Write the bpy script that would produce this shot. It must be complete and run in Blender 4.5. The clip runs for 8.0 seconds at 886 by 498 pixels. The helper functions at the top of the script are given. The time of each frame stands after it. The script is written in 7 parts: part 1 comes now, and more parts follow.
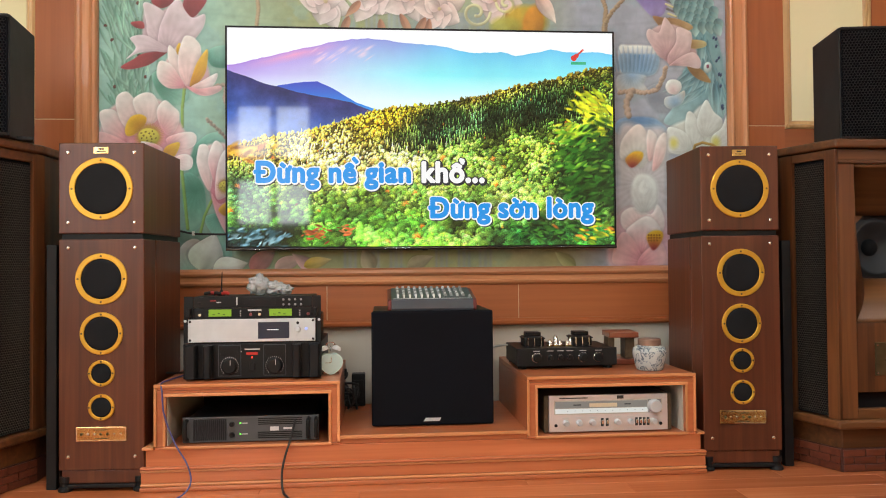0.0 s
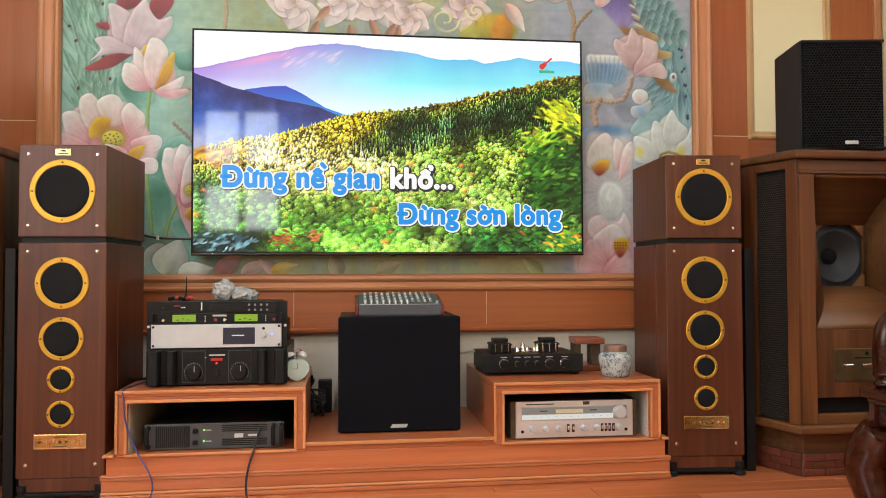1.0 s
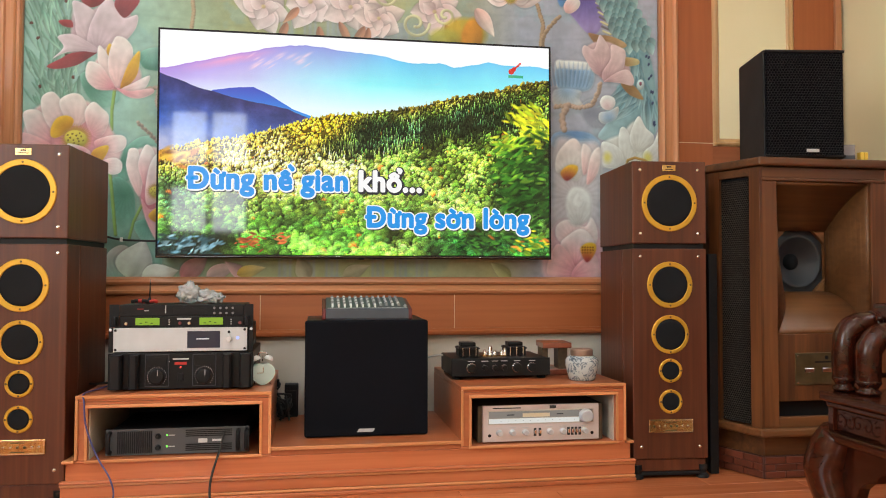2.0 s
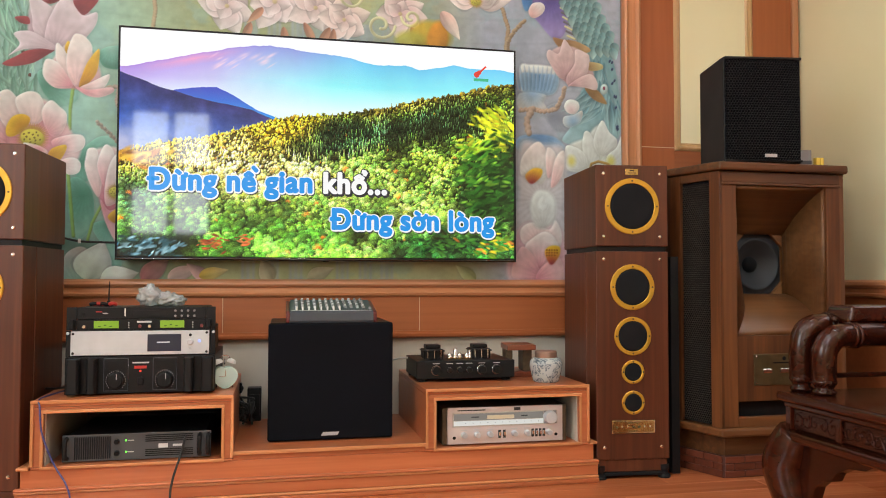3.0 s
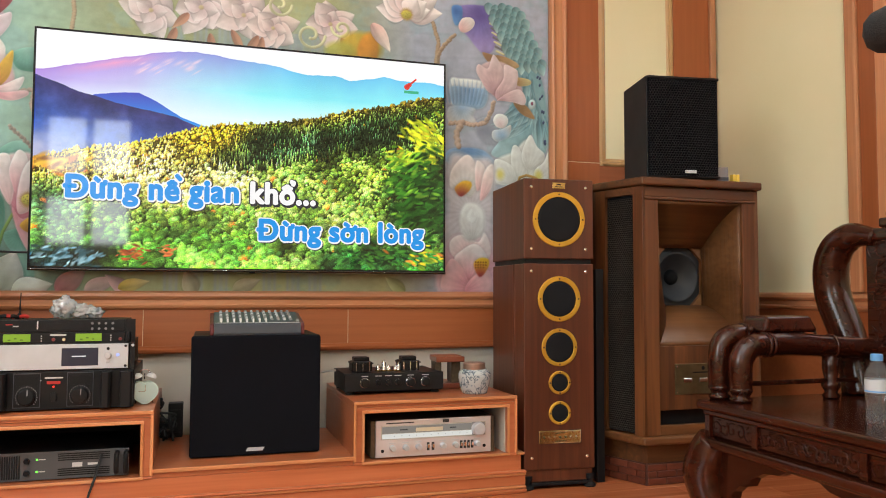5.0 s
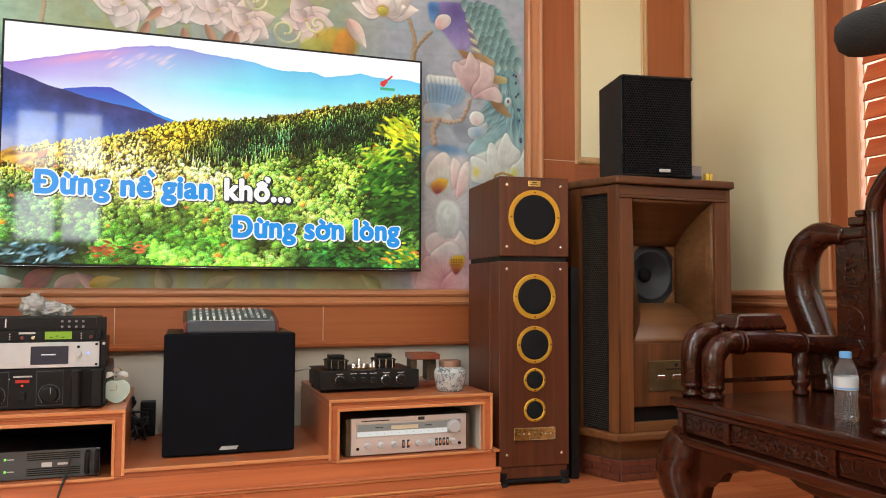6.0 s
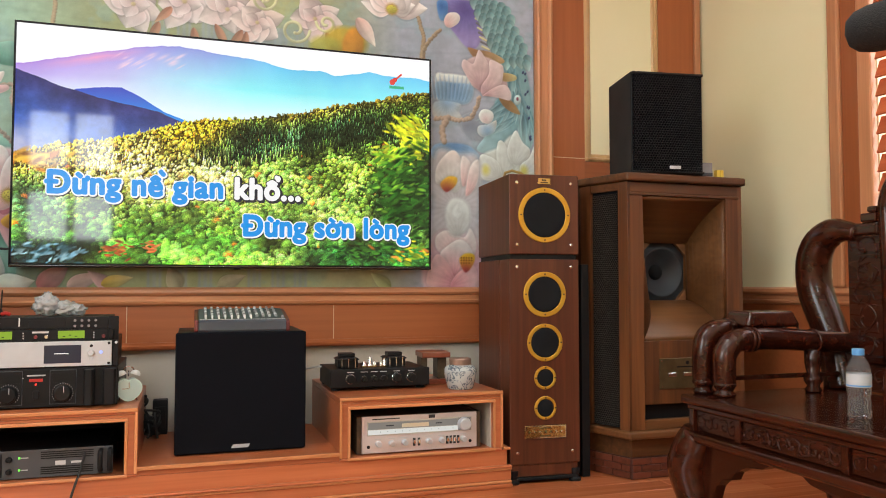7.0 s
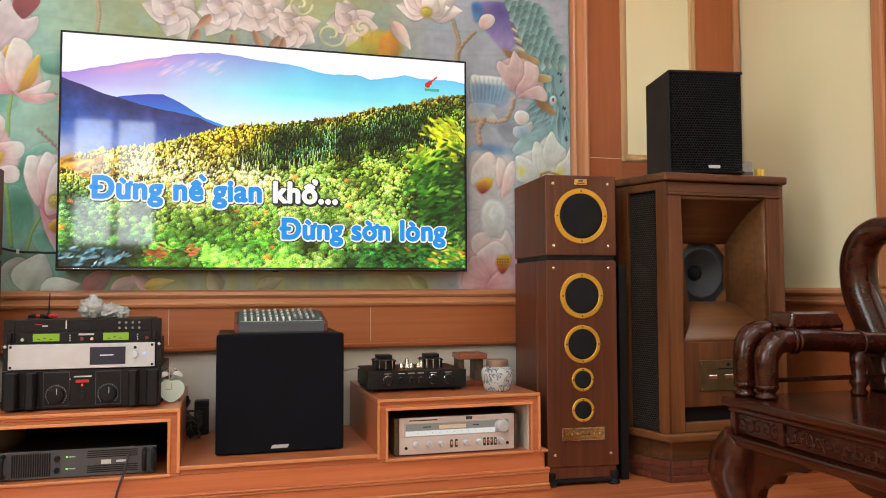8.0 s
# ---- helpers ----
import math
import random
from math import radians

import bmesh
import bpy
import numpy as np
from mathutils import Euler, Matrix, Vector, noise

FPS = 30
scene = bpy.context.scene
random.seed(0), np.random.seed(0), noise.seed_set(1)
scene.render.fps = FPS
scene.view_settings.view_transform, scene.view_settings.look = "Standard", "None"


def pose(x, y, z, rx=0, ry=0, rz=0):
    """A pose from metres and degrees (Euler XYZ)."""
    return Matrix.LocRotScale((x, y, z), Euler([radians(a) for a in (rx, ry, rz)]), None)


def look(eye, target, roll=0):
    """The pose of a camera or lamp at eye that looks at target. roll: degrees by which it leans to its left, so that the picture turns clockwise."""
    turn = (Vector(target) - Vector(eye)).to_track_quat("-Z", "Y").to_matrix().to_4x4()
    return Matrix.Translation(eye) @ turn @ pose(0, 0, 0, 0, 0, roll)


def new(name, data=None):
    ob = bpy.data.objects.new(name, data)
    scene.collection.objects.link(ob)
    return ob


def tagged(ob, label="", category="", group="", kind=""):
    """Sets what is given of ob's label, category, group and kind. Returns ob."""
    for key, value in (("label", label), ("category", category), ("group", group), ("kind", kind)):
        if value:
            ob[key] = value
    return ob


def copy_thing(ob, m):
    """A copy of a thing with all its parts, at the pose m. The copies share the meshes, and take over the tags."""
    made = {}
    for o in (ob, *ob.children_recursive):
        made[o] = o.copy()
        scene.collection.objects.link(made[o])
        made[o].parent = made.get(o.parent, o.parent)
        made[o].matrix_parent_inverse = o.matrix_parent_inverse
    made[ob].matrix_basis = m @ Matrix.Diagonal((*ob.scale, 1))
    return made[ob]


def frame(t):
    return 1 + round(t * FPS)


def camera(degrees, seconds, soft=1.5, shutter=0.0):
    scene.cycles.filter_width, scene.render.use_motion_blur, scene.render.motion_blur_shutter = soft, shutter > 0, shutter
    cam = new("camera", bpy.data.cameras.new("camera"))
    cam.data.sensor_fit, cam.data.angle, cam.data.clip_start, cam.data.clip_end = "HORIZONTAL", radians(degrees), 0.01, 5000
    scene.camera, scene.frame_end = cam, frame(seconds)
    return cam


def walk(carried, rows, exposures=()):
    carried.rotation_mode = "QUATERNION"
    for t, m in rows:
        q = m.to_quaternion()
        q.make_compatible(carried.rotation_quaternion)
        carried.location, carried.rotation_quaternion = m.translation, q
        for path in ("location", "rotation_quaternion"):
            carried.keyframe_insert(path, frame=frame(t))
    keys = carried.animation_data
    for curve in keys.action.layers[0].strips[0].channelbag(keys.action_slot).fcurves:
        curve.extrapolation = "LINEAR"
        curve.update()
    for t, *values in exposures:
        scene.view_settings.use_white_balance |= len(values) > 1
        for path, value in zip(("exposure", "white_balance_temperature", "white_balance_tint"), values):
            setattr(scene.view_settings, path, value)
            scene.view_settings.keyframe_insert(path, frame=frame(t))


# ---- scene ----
cam = camera(60.0, 8.0, soft=1.0)
PATH = [
    (0, (-0.146, -0.056, 0.766), (0.015, 1.937, 0.806), -0.5),
    (0.5, (-0.139, -0.058, 0.762), (0.058, 1.932, 0.811), -0.4),
    (1, (-0.14, -0.056, 0.759), (0.1, 1.928, 0.819), -0.2),
    (1.5, (-0.135, -0.055, 0.763), (0.142, 1.924, 0.828), -0.0),
    (3, (-0.133, -0.053, 0.759), (0.274, 1.904, 0.835), 0.1),
    (3.5, (-0.131, -0.054, 0.761), (0.317, 1.893, 0.847), 0.2),
    (4, (-0.137, -0.053, 0.759), (0.356, 1.882, 0.857), 0.3),
    (4.5, (-0.135, -0.051, 0.754), (0.402, 1.872, 0.864), 0.2),
    (6, (-0.134, -0.047, 0.759), (0.512, 1.843, 0.86), 0.2),
    (6.5, (-0.134, -0.049, 0.761), (0.511, 1.842, 0.858), 0.2),
    (7, (-0.133, -0.048, 0.759), (0.488, 1.851, 0.855), -0.0),
    (7.5, (-0.134, -0.054, 0.759), (0.443, 1.858, 0.858), -0.2),
    (8, (-0.135, -0.052, 0.757), (0.396, 1.873, 0.859), -0.2),
]
walk(cam, [(t, look(eye, target, roll)) for t, eye, target, roll in PATH])

# ---- world and light ----
world = bpy.data.worlds.new("sky")
scene.world = world
world.use_nodes = True
wn = world.node_tree
sky = wn.nodes.new("ShaderNodeTexSky")
sky.sky_type = 'NISHITA'
sky.sun_disc = False
sky.sun_elevation = radians(42)
sky.sun_rotation = radians(200)
wn.links.new(sky.outputs[0], wn.nodes["Background"].inputs[0])
wn.nodes["Background"].inputs[1].default_value = 0.12
scene.view_settings.exposure = -0.11


def lamp(name, m, sx, sy, watts, color, kind='AREA'):
    data = bpy.data.lights.new(name, kind)
    data.shape, data.size, data.size_y = 'RECTANGLE', sx, sy
    data.energy, data.color = watts, color
    ob = new(name, data)
    ob.matrix_world = m
    return ob


# daylight through the window openings: one behind the viewer, one behind the blind; the side-wall one is unseen, added
# as fill
DAY = (0.90, 0.96, 1.0)
lamp("window_light_rear_a", look((-1.475, -3.35, 2.03), (-1.475, 0, 1.95)), .93, 1.52, 48, DAY)
lamp("fill_light_far_side", look((-2.56, 0.2, 1.75), (0, 0.2, 1.5)), 1.5, 1.5, 56, DAY)
lamp("window_light_blind", look((2.66, 1.35, 1.75), (0.0, 1.35, 1.6)), 1.5, 1.5, 30, DAY)
# recessed ceiling lights
DOWN = [(-1.5, 1.3), (0.0, 1.3), (1.5, 1.3), (-1.5, -0.6), (0.0, -0.6), (1.5, -0.6)]
for dx_, dy_ in DOWN:
    watts = (24.5 if dx_ < -1 else (20.5 if dx_ < 1 else 10.5)) * (0.8 if dy_ > 0 else 1.45)
    data = bpy.data.lights.new("downlight", 'AREA')
    data.shape, data.size, data.energy, data.color = 'DISK', 0.16, watts, (0.92, 0.98, 1.0)
    ob = new("downlight", data)
    ob.matrix_world = pose(dx_, dy_, 3.17)


# ---- materials ----
def mat(name, color, rough=0.5, metal=0.0, spec=0.5):
    m = bpy.data.materials.new(name)
    m.use_nodes = True
    b = m.node_tree.nodes["Principled BSDF"]
    b.inputs["Base Color"].default_value = (*color, 1)
    b.inputs["Roughness"].default_value = rough
    b.inputs["Metallic"].default_value = metal
    b.inputs["Specular IOR Level"].default_value = spec
    return m


def ramp(nt, stops):
    r = nt.nodes.new("ShaderNodeValToRGB")
    el = r.color_ramp.elements
    while len(el) < len(stops):
        el.new(0.5)
    for e, (p, c) in zip(el, stops):
        e.position, e.color = p, (*c, 1)
    return r


def mottled(name, c1, c2, scale=6.0, rough=0.5, metal=0.0, bump=0.05, bscale=200.0, drough=0.1):
    """Two tones at a broad scale, a fine relief, and uneven gloss."""
    m = mat(name, c1, rough, metal)
    nt, b = m.node_tree, m.node_tree.nodes["Principled BSDF"]
    tc = nt.nodes.new("ShaderNodeTexCoord")
    n1 = nt.nodes.new("ShaderNodeTexNoise")
    n1.inputs["Scale"].default_value, n1.inputs["Detail"].default_value = scale, 6
    nt.links.new(tc.outputs["Object"], n1.inputs["Vector"])
    r = ramp(nt, [(0.3, c1), (0.7, c2)])
    nt.links.new(n1.outputs[0], r.inputs[0])
    nt.links.new(r.outputs[0], b.inputs["Base Color"])
    n2 = nt.nodes.new("ShaderNodeTexNoise")
    n2.inputs["Scale"].default_value, n2.inputs["Detail"].default_value = bscale, 3
    nt.links.new(tc.outputs["Object"], n2.inputs["Vector"])
    bp = nt.nodes.new("ShaderNodeBump")
    bp.inputs["Strength"].default_value, bp.inputs["Distance"].default_value = bump, 0.002
    nt.links.new(n2.outputs[0], bp.inputs["Height"])
    nt.links.new(bp.outputs[0], b.inputs["Normal"])
    mr = nt.nodes.new("ShaderNodeMapRange")
    mr.inputs[3].default_value, mr.inputs[4].default_value = max(0.02, rough - drough), rough + drough
    nt.links.new(n1.outputs[0], mr.inputs[0])
    nt.links.new(mr.outputs[0], b.inputs["Roughness"])
    return m


def wood(name, dark, mid, light, axis='z', rough=0.35, coat=0.0, fine=90.0, long=2.5, contrast=1.0, vary=0.12):
    """Varnished timber: long grain streaks, broad figure, slight difference from piece to piece."""
    dark, mid, light = (tuple(c * k for c, k in zip(col, (1.03, .97, .86))) for col in (dark, mid, light))
    m = mat(name, mid, rough)
    nt, b = m.node_tree, m.node_tree.nodes["Principled BSDF"]
    tc = nt.nodes.new("ShaderNodeTexCoord")
    info = nt.nodes.new("ShaderNodeObjectInfo")
    off = nt.nodes.new("ShaderNodeVectorMath")
    off.operation = 'MULTIPLY_ADD'
    nt.links.new(info.outputs["Random"], off.inputs[0])
    off.inputs[1].default_value = (7.0, 5.0, 9.0)
    nt.links.new(tc.outputs["Object"], off.inputs[2])
    mp = nt.nodes.new("ShaderNodeMapping")
    s = {'x': (long, fine, fine), 'y': (fine, long, fine), 'z': (fine, fine, long)}[axis]
    mp.inputs["Scale"].default_value = s
    nt.links.new(off.outputs[0], mp.inputs["Vector"])
    n1 = nt.nodes.new("ShaderNodeTexNoise")
    n1.inputs["Scale"].default_value, n1.inputs["Detail"].default_value, n1.inputs["Distortion"].default_value = 1.0, 5, 0.6
    nt.links.new(mp.outputs[0], n1.inputs["Vector"])
    mp2 = nt.nodes.new("ShaderNodeMapping")
    mp2.inputs["Scale"].default_value = tuple(v * 0.13 if v == fine else v * 0.5 for v in s)
    nt.links.new(off.outputs[0], mp2.inputs["Vector"])
    n2 = nt.nodes.new("ShaderNodeTexNoise")
    n2.inputs["Scale"].default_value, n2.inputs["Detail"].default_value, n2.inputs["Distortion"].default_value = 1.0, 4, 1.2
    nt.links.new(mp2.outputs[0], n2.inputs["Vector"])
    mx = nt.nodes.new("ShaderNodeMix")
    mx.inputs[0].default_value = 0.5
    nt.links.new(n1.outputs[0], mx.inputs[2])
    nt.links.new(n2.outputs[0], mx.inputs[3])
    w = 0.16 / contrast
    r = ramp(nt, [(0.5 - w, dark), (0.5, mid), (0.5 + w, light)])
    nt.links.new(mx.outputs[0], r.inputs[0])
    hsv = nt.nodes.new("ShaderNodeHueSaturation")
    mr = nt.nodes.new("ShaderNodeMapRange")
    mr.inputs[3].default_value, mr.inputs[4].default_value = 1 - vary, 1 + vary
    nt.links.new(info.outputs["Random"], mr.inputs[0])
    nt.links.new(mr.outputs[0], hsv.inputs["Value"])
    nt.links.new(r.outputs[0], hsv.inputs["Color"])
    nt.links.new(hsv.outputs[0], b.inputs["Base Color"])
    mr2 = nt.nodes.new("ShaderNodeMapRange")
    mr2.inputs[3].default_value, mr2.inputs[4].default_value = rough * 0.75, rough * 1.3
    nt.links.new(n2.outputs[0], mr2.inputs[0])
    nt.links.new(mr2.outputs[0], b.inputs["Roughness"])
    bp = nt.nodes.new("ShaderNodeBump")
    bp.inputs["Strength"].default_value, bp.inputs["Distance"].default_value = 0.12, 0.001
    nt.links.new(n1.outputs[0], bp.inputs["Height"])
    nt.links.new(bp.outputs[0], b.inputs["Normal"])
    b.inputs["Coat Weight"].default_value = coat
    b.inputs["Coat Roughness"].default_value = 0.12
    return m


def glow(name, color, strength):
    m = mat(name, (0.01, 0.01, 0.01), 0.3)
    b = m.node_tree.nodes["Principled BSDF"]
    b.inputs["Emission Color"].default_value = (*color, 1)
    b.inputs["Emission Strength"].default_value = strength
    return m


M_STAND = wood("orange_veneer", (.37, .105, .043), (.465, .145, .062), (.545, .190, .088), 'x', 0.34, 0.15, 60, 1.5, 0.7)
M_TRIM = wood("pale_orange_edging", (.50, .20, .08), (.58, .25, .11), (.66, .31, .15), 'x', 0.35, 0.2, 80, 2)
M_TRIMZ = wood("pale_orange_edging_upright", (.50, .20, .08), (.58, .25, .11), (.66, .31, .15), 'z', 0.35, 0.2, 80, 2)
M_PANEL = wood("red_brown_panelling", (.262, .076, .026), (.345, .105, .037), (.41, .137, .050), 'x', 0.42, 0.1, 50, 1.2, 0.55)
M_PANELZ = wood("red_brown_panelling_upright", (.262, .076, .026), (.345, .105, .037), (.41, .137, .050), 'z', 0.42, 0.1, 50, 1.2, 0.5)
M_MOULD = wood("tan_moulding", (.42, .18, .09), (.50, .23, .12), (.58, .28, .15), 'x', 0.36, 0.2, 80, 2)
M_MOULDZ = wood("tan_moulding_upright", (.42, .18, .09), (.50, .23, .12), (.58, .28, .15), 'z', 0.36, 0.2, 80, 2)
M_GOLDFRAME = wood("gilt_tan_moulding", (.48, .30, .15), (.56, .37, .19), (.64, .44, .25), 'z', 0.3, 0.3, 80, 2)
M_WALNUT = wood("walnut_veneer", (.058, .0150, .0068), (.094, .0255, .0112), (.140, .0430, .0190), 'z', 0.42, 0.05, 45, 1.3, 1.1, 0.06)
M_CAB = wood("old_walnut", (.062, .0205, .0058), (.108, .0375, .0104), (.162, .0595, .0170), 'z', 0.5, 0.0, 40, 1.5, 1.2)
M_CABX = wood("old_walnut_lying", (.066, .024, .0072), (.110, .042, .0126), (.165, .066, .020), 'x', 0.5, 0.0, 40, 1.5, 1.2)
M_HORN = wood("pale_walnut_flare", (.090, .037, .0125), (.140, .061, .022), (.195, .092, .036), 'x', 0.45, 0.05, 40, 1.5)
M_ROSE = wood("polished_rosewood", (.018, .0036, .0017), (.032, .0063, .0029), (.052, .0114, .0050), 'y', 0.20, 0.18, 50, 3)
M_FLOOR = wood("laminate_floor", (.42, .122, .046), (.52, .165, .068), (.60, .215, .096), 'x', 0.22, 0.3, 45, 1.2, 1.0, 0.10)
M_BEIGE = mottled("cream_wall_paper", (.81, .75, .48), (.85, .79, .535), 2.0, 0.75, 0, 0.08, 350)
M_GREYWALL = mottled("greyish_plaster", (.50, .46, .38), (.58, .53, .45), 3.0, 0.8, 0, 0.1, 200)
M_CEIL = mottled("white_ceiling_paint", (.78, .77, .74), (.82, .81, .78), 1.5, 0.85, 0, 0.05, 150)
# near-black boards that carry the shade inside the stand's left opening
M_INSIDE = mottled("shade_dark_board", (.020, .015, .012), (.030, .022, .018), 6, 0.6)
M_JOINT = mat("pale_joint_filler", (.68, .50, .33), 0.6)
M_BLACK = mottled("black_painted_metal", (.0065, .0065, .0072), (.0098, .0098, .0105), 8, 0.42, 0, 0.04, 300)
M_BLACKP = mottled("black_plastic", (.0080, .0080, .0088), (.0120, .0120, .0128), 10, 0.5, 0, 0.05, 250)
M_CLOTH = mottled("black_speaker_cloth", (.0042, .0046, .0068), (.006, .0066, .010), 4, 0.9, 0, 0.4, 900)
M_CLOTH.node_tree.nodes["Principled BSDF"].inputs["Specular IOR Level"].default_value = 0.12
for _m in (M_BLACK, M_BLACKP):
    _m.node_tree.nodes["Principled BSDF"].inputs["Specular IOR Level"].default_value = 0.22
M_CONE = mottled("dark_grey_cone", (.008, .0085, .010), (.012, .013, .015), 12, 0.75, 0, 0.05, 300)
M_CONE.node_tree.nodes["Principled BSDF"].inputs["Specular IOR Level"].default_value = 0.15
M_GOLD = mottled("satin_gold_ring", (.62, .34, .035), (.68, .39, .05), 20, 0.42, 0.55, 0.03, 500)
M_BRASS = mottled("worn_brass_plate", (.52, .33, .13), (.66, .46, .22), 30, 0.22, 1.0, 0.05, 300)
M_DARKBRASS = mottled("tarnished_brass_plate", (.11, .082, .038), (.16, .12, .058), 25, 0.4, 0.7, 0.05, 300)
M_STEEL = mottled("brushed_aluminium", (.52, .55, .58), (.58, .61, .64), 20, 0.36, 0.3, 0.04, 400)
M_SILVER = mottled("champagne_silver_front", (.62, .56, .55), (.68, .62, .61), 15, 0.36, 0.35, 0.03, 400)
M_CHROME = mat("chrome", (.8, .8, .82), 0.12, 1.0)
M_RUBBER = mottled("black_rubber", (.01, .01, .01), (.016, .016, .016), 20, 0.7)
M_WHITE = mottled("white_plastic", (.74, .75, .74), (.80, .81, .80), 10, 0.4, 0, 0.02, 200)


# ---- mesh helpers ----
def part(name, bm, material, parent=None, label="", smooth=False):
    me = bpy.data.meshes.new(name)
    bm.normal_update()
    bm.to_mesh(me)
    bm.free()
    me.materials.append(material)
    if smooth:
        for p in me.polygons:
            p.use_smooth = True
    ob = new(name, me)
    if parent is not None:
        ob.parent = parent
    if label:
        tagged(ob, label)
    return ob


def thing(name, m, label, category, group=""):
    ob = new(name)
    ob.empty_display_size = 0.05
    ob.matrix_world = m
    return tagged(ob, label, category, group)


def add_box(bm, x0, x1, y0, y1, z0, z1, bev=0.0, seg=2):
    r = bmesh.ops.create_cube(bm, size=1, matrix=Matrix.LocRotScale(((x0 + x1) / 2, (y0 + y1) / 2, (z0 + z1) / 2), None, (abs(x1 - x0), abs(y1 - y0), abs(z1 - z0))))
    if bev > 0:
        ed = list({e for v in r["verts"] for e in v.link_edges})
        bmesh.ops.bevel(bm, geom=ed, offset=bev, segments=seg, affect='EDGES', profile=0.5)
    return bm


def box(x0, x1, y0, y1, z0, z1, bev=0.0, seg=2):
    return add_box(bmesh.new(), x0, x1, y0, y1, z0, z1, bev, seg)


def add_lathe(bm, profile, m=Matrix(), seg=32):
    """profile: (radius, height) pairs turned about the local z axis, then placed by m."""
    rings = []
    for r, h in profile:
        if r < 1e-6:
            rings.append([bm.verts.new(m @ Vector((0, 0, h)))])
        else:
            rings.append([bm.verts.new(m @ Vector((r * math.cos(2 * math.pi * i / seg), r * math.sin(2 * math.pi * i / seg), h))) for i in range(seg)])
    for a, b in zip(rings, rings[1:]):
        for i in range(seg):
            j = (i + 1) % seg
            if len(a) == 1 and len(b) == 1:
                continue
            if len(a) == 1:
                bm.faces.new((a[0], b[i], b[j]))
            elif len(b) == 1:
                bm.faces.new((a[i], a[j], b[0]))
            else:
                bm.faces.new((a[i], a[j], b[j], b[i]))
    bmesh.ops.recalc_face_normals(bm, faces=bm.faces)
    return bm


def lathe(profile, m=Matrix(), seg=32):
    return add_lathe(bmesh.new(), profile, m, seg)


FRONT = Matrix.Rotation(radians(90), 4, 'X')   # local +z turned towards -y


def front_at(x, y, z):
    return Matrix.Translation((x, y, z)) @ FRONT


def add_tube(bm, pts, radius, seg=10, closed_ends=True):
    """A swept round bar through pts (smoothed); radius a number or one per point."""
    pts = [Vector(p) for p in pts]
    rr = radius if isinstance(radius, (list, tuple)) else [radius] * len(pts)
    dense, dr = [], []
    n = len(pts)
    for i in range(n - 1):
        p0, p1, p2, p3 = pts[max(i - 1, 0)], pts[i], pts[i + 1], pts[min(i + 2, n - 1)]
        for k in range(6):
            t = k / 6
            dense.append(0.5 * ((2 * p1) + (p2 - p0) * t + (2 * p0 - 5 * p1 + 4 * p2 - p3) * t * t + (3 * p1 - p0 - 3 * p2 + p3) * t ** 3))
            dr.append(rr[i] * (1 - t) + rr[i + 1] * t)
    dense.append(pts[-1])
    dr.append(rr[-1])
    rings, up = [], None
    for i, p in enumerate(dense):
        d = (dense[min(i + 1, len(dense) - 1)] - dense[max(i - 1, 0)]).normalized()
        if up is None:
            up = d.orthogonal().normalized()
        up = (up - d * up.dot(d)).normalized()
        side = d.cross(up)
        rings.append([bm.verts.new(p + (up * math.cos(2 * math.pi * k / seg) + side * math.sin(2 * math.pi * k / seg)) * dr[i]) for k in range(seg)])
    for a, b in zip(rings, rings[1:]):
        for k in range(seg):
            bm.faces.new((a[k], a[(k + 1) % seg], b[(k + 1) % seg], b[k]))
    if closed_ends:
        bm.faces.new(list(reversed(rings[0])))
        bm.faces.new(rings[-1])
    return bm


def tube(pts, radius, seg=10):
    return add_tube(bmesh.new(), pts, radius, seg)


def add_prism(bm, poly, z0, z1, bev=0.0):
    """A plan outline (x, y), counter-clockwise, drawn up from z0 to z1."""
    lo = [bm.verts.new((x, y, z0)) for x, y in poly]
    hi = [bm.verts.new((x, y, z1)) for x, y in poly]
    n = len(poly)
    fs = [bm.faces.new(list(reversed(lo))), bm.faces.new(hi)]
    fs += [bm.faces.new((lo[i], lo[(i + 1) % n], hi[(i + 1) % n], hi[i])) for i in range(n)]
    bmesh.ops.recalc_face_normals(bm, faces=fs)
    if bev:
        bmesh.ops.bevel(bm, geom=list({e for f in fs for e in f.edges}), offset=bev, segments=2, affect='EDGES', profile=0.5)
    return bm


def prism(poly, z0, z1, bev=0.0):
    return add_prism(bmesh.new(), poly, z0, z1, bev)


def profile_bar(profile, a, b, axis):
    """A moulding: profile pairs (out from the wall towards -y or the given side, height) drawn from a to b along an axis."""
    bm = bmesh.new()
    rows = []
    for s in (a, b):
        rows.append([bm.verts.new((s, -o, h) if axis == 'x' else (h, -o, s)) for o, h in profile])
    n = len(profile)
    for i in range(n):
        bm.faces.new((rows[0][i], rows[0][(i + 1) % n], rows[1][(i + 1) % n], rows[1][i]))
    bm.faces.new(rows[0])
    bm.faces.new(list(reversed(rows[1])))
    bmesh.ops.recalc_face_normals(bm, faces=bm.faces)
    return bm


def at(ob, x, y, z, rz=0):
    ob.matrix_basis = pose(x, y, z, 0, 0, rz)
    return ob


def structure(name, bm, material, label="", smooth=False):
    return tagged(part(name, bm, material, None, label, smooth), kind="structure")


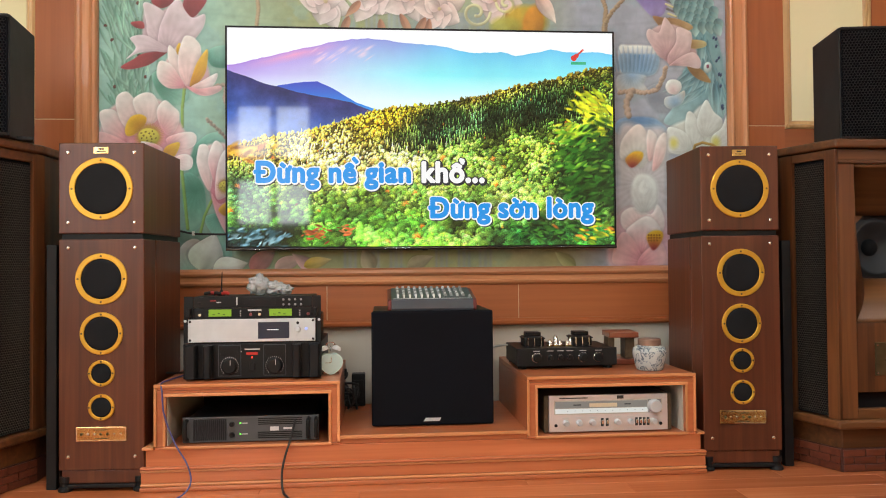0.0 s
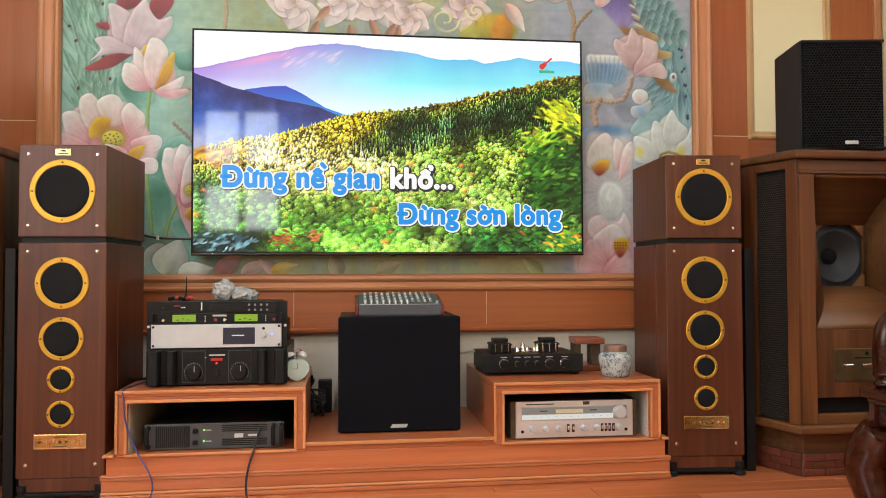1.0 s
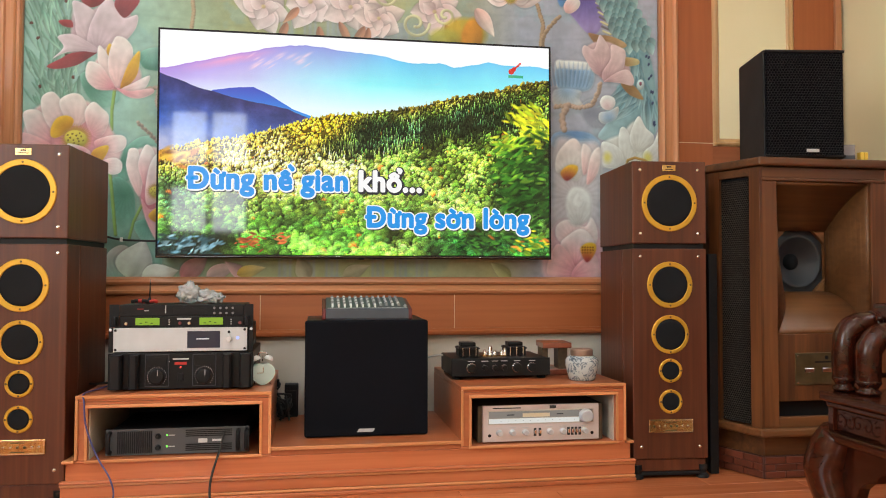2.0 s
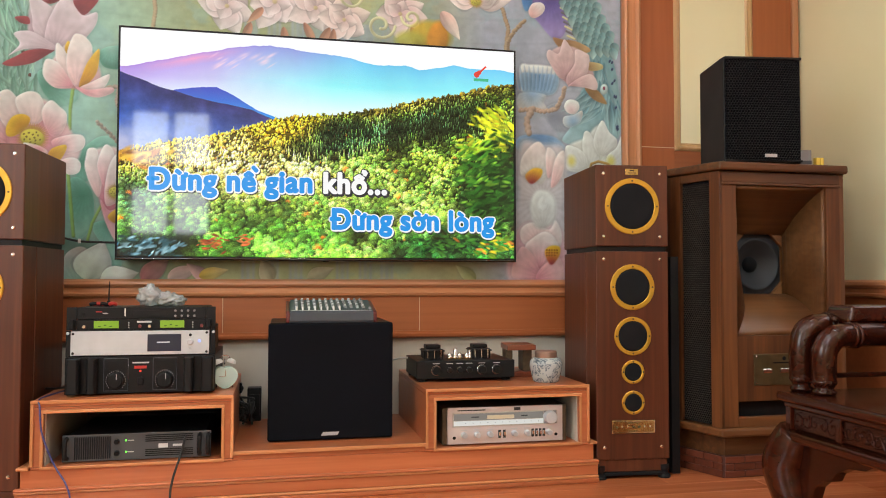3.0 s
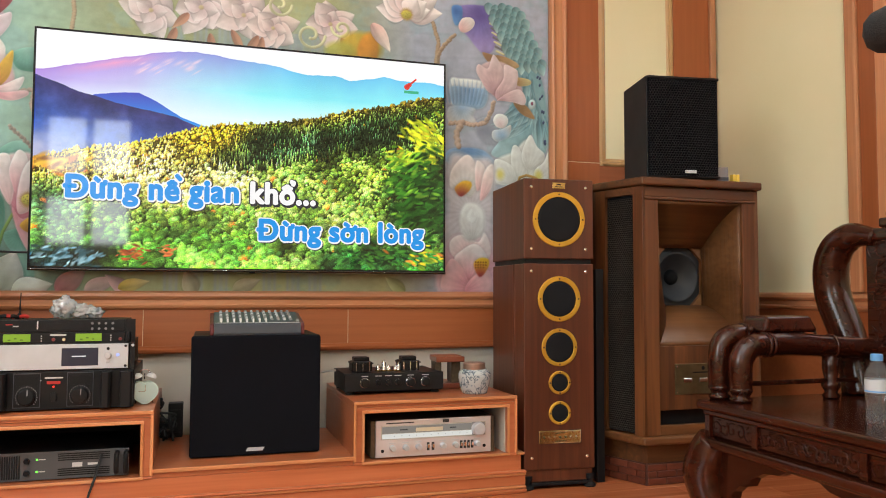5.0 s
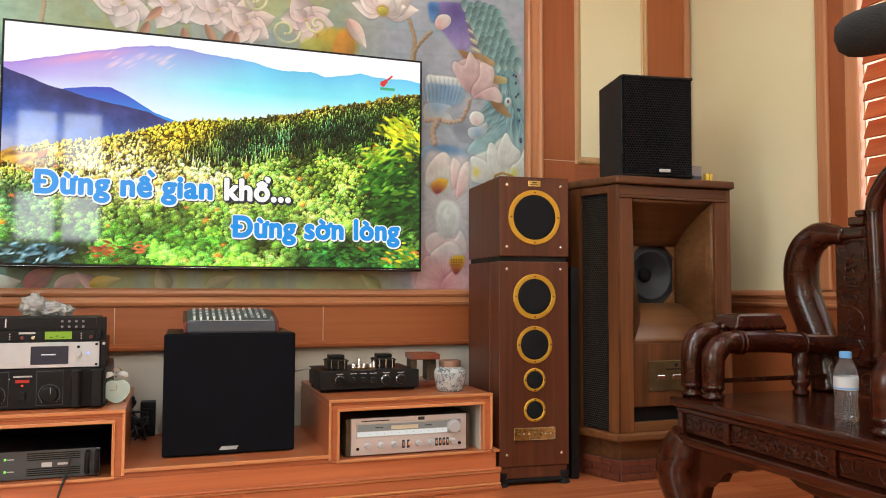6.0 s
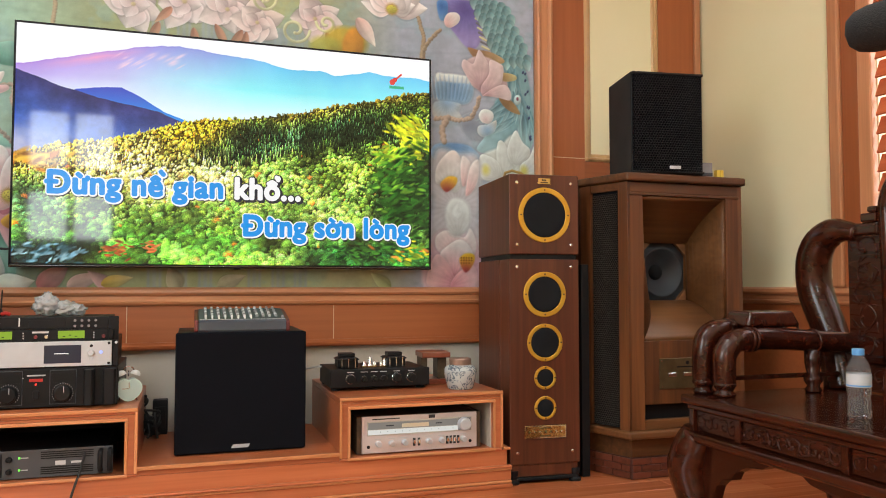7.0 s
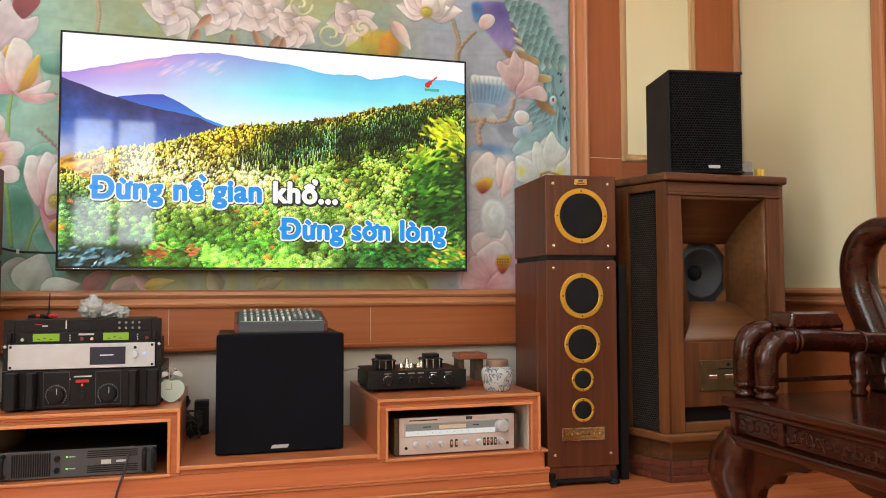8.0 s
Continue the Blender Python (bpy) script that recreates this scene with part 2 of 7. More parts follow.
# ---- the room ----
WY = 3.313            # face of the wall behind the screen
XR, XL = 2.385, -2.34  # side walls
YB, ZC = -3.2, 3.2    # wall behind the viewer, ceiling
structure("floor", box(XL - .3, XR + .3, YB - .3, WY + .3, -.12, -.006), M_FLOOR, "orange laminate floor")
structure("ceiling", box(XL - .3, XR + .3, YB - .3, WY + .3, ZC, ZC + .15), M_CEIL, "plain white ceiling")
structure("wall_north", box(XL - .3, XR + .3, WY + .012, WY + .25, -.006, ZC), M_GREYWALL, "greyish plaster wall behind the panelling")


def wall_with_window(name, axis, at0, at1, a0, a1, w0, w1, z0, z1, material, label, wins=()):
    """A wall of thickness at0..at1 with window openings (w0, w1) from z0 to z1."""
    bm = bmesh.new()
    spans, last = [], a0
    for s, e in wins:
        spans.append((last, s, 0, ZC))
        spans += [(s, e, 0, z0), (s, e, z1, ZC)]
        last = e
    spans.append((last, a1, 0, ZC))
    for s, e, b0, b1 in spans:
        if axis == 'y':
            add_box(bm, at0, at1, s, e, b0 - .006 if b0 == 0 else b0, b1)
        else:
            add_box(bm, s, e, at0, at1, b0 - .006 if b0 == 0 else b0, b1)
    return structure(name, bm, material, label)


wall_with_window("wall_east", 'y', XR, XR + .25, YB, WY + .012, 0, 0, .95, 2.55, M_BEIGE, "cream papered side wall", [(0.6, 2.225)])
wall_with_window("wall_west", 'y', XL - .25, XL, YB, WY + .012, 0, 0, .95, 2.55, M_BEIGE, "cream papered side wall", [(-0.6, 1.0)])
wall_with_window("wall_south", 'x', YB - .25, YB, XL - .25, XR + .25, 0, 0, 1.25, 2.8, M_BEIGE, "cream papered wall with one window", [(-1.95, -1.0)])

# panelling of the back wall: a low plain band, a wood dado, mouldings, and uprights on either side of the mural
ML, MR, MZ = -1.343, 1.430, 0.753
dado = [-2.34, -1.221, -0.381, 0.459, 1.299, 2.385]
for a, b in zip(dado, dado[1:]):
    structure("dado_panel", box(a + .0015, b - .0015, WY - .012, WY + .012, .528, .676, .001), M_PANEL, "red-brown veneered dado panel")
    if b < 2.3:
        structure("dado_joint", box(b - .0015, b + .0015, WY - .0105, WY + .012, .528, .676), M_JOINT, "pale joint between dado panels")


def wall_bar(name, prof, a, b, axis, material, label, y=WY, rz=0, x=0):
    ob = structure(name, profile_bar(prof, a, b, axis), material, label)
    ob.matrix_basis = pose(x, y, 0, 0, 0, rz)
    return ob


LOW = [(0, .497), (.016, .497), (.024, .504), (.026, .514), (.018, .520), (.018, .528), (0, .528)]
RAIL = [(0, .676), (.014, .676), (.026, .684), (.030, .693), (.022, .699), (.022, .717), (.034, .723), (.040, .732), (.036, .744), (.022, .753), (0, .753)]
wall_bar("dado_lower_trim", LOW, XL, XR, 'x', M_PANEL, "moulded wood strip below the dado")
wall_bar("chair_rail", RAIL, XL, XR, 'x', M_MOULD, "moulded tan chair rail under the mural")
wall_bar("chair_rail_side", RAIL, -WY, -0.55 - .0, 'x', M_MOULD, "moulded tan chair rail on the side wall", y=0, x=XR, rz=-90)
structure("dado_side", box(XR - .012, XR, .55, WY - .03, 0, .676, .001), M_PANEL, "red-brown dado panel on the side wall")
FR = [(0, 0), (.018, 0), (.030, .006), (.034, .016), (.026, .024), (.022, .034), (.022, .062), (.030, .068), (.034, .078), (.026, .090), (0, .090)]


def upright(name, x, mirrored, material, z0, z1, label, prof=FR, width=0.09):
    pr = [(o, (h if not mirrored else width - h) + x) for o, h in prof]
    return wall_bar(name, pr, z0, z1, 'z', material, label)


upright("mural_frame_upright", ML - .09, True, M_MOULDZ, .753, ZC, "fluted tan moulding framing the mural")
upright("mural_frame_upright", MR, False, M_MOULDZ, .753, ZC, "fluted tan moulding framing the mural")
for s, (a, b, joint) in (("l", (-1.599, -1.433, 1.395)), ("r", (1.520, 1.697, 1.385))):
    structure("pilaster", box(a, b, WY - .012, WY + .012, .753, joint - .002, .001), M_PANELZ, "flat red-brown wall panel")
    structure("pilaster", box(a, b, WY - .012, WY + .012, joint + .002, ZC, .001), M_PANELZ, "flat red-brown wall panel")
    structure("pilaster_joint", box(a, b, WY - .0105, WY + .012, joint - .002, joint + .002), M_JOINT, "pale joint in the panelling")
# framed cream panels beyond the uprights, wood below and at the corner
THIN = [(0, 0), (.012, 0), (.022, .008), (.024, .016), (.014, .022), (.014, .030), (.006, .038), (0, .038)]
for a, b, z in ((1.697, 2.122, 1.372), (-2.06, -1.599, 1.366)):
    structure("cream_panel", box(a, b, WY - .006, WY + .012, z, ZC), M_BEIGE, "cream papered wall panel")
    structure("panel_below", box(a, b, WY - .012, WY + .012, .753, z, .001), M_PANEL, "flat red-brown wall panel")
    upright("panel_frame_upright", a, False, M_GOLDFRAME, z, ZC, "thin gilt-tan picture moulding", THIN, .038)
    upright("panel_frame_upright", b - .038, True, M_GOLDFRAME, z, ZC, "thin gilt-tan picture moulding", THIN, .038)
    wall_bar("panel_frame_sill", [(o + .001, h + z) for o, h in THIN], a + .002, b - .002, 'x', M_GOLDFRAME, "thin gilt-tan picture moulding")
for a, b in ((2.122, 2.334), (-2.30, -2.06)):
    structure("corner_pilaster", box(a, b, WY - .016, WY + .012, .753, ZC, .002), M_PANELZ, "flat red-brown corner panel")
structure("corner_moulding", box(2.334, 2.370, WY - .03, WY + .012, .753, ZC, .006), M_MOULDZ, "tan corner moulding")

# window beside the armchair: casing boards and mouldings
structure("window_casing", box(XR - .030, XR - .001, 2.292, 2.373, .753, ZC - .3, .004), M_PANELZ, "red-brown window casing board")
structure("casing_edge", box(XR - .042, XR - .001, 2.375, 2.432, .753, ZC - .3, .008), M_MOULDZ, "tan moulding on the window casing")
structure("casing_edge", box(XR - .036, XR - .001, 2.227, 2.290, .753, ZC - .3, .006), M_MOULDZ, "tan inner moulding of the window casing")

# ---- the low media stand ----
SF = 2.675
stand = thing("tv_stand", pose(0.03, SF - .009, 0, 0, 0, .6), "long low orange wood media stand with two open boxes", "tv stand")


def sp(name, x0, x1, y0, y1, z0, z1, m=M_STAND, bev=.002, label="", parent=None):
    return part(name, box(x0 - .03, x1 - .03, y0 - SF, y1 - SF, z0, z1, bev), m, parent or stand, label)


sp("plinth", -.955, 1.015, SF + .004, WY - .02, 0, .139)
sp("plinth_moulding", -.969, 1.028, SF - .022, SF + .0035, 0, .016, M_STAND, .004)
sp("plinth_moulding", -.969, 1.028, SF - .016, SF + .0035, .0165, .026, M_TRIM, .004)
sp("plinth_moulding", -.967, 1.027, SF - .010, SF + .0035, .0265, .064, M_STAND, .003)
sp("plinth_moulding", -.969, 1.028, SF - .016, SF + .0035, .0645, .073, M_TRIM, .003)
sp("plinth_moulding", -.969, 1.028, SF - .020, SF + .0035, .0735, .083, M_STAND, .004)
sp("deck", -.295, .372, SF + .003, WY - .02, .1395, .168)
sp("deck_edging", -.300, .377, SF - .006, SF + .0025, .158, .171, M_TRIM, .002)
for x0, x1, side in ((-.924, -.295, -1), (.372, .994, 1)):
    t = .036
    sp("box_top", x0, x1, SF, WY - .02, .340, .360)
    sp("box_bottom", x0, x1, SF, WY - .02, .1395, .146)
    sp("box_side", x0, x0 + t, SF + .0005, WY - .021, .1465, .3395)
    sp("box_side", x1 - t, x1, SF + .0005, WY - .021, .1465, .3395)
    # left opening: back and right lining coloured dark to stand in for shade
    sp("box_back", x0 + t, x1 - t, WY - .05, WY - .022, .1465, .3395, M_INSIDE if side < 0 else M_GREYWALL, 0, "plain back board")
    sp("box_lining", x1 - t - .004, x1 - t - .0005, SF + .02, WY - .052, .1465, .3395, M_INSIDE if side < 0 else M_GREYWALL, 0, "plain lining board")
    sp("box_lining", x0 + t + .0005, x0 + t + .004, SF + .02, WY - .052, .1465, .3395, M_GREYWALL, 0, "greyish lining board")
    # pale edging round the outside and round the opening
    sp("edging", x0 - .002, x1 + .002, SF - .007, SF - .0005, .350, .362, M_TRIM)
    sp("edging", x0 - .002, x0 + .008, SF - .007, SF - .0005, .150, .3495, M_TRIMZ)
    sp("edging", x1 - .008, x1 + .002, SF - .007, SF - .0005, .150, .3495, M_TRIMZ)
    sp("edging", x0 + t - .008, x1 - t + .008, SF - .006, SF - .0005, .319, .330, M_TRIM)
    sp("edging", x0 + t - .008, x1 - t + .008, SF - .006, SF - .0005, .139, .149, M_TRIM)
    sp("edging", x0 + t - .008, x0 + t + .002, SF - .006, SF - .0005, .1495, .3185, M_TRIMZ)
    sp("edging", x1 - t - .002, x1 - t + .008, SF - .006, SF - .0005, .1495, .3185, M_TRIMZ)
    sp("box_header", x0 + .009, x1 - .009, SF - .003, SF + .012, .3305, .3395, M_STAND, 0)
    lip = (x0 - .040, x0 - .003) if side < 0 else (x1 + .003, x1 + .030)
    sp("lip", lip[0], lip[1], SF - .012, SF + .50, .1395, .149, M_TRIM, .003)

# ---- television ----
TY = 3.20
TX0, TX1, TZ0, TZ1 = -.790, .872, .830, 1.774
tv = thing("television", pose((TX0 + TX1) / 2, TY, TZ0), "large flat television showing a mountain landscape with song words", "television")
TW, TH = TX1 - TX0, TZ1 - TZ0
part("housing", box(-TW / 2 + .006, TW / 2 - .006, .006, .045, .006, TH - .004, .006), M_BLACKP, tv)
part("back_box", box(-TW * .35, TW * .35, .045, WY - TY - .014, .08, TH * .6, .01), M_BLACKP, tv)
bm = bmesh.new()
add_box(bm, -TW / 2, -TW / 2 + .007, -.004, .012, 0, TH, .002)
add_box(bm, TW / 2 - .007, TW / 2, -.004, .012, 0, TH, .002)
add_box(bm, -TW / 2 + .0068, TW / 2 - .0068, -.0035, .012, TH - .007, TH, .002)
add_box(bm, -TW / 2 + .0068, TW / 2 - .0068, -.006, .012, 0, .014, .002)
part("bezel", bm, M_BLACK, tv, "thin black bezel")
M_GLOSSK = mat("dark_gloss_trim", (.10, .10, .11), .12, 1.0)
part("lower_lip", lathe([(.0045, -TW / 2 + .004), (.0045, TW / 2 - .004)], Matrix.Translation((0, -.0055, .006)) @ Matrix.Rotation(radians(90), 4, 'Y'), 14), M_GLOSSK, tv, "dark glossy lower lip", True)
part("brand_tab", box(-.012, .012, -.0115, -.006, -.004, .004, .001), M_BLACK, tv)

# ---- tower loudspeakers ----
def ring(r0, r1, d):
    """A flat gold trim ring with a rolled edge, front towards -y."""
    return [(r1, 0), (r1, d * .6), (r1 - .0025, d), (r0 + .002, d), (r0, d * .7), (r0, 0)]


def tower(m, group):
    t = thing("tower_loudspeaker", m, "walnut tower loudspeaker with gold-ringed black drivers", "loudspeaker", group)
    w, d = .145, .41
    part("lower_cabinet", box(-w, w, 0, .116, .072, .863, .004), M_WALNUT, t)
    part("lower_cabinet_body", box(-w + .001, w - .001, .1230, d, .072, .863, .003), M_WALNUT, t)
    part("cabinet_groove", box(-w + .006, w - .006, .112, .126, .076, .859), M_BLACKP, t)
    part("spacer", box(-w + .008, w - .008, .008, d - .01, .8635, .8815), M_BLACKP, t, "black gap strip between the cabinets")
    part("upper_cabinet", box(-w, w, -.002, d, .882, 1.195, .004), M_WALNUT, t)
    part("base", box(-w + .008, w - .008, .006, d - .02, .026, .0715, .003), M_WALNUT, t)
    for x in (-w + .018, w - .018):
        for y in (.012, d - .04):
            f = part("foot", lathe([(0, 0), (.022, 0), (.024, .004), (.022, .012), (.014, .018), (.014, .026), (.018, .034), (.018, .050), (0, .050)], Matrix.Translation((x, y, 0)), 16), M_BLACKP, t, "black turned foot")
    part("foot_rail", box(-w + .03, w - .03, -.002, .02, .012, .0255, .003), M_BLACKP, t)
    for z, ro, ri in ((1.036, .108, .088), (.726, .088, .069), (.539, .073, .058), (.403, .045, .034), (.287, .045, .034)):
        y = -.002 if z > .9 else 0
        trim = part("driver_ring", lathe(ring(ri, ro, .006), front_at(0, y, z), 64), M_GOLD, t, "satin gold driver ring")
        part("driver_cone", lathe([(ri + .001, .001), (ri - .003, .004), (ri * .9, .006), (ri * .8, .0052), (ri * .4, .0075), (0, .0085)], front_at(0, y, z), 48), M_CONE, t, "dark grey cloth-covered cone", True)
        for a in range(4):
            ca, sa = math.cos(a * math.pi / 2), math.sin(a * math.pi / 2)
            rm = (ro + ri) / 2
            part("screw", lathe([(.0036, 0), (.0036, .0015), (.002, .0024), (0, .0024)], front_at(rm * ca, y - .0055, z + rm * sa), 10), M_DARKBRASS, trim)
    for x in (-.113, .113):
        for z in (1.162, .920, .833, .118):
            part("corner_screw", lathe([(.0065, 0), (.0065, .001), (.004, .0032), (0, .0036)], front_at(x, -.002 if z > .9 else 0, z), 14), M_CHROME, t)
    badge = part("badge", box(-.026, .026, -.0045, -.002, 1.157, 1.181, .001), M_BRASS, t, "small brass maker's badge")
    part("badge_mark", prism([(-.009, -.0048), (.009, -.0048), (.009, -.0045), (-.009, -.0045)], 1.171, 1.176), M_BLACKP, badge)
    part("badge_mark", box(-.016, .016, -.0048, -.0045, 1.163, 1.166), M_BLACKP, badge)
    plate = part("terminal_plate", box(-.086, .086, -.004, 0, .171, .221, .003), M_BRASS, t, "polished brass control plate")
    for e0, e1, h0, h1 in ((-.084, .084, .2165, .2190), (-.084, .084, .1730, .1755), (-.084, -.0815, .176, .216), (.0815, .084, .176, .216)):
        part("plate_border", box(e0, e1, -.0052, -.0041, h0, h1), M_CHROME, plate)
    for k in range(7):
        part("plate_knob", lathe([(.0045, 0), (.0045, .003), (.003, .005), (0, .005)], front_at(-.066 + .022 * k, -.004, .196), 12), M_CHROME if k in (1, 2, 5, 6) else M_DARKBRASS, plate)
    part("plate_mark", box(-.022, .022, -.0045, -.004, .209, .212), M_DARKBRASS, plate)
    part("plate_mark", box(-.022, .022, -.0045, -.004, .179, .182), M_DARKBRASS, plate)
    return t


tw = tower(pose(-1.104, 2.668, 0, 0, 0, -2.5), "pair of tower loudspeakers")
copy_thing(tw, pose(1.176, 2.680, 0, 0, 0, -4.0))

# ---- subwoofer ----
sub = thing("subwoofer", pose(.0425, 2.790, .171), "black cloth-fronted subwoofer standing on the media stand", "subwoofer")
part("cabinet", box(-.2205, .2205, .022, .36, .0, .4235, .004), M_BLACK, sub)
part("grille", box(-.2262, .2262, 0, .0215, .0, .4235, .008, 3), M_CLOTH, sub, "black cloth grille")
bm = prism([(-.032, -.0035), (.026, -.0035), (.026, 0), (-.032, 0)], .016, .028)
for v in bm.verts:
    v.co.x += (v.co.z - .022) * .6
part("badge", bm, M_STEEL, sub, "small silver maker's badge")

# ---- big corner-horn cabinets ----
CP = [(-.297, 0), (.297, 0), (.375, .25), (.375, .66), (-.375, .66), (-.375, .25)]


def scaled(poly, g):
    out = []
    for x, y in poly:
        out.append((x - math.copysign(g, x), y + g if y < .01 else (y - g if y > .6 else y)))
    return out


def hexnet(bm, origin, du, dv, sink, width, height, pitch, thin=.40):
    """Perforated sheet: rows of six-sided openings, the rims folded in by sink."""
    step = pitch * .866
    for r in range(int(height / step)):
        for q in range(int(width / pitch)):
            u, v = (q + .5 + .5 * (r % 2)) * pitch, (r + .5) * step
            if u > width - pitch * .62:
                continue
            vo, vi = [], []
            for e in range(6):
                t = math.pi / 3 * e + math.pi / 6
                cu, cv = math.cos(t) * pitch, math.sin(t) * pitch
                vo.append(bm.verts.new(origin + du * (u + .577 * cu) + dv * (v + .577 * cv)))
                vi.append(bm.verts.new(origin + du * (u + thin * cu) + dv * (v + thin * cv) + sink))
            for e in range(6):
                bm.faces.new((vo[e], vo[(e + 1) % 6], vi[(e + 1) % 6], vi[e]))
    return bm


def horn_cabinet(m, group):
    c = thing("horn_loudspeaker", m, "large old walnut horn loudspeaker cabinet with side grilles", "loudspeaker", group)
    core = part("brick_plinth", prism(scaled(CP, .040), 0, .084, .002), M_DARKJOINT, c, "plinth faced with small red bricks")
    for r in range(3):
        z0, z1 = .003 + r * .027, .0275 + r * .027
        x = -.257 - (r % 2) * .045
        while x < .255:
            a, b = max(x, -.255), min(x + .086, .255)
            if b - a > .012:
                part("brick", box(a, b, .0345, .0398, z0, z1, .0015, 1), M_PLINTH, core)
            x += .090
        for s in (-1, 1):
            p0, p1 = Vector((s * .260, .042, 0)), Vector((s * .337, .25, 0))
            d = (p1 - p0).normalized()
            n = Vector((d.y * s, -d.x * s, 0))
            u = -(r % 2) * .045
            while u < .21:
                u0, u1 = max(u, .002), min(u + .086, .215)
                if u1 - u0 > .012:
                    q = [p0 + d * u0 + n * .004, p0 + d * u1 + n * .004, p0 + d * u1 - n * .003, p0 + d * u0 - n * .003]
                    q = [(v.x, v.y) for v in q]
                    part("brick", prism(q if s < 0 else q[::-1], z0, z1, .001), M_PLINTH, core)
                u += .090
    part("plinth", prism(scaled(CP, .045), .0845, .1625, .002), M_CABX, c)
    part("base_moulding", prism(scaled(CP, -.004), .163, .1945, .008), M_CABX, c, "rounded base moulding")
    part("top", prism(scaled(CP, -.006), 1.184, 1.2165, .008), M_CABX, c, "overhanging top board")
    body = scaled(CP, .018)
    # carcass: back and sides behind the chamfers
    bm = bmesh.new()
    add_box(bm, -.355, -.335, .25, .64, .195, 1.1815)
    add_box(bm, .335, .355, .25, .64, .195, 1.1815)
    add_box(bm, -.335, .335, .62, .64, .195, 1.1815)
    part("carcass", bm, M_CAB, c)
    # chamfered grille panels
    for s in (-1, 1):
        a, b = Vector((s * .279, .018, 0)), Vector((s * .357, .25, 0))
        d = (b - a).normalized()
        n = Vector((d.y * s, -d.x * s, 0))
        L = (b - a).length

        def plank(u0, u1, z0, z1, out, thick):
            p = [a + d * u0 + n * out, a + d * u1 + n * out, a + d * u1 + n * (out - thick), a + d * u0 + n * (out - thick)]
            q = [(v.x, v.y) for v in p]
            return prism(q if s < 0 else q[::-1], z0, z1, .0015)
        part("stile", plank(-.004, .045, .195, 1.1815, .004, .03), M_CAB, c)
        part("stile", plank(L - .055, L, .195, 1.1815, .004, .03), M_CAB, c)
        part("grille_rail", plank(.0455, L - .0555, 1.150, 1.1815, .002, .025), M_CABX, c)
        gb = part("grille", plank(.0455, L - .0555, .20, 1.1495, -.010, .008), M_CLOTH, c, "black cloth behind a metal net")
        bm = bmesh.new()
        hexnet(bm, a + d * .048 + n * -.004 + Vector((0, 0, .204)), d, Vector((0, 0, 1)), n * -.002, L - .106, .940, .0098)
        part("net", bm, M_MESH, gb, "dark bronze wire net")
    # front: frame, flare, driver, plate, slot
    part("front_rail", box(-.279, .279, .018, .05, 1.140, 1.1815, .003), M_CABX, c)
    # projecting strip added to give the shadow line under the front rail
    part("front_bead", box(-.270, .270, .012, .05, 1.128, 1.1395, .003), M_CABX, c)
    for x0, x1 in ((-.279, -.205), (.205, .279)):
        part("front_stile", box(x0, x1, .018, .05, .195, 1.1395, .003), M_CAB, c)
    part("front_panel", box(-.2045, .2045, .024, .05, .292, .545, .002), M_CAB, c)
    part("slot", box(-.2045, .2045, .06, .08, .195, .2915), M_BLACKP, c, "dark slot under the front panel")
    part("slot_rail", box(-.2045, .2045, .02, .05, .195, .232, .003), M_CABX, c)
    zt, zb, xo = 1.127, .5455, .204
    dz0, dz1, dx, dy = .700, .948, .115, .17
    bm = bmesh.new()
    N = 10

    def flare(outer, inner):
        rows = []
        for i in range(N + 1):
            a_ = i / N * math.pi / 2
            row = []
            for o, q in zip(outer, inner):
                side, deep = (.5 * (i / N) + .5 * (1 - math.cos(a_)), .5 * (i / N) + .5 * math.sin(a_)) if o[2] > 1 else (math.sin(a_), 1 - math.cos(a_))
                row.append(Vector((o[0] + (q[0] - o[0]) * side, .03 + (dy - .03) * deep, o[2] + (q[2] - o[2]) * side)))
            rows.append(row)
        b2 = bmesh.new()
        vs = [[b2.verts.new(p) for p in r] for r in rows]
        for r0, r1 in zip(vs, vs[1:]):
            for k in range(len(r0) - 1):
                b2.faces.new((r0[k], r0[k + 1], r1[k + 1], r1[k]))
        return b2
    q = [(-dx, 0, dz0), (dx, 0, dz0), (dx, 0, dz1), (-dx, 0, dz1)]
    o = [(-xo, 0, zb), (xo, 0, zb), (xo, 0, zt), (-xo, 0, zt)]
    for nm, i, j in (("flare_floor", 0, 1), ("flare_side", 1, 2), ("flare_roof", 2, 3), ("flare_side", 3, 0)):
        f = part(nm, flare([o[i], o[j]], [q[i], q[j]]), M_HORN, c, "curved walnut horn flare", True)
        so = f.modifiers.new("thick", 'SOLIDIFY')
        so.thickness, so.offset = .008, 0
    k = .052
    cz = (dz0 + dz1) / 2
    oct_ = [(-dx + k, dz0), (dx - k, dz0), (dx, dz0 + k), (dx, dz1 - k), (dx - k, dz1), (-dx + k, dz1), (-dx, dz1 - k), (-dx, dz0 + k)]
    # board with an eight-sided opening, gasket and a round cone behind it
    rect = [(-.15, .67), (.15, .67), (.15, .67), (.15, .98), (.15, .98), (-.15, .98), (-.15, .98), (-.15, .67)]
    bm = bmesh.new()
    v1 = [bm.verts.new((x, dy + .0035, z)) for x, z in oct_]
    v0 = [bm.verts.new((x, dy + .0035, z)) for x, z in rect]
    v3 = [bm.verts.new((x, dy + .020, z)) for x, z in oct_]
    for i in range(8):
        n_ = (i + 1) % 8
        bm.faces.new((v0[i], v0[n_], v1[n_], v1[i]))
        bm.faces.new((v1[i], v1[n_], v3[n_], v3[i]))
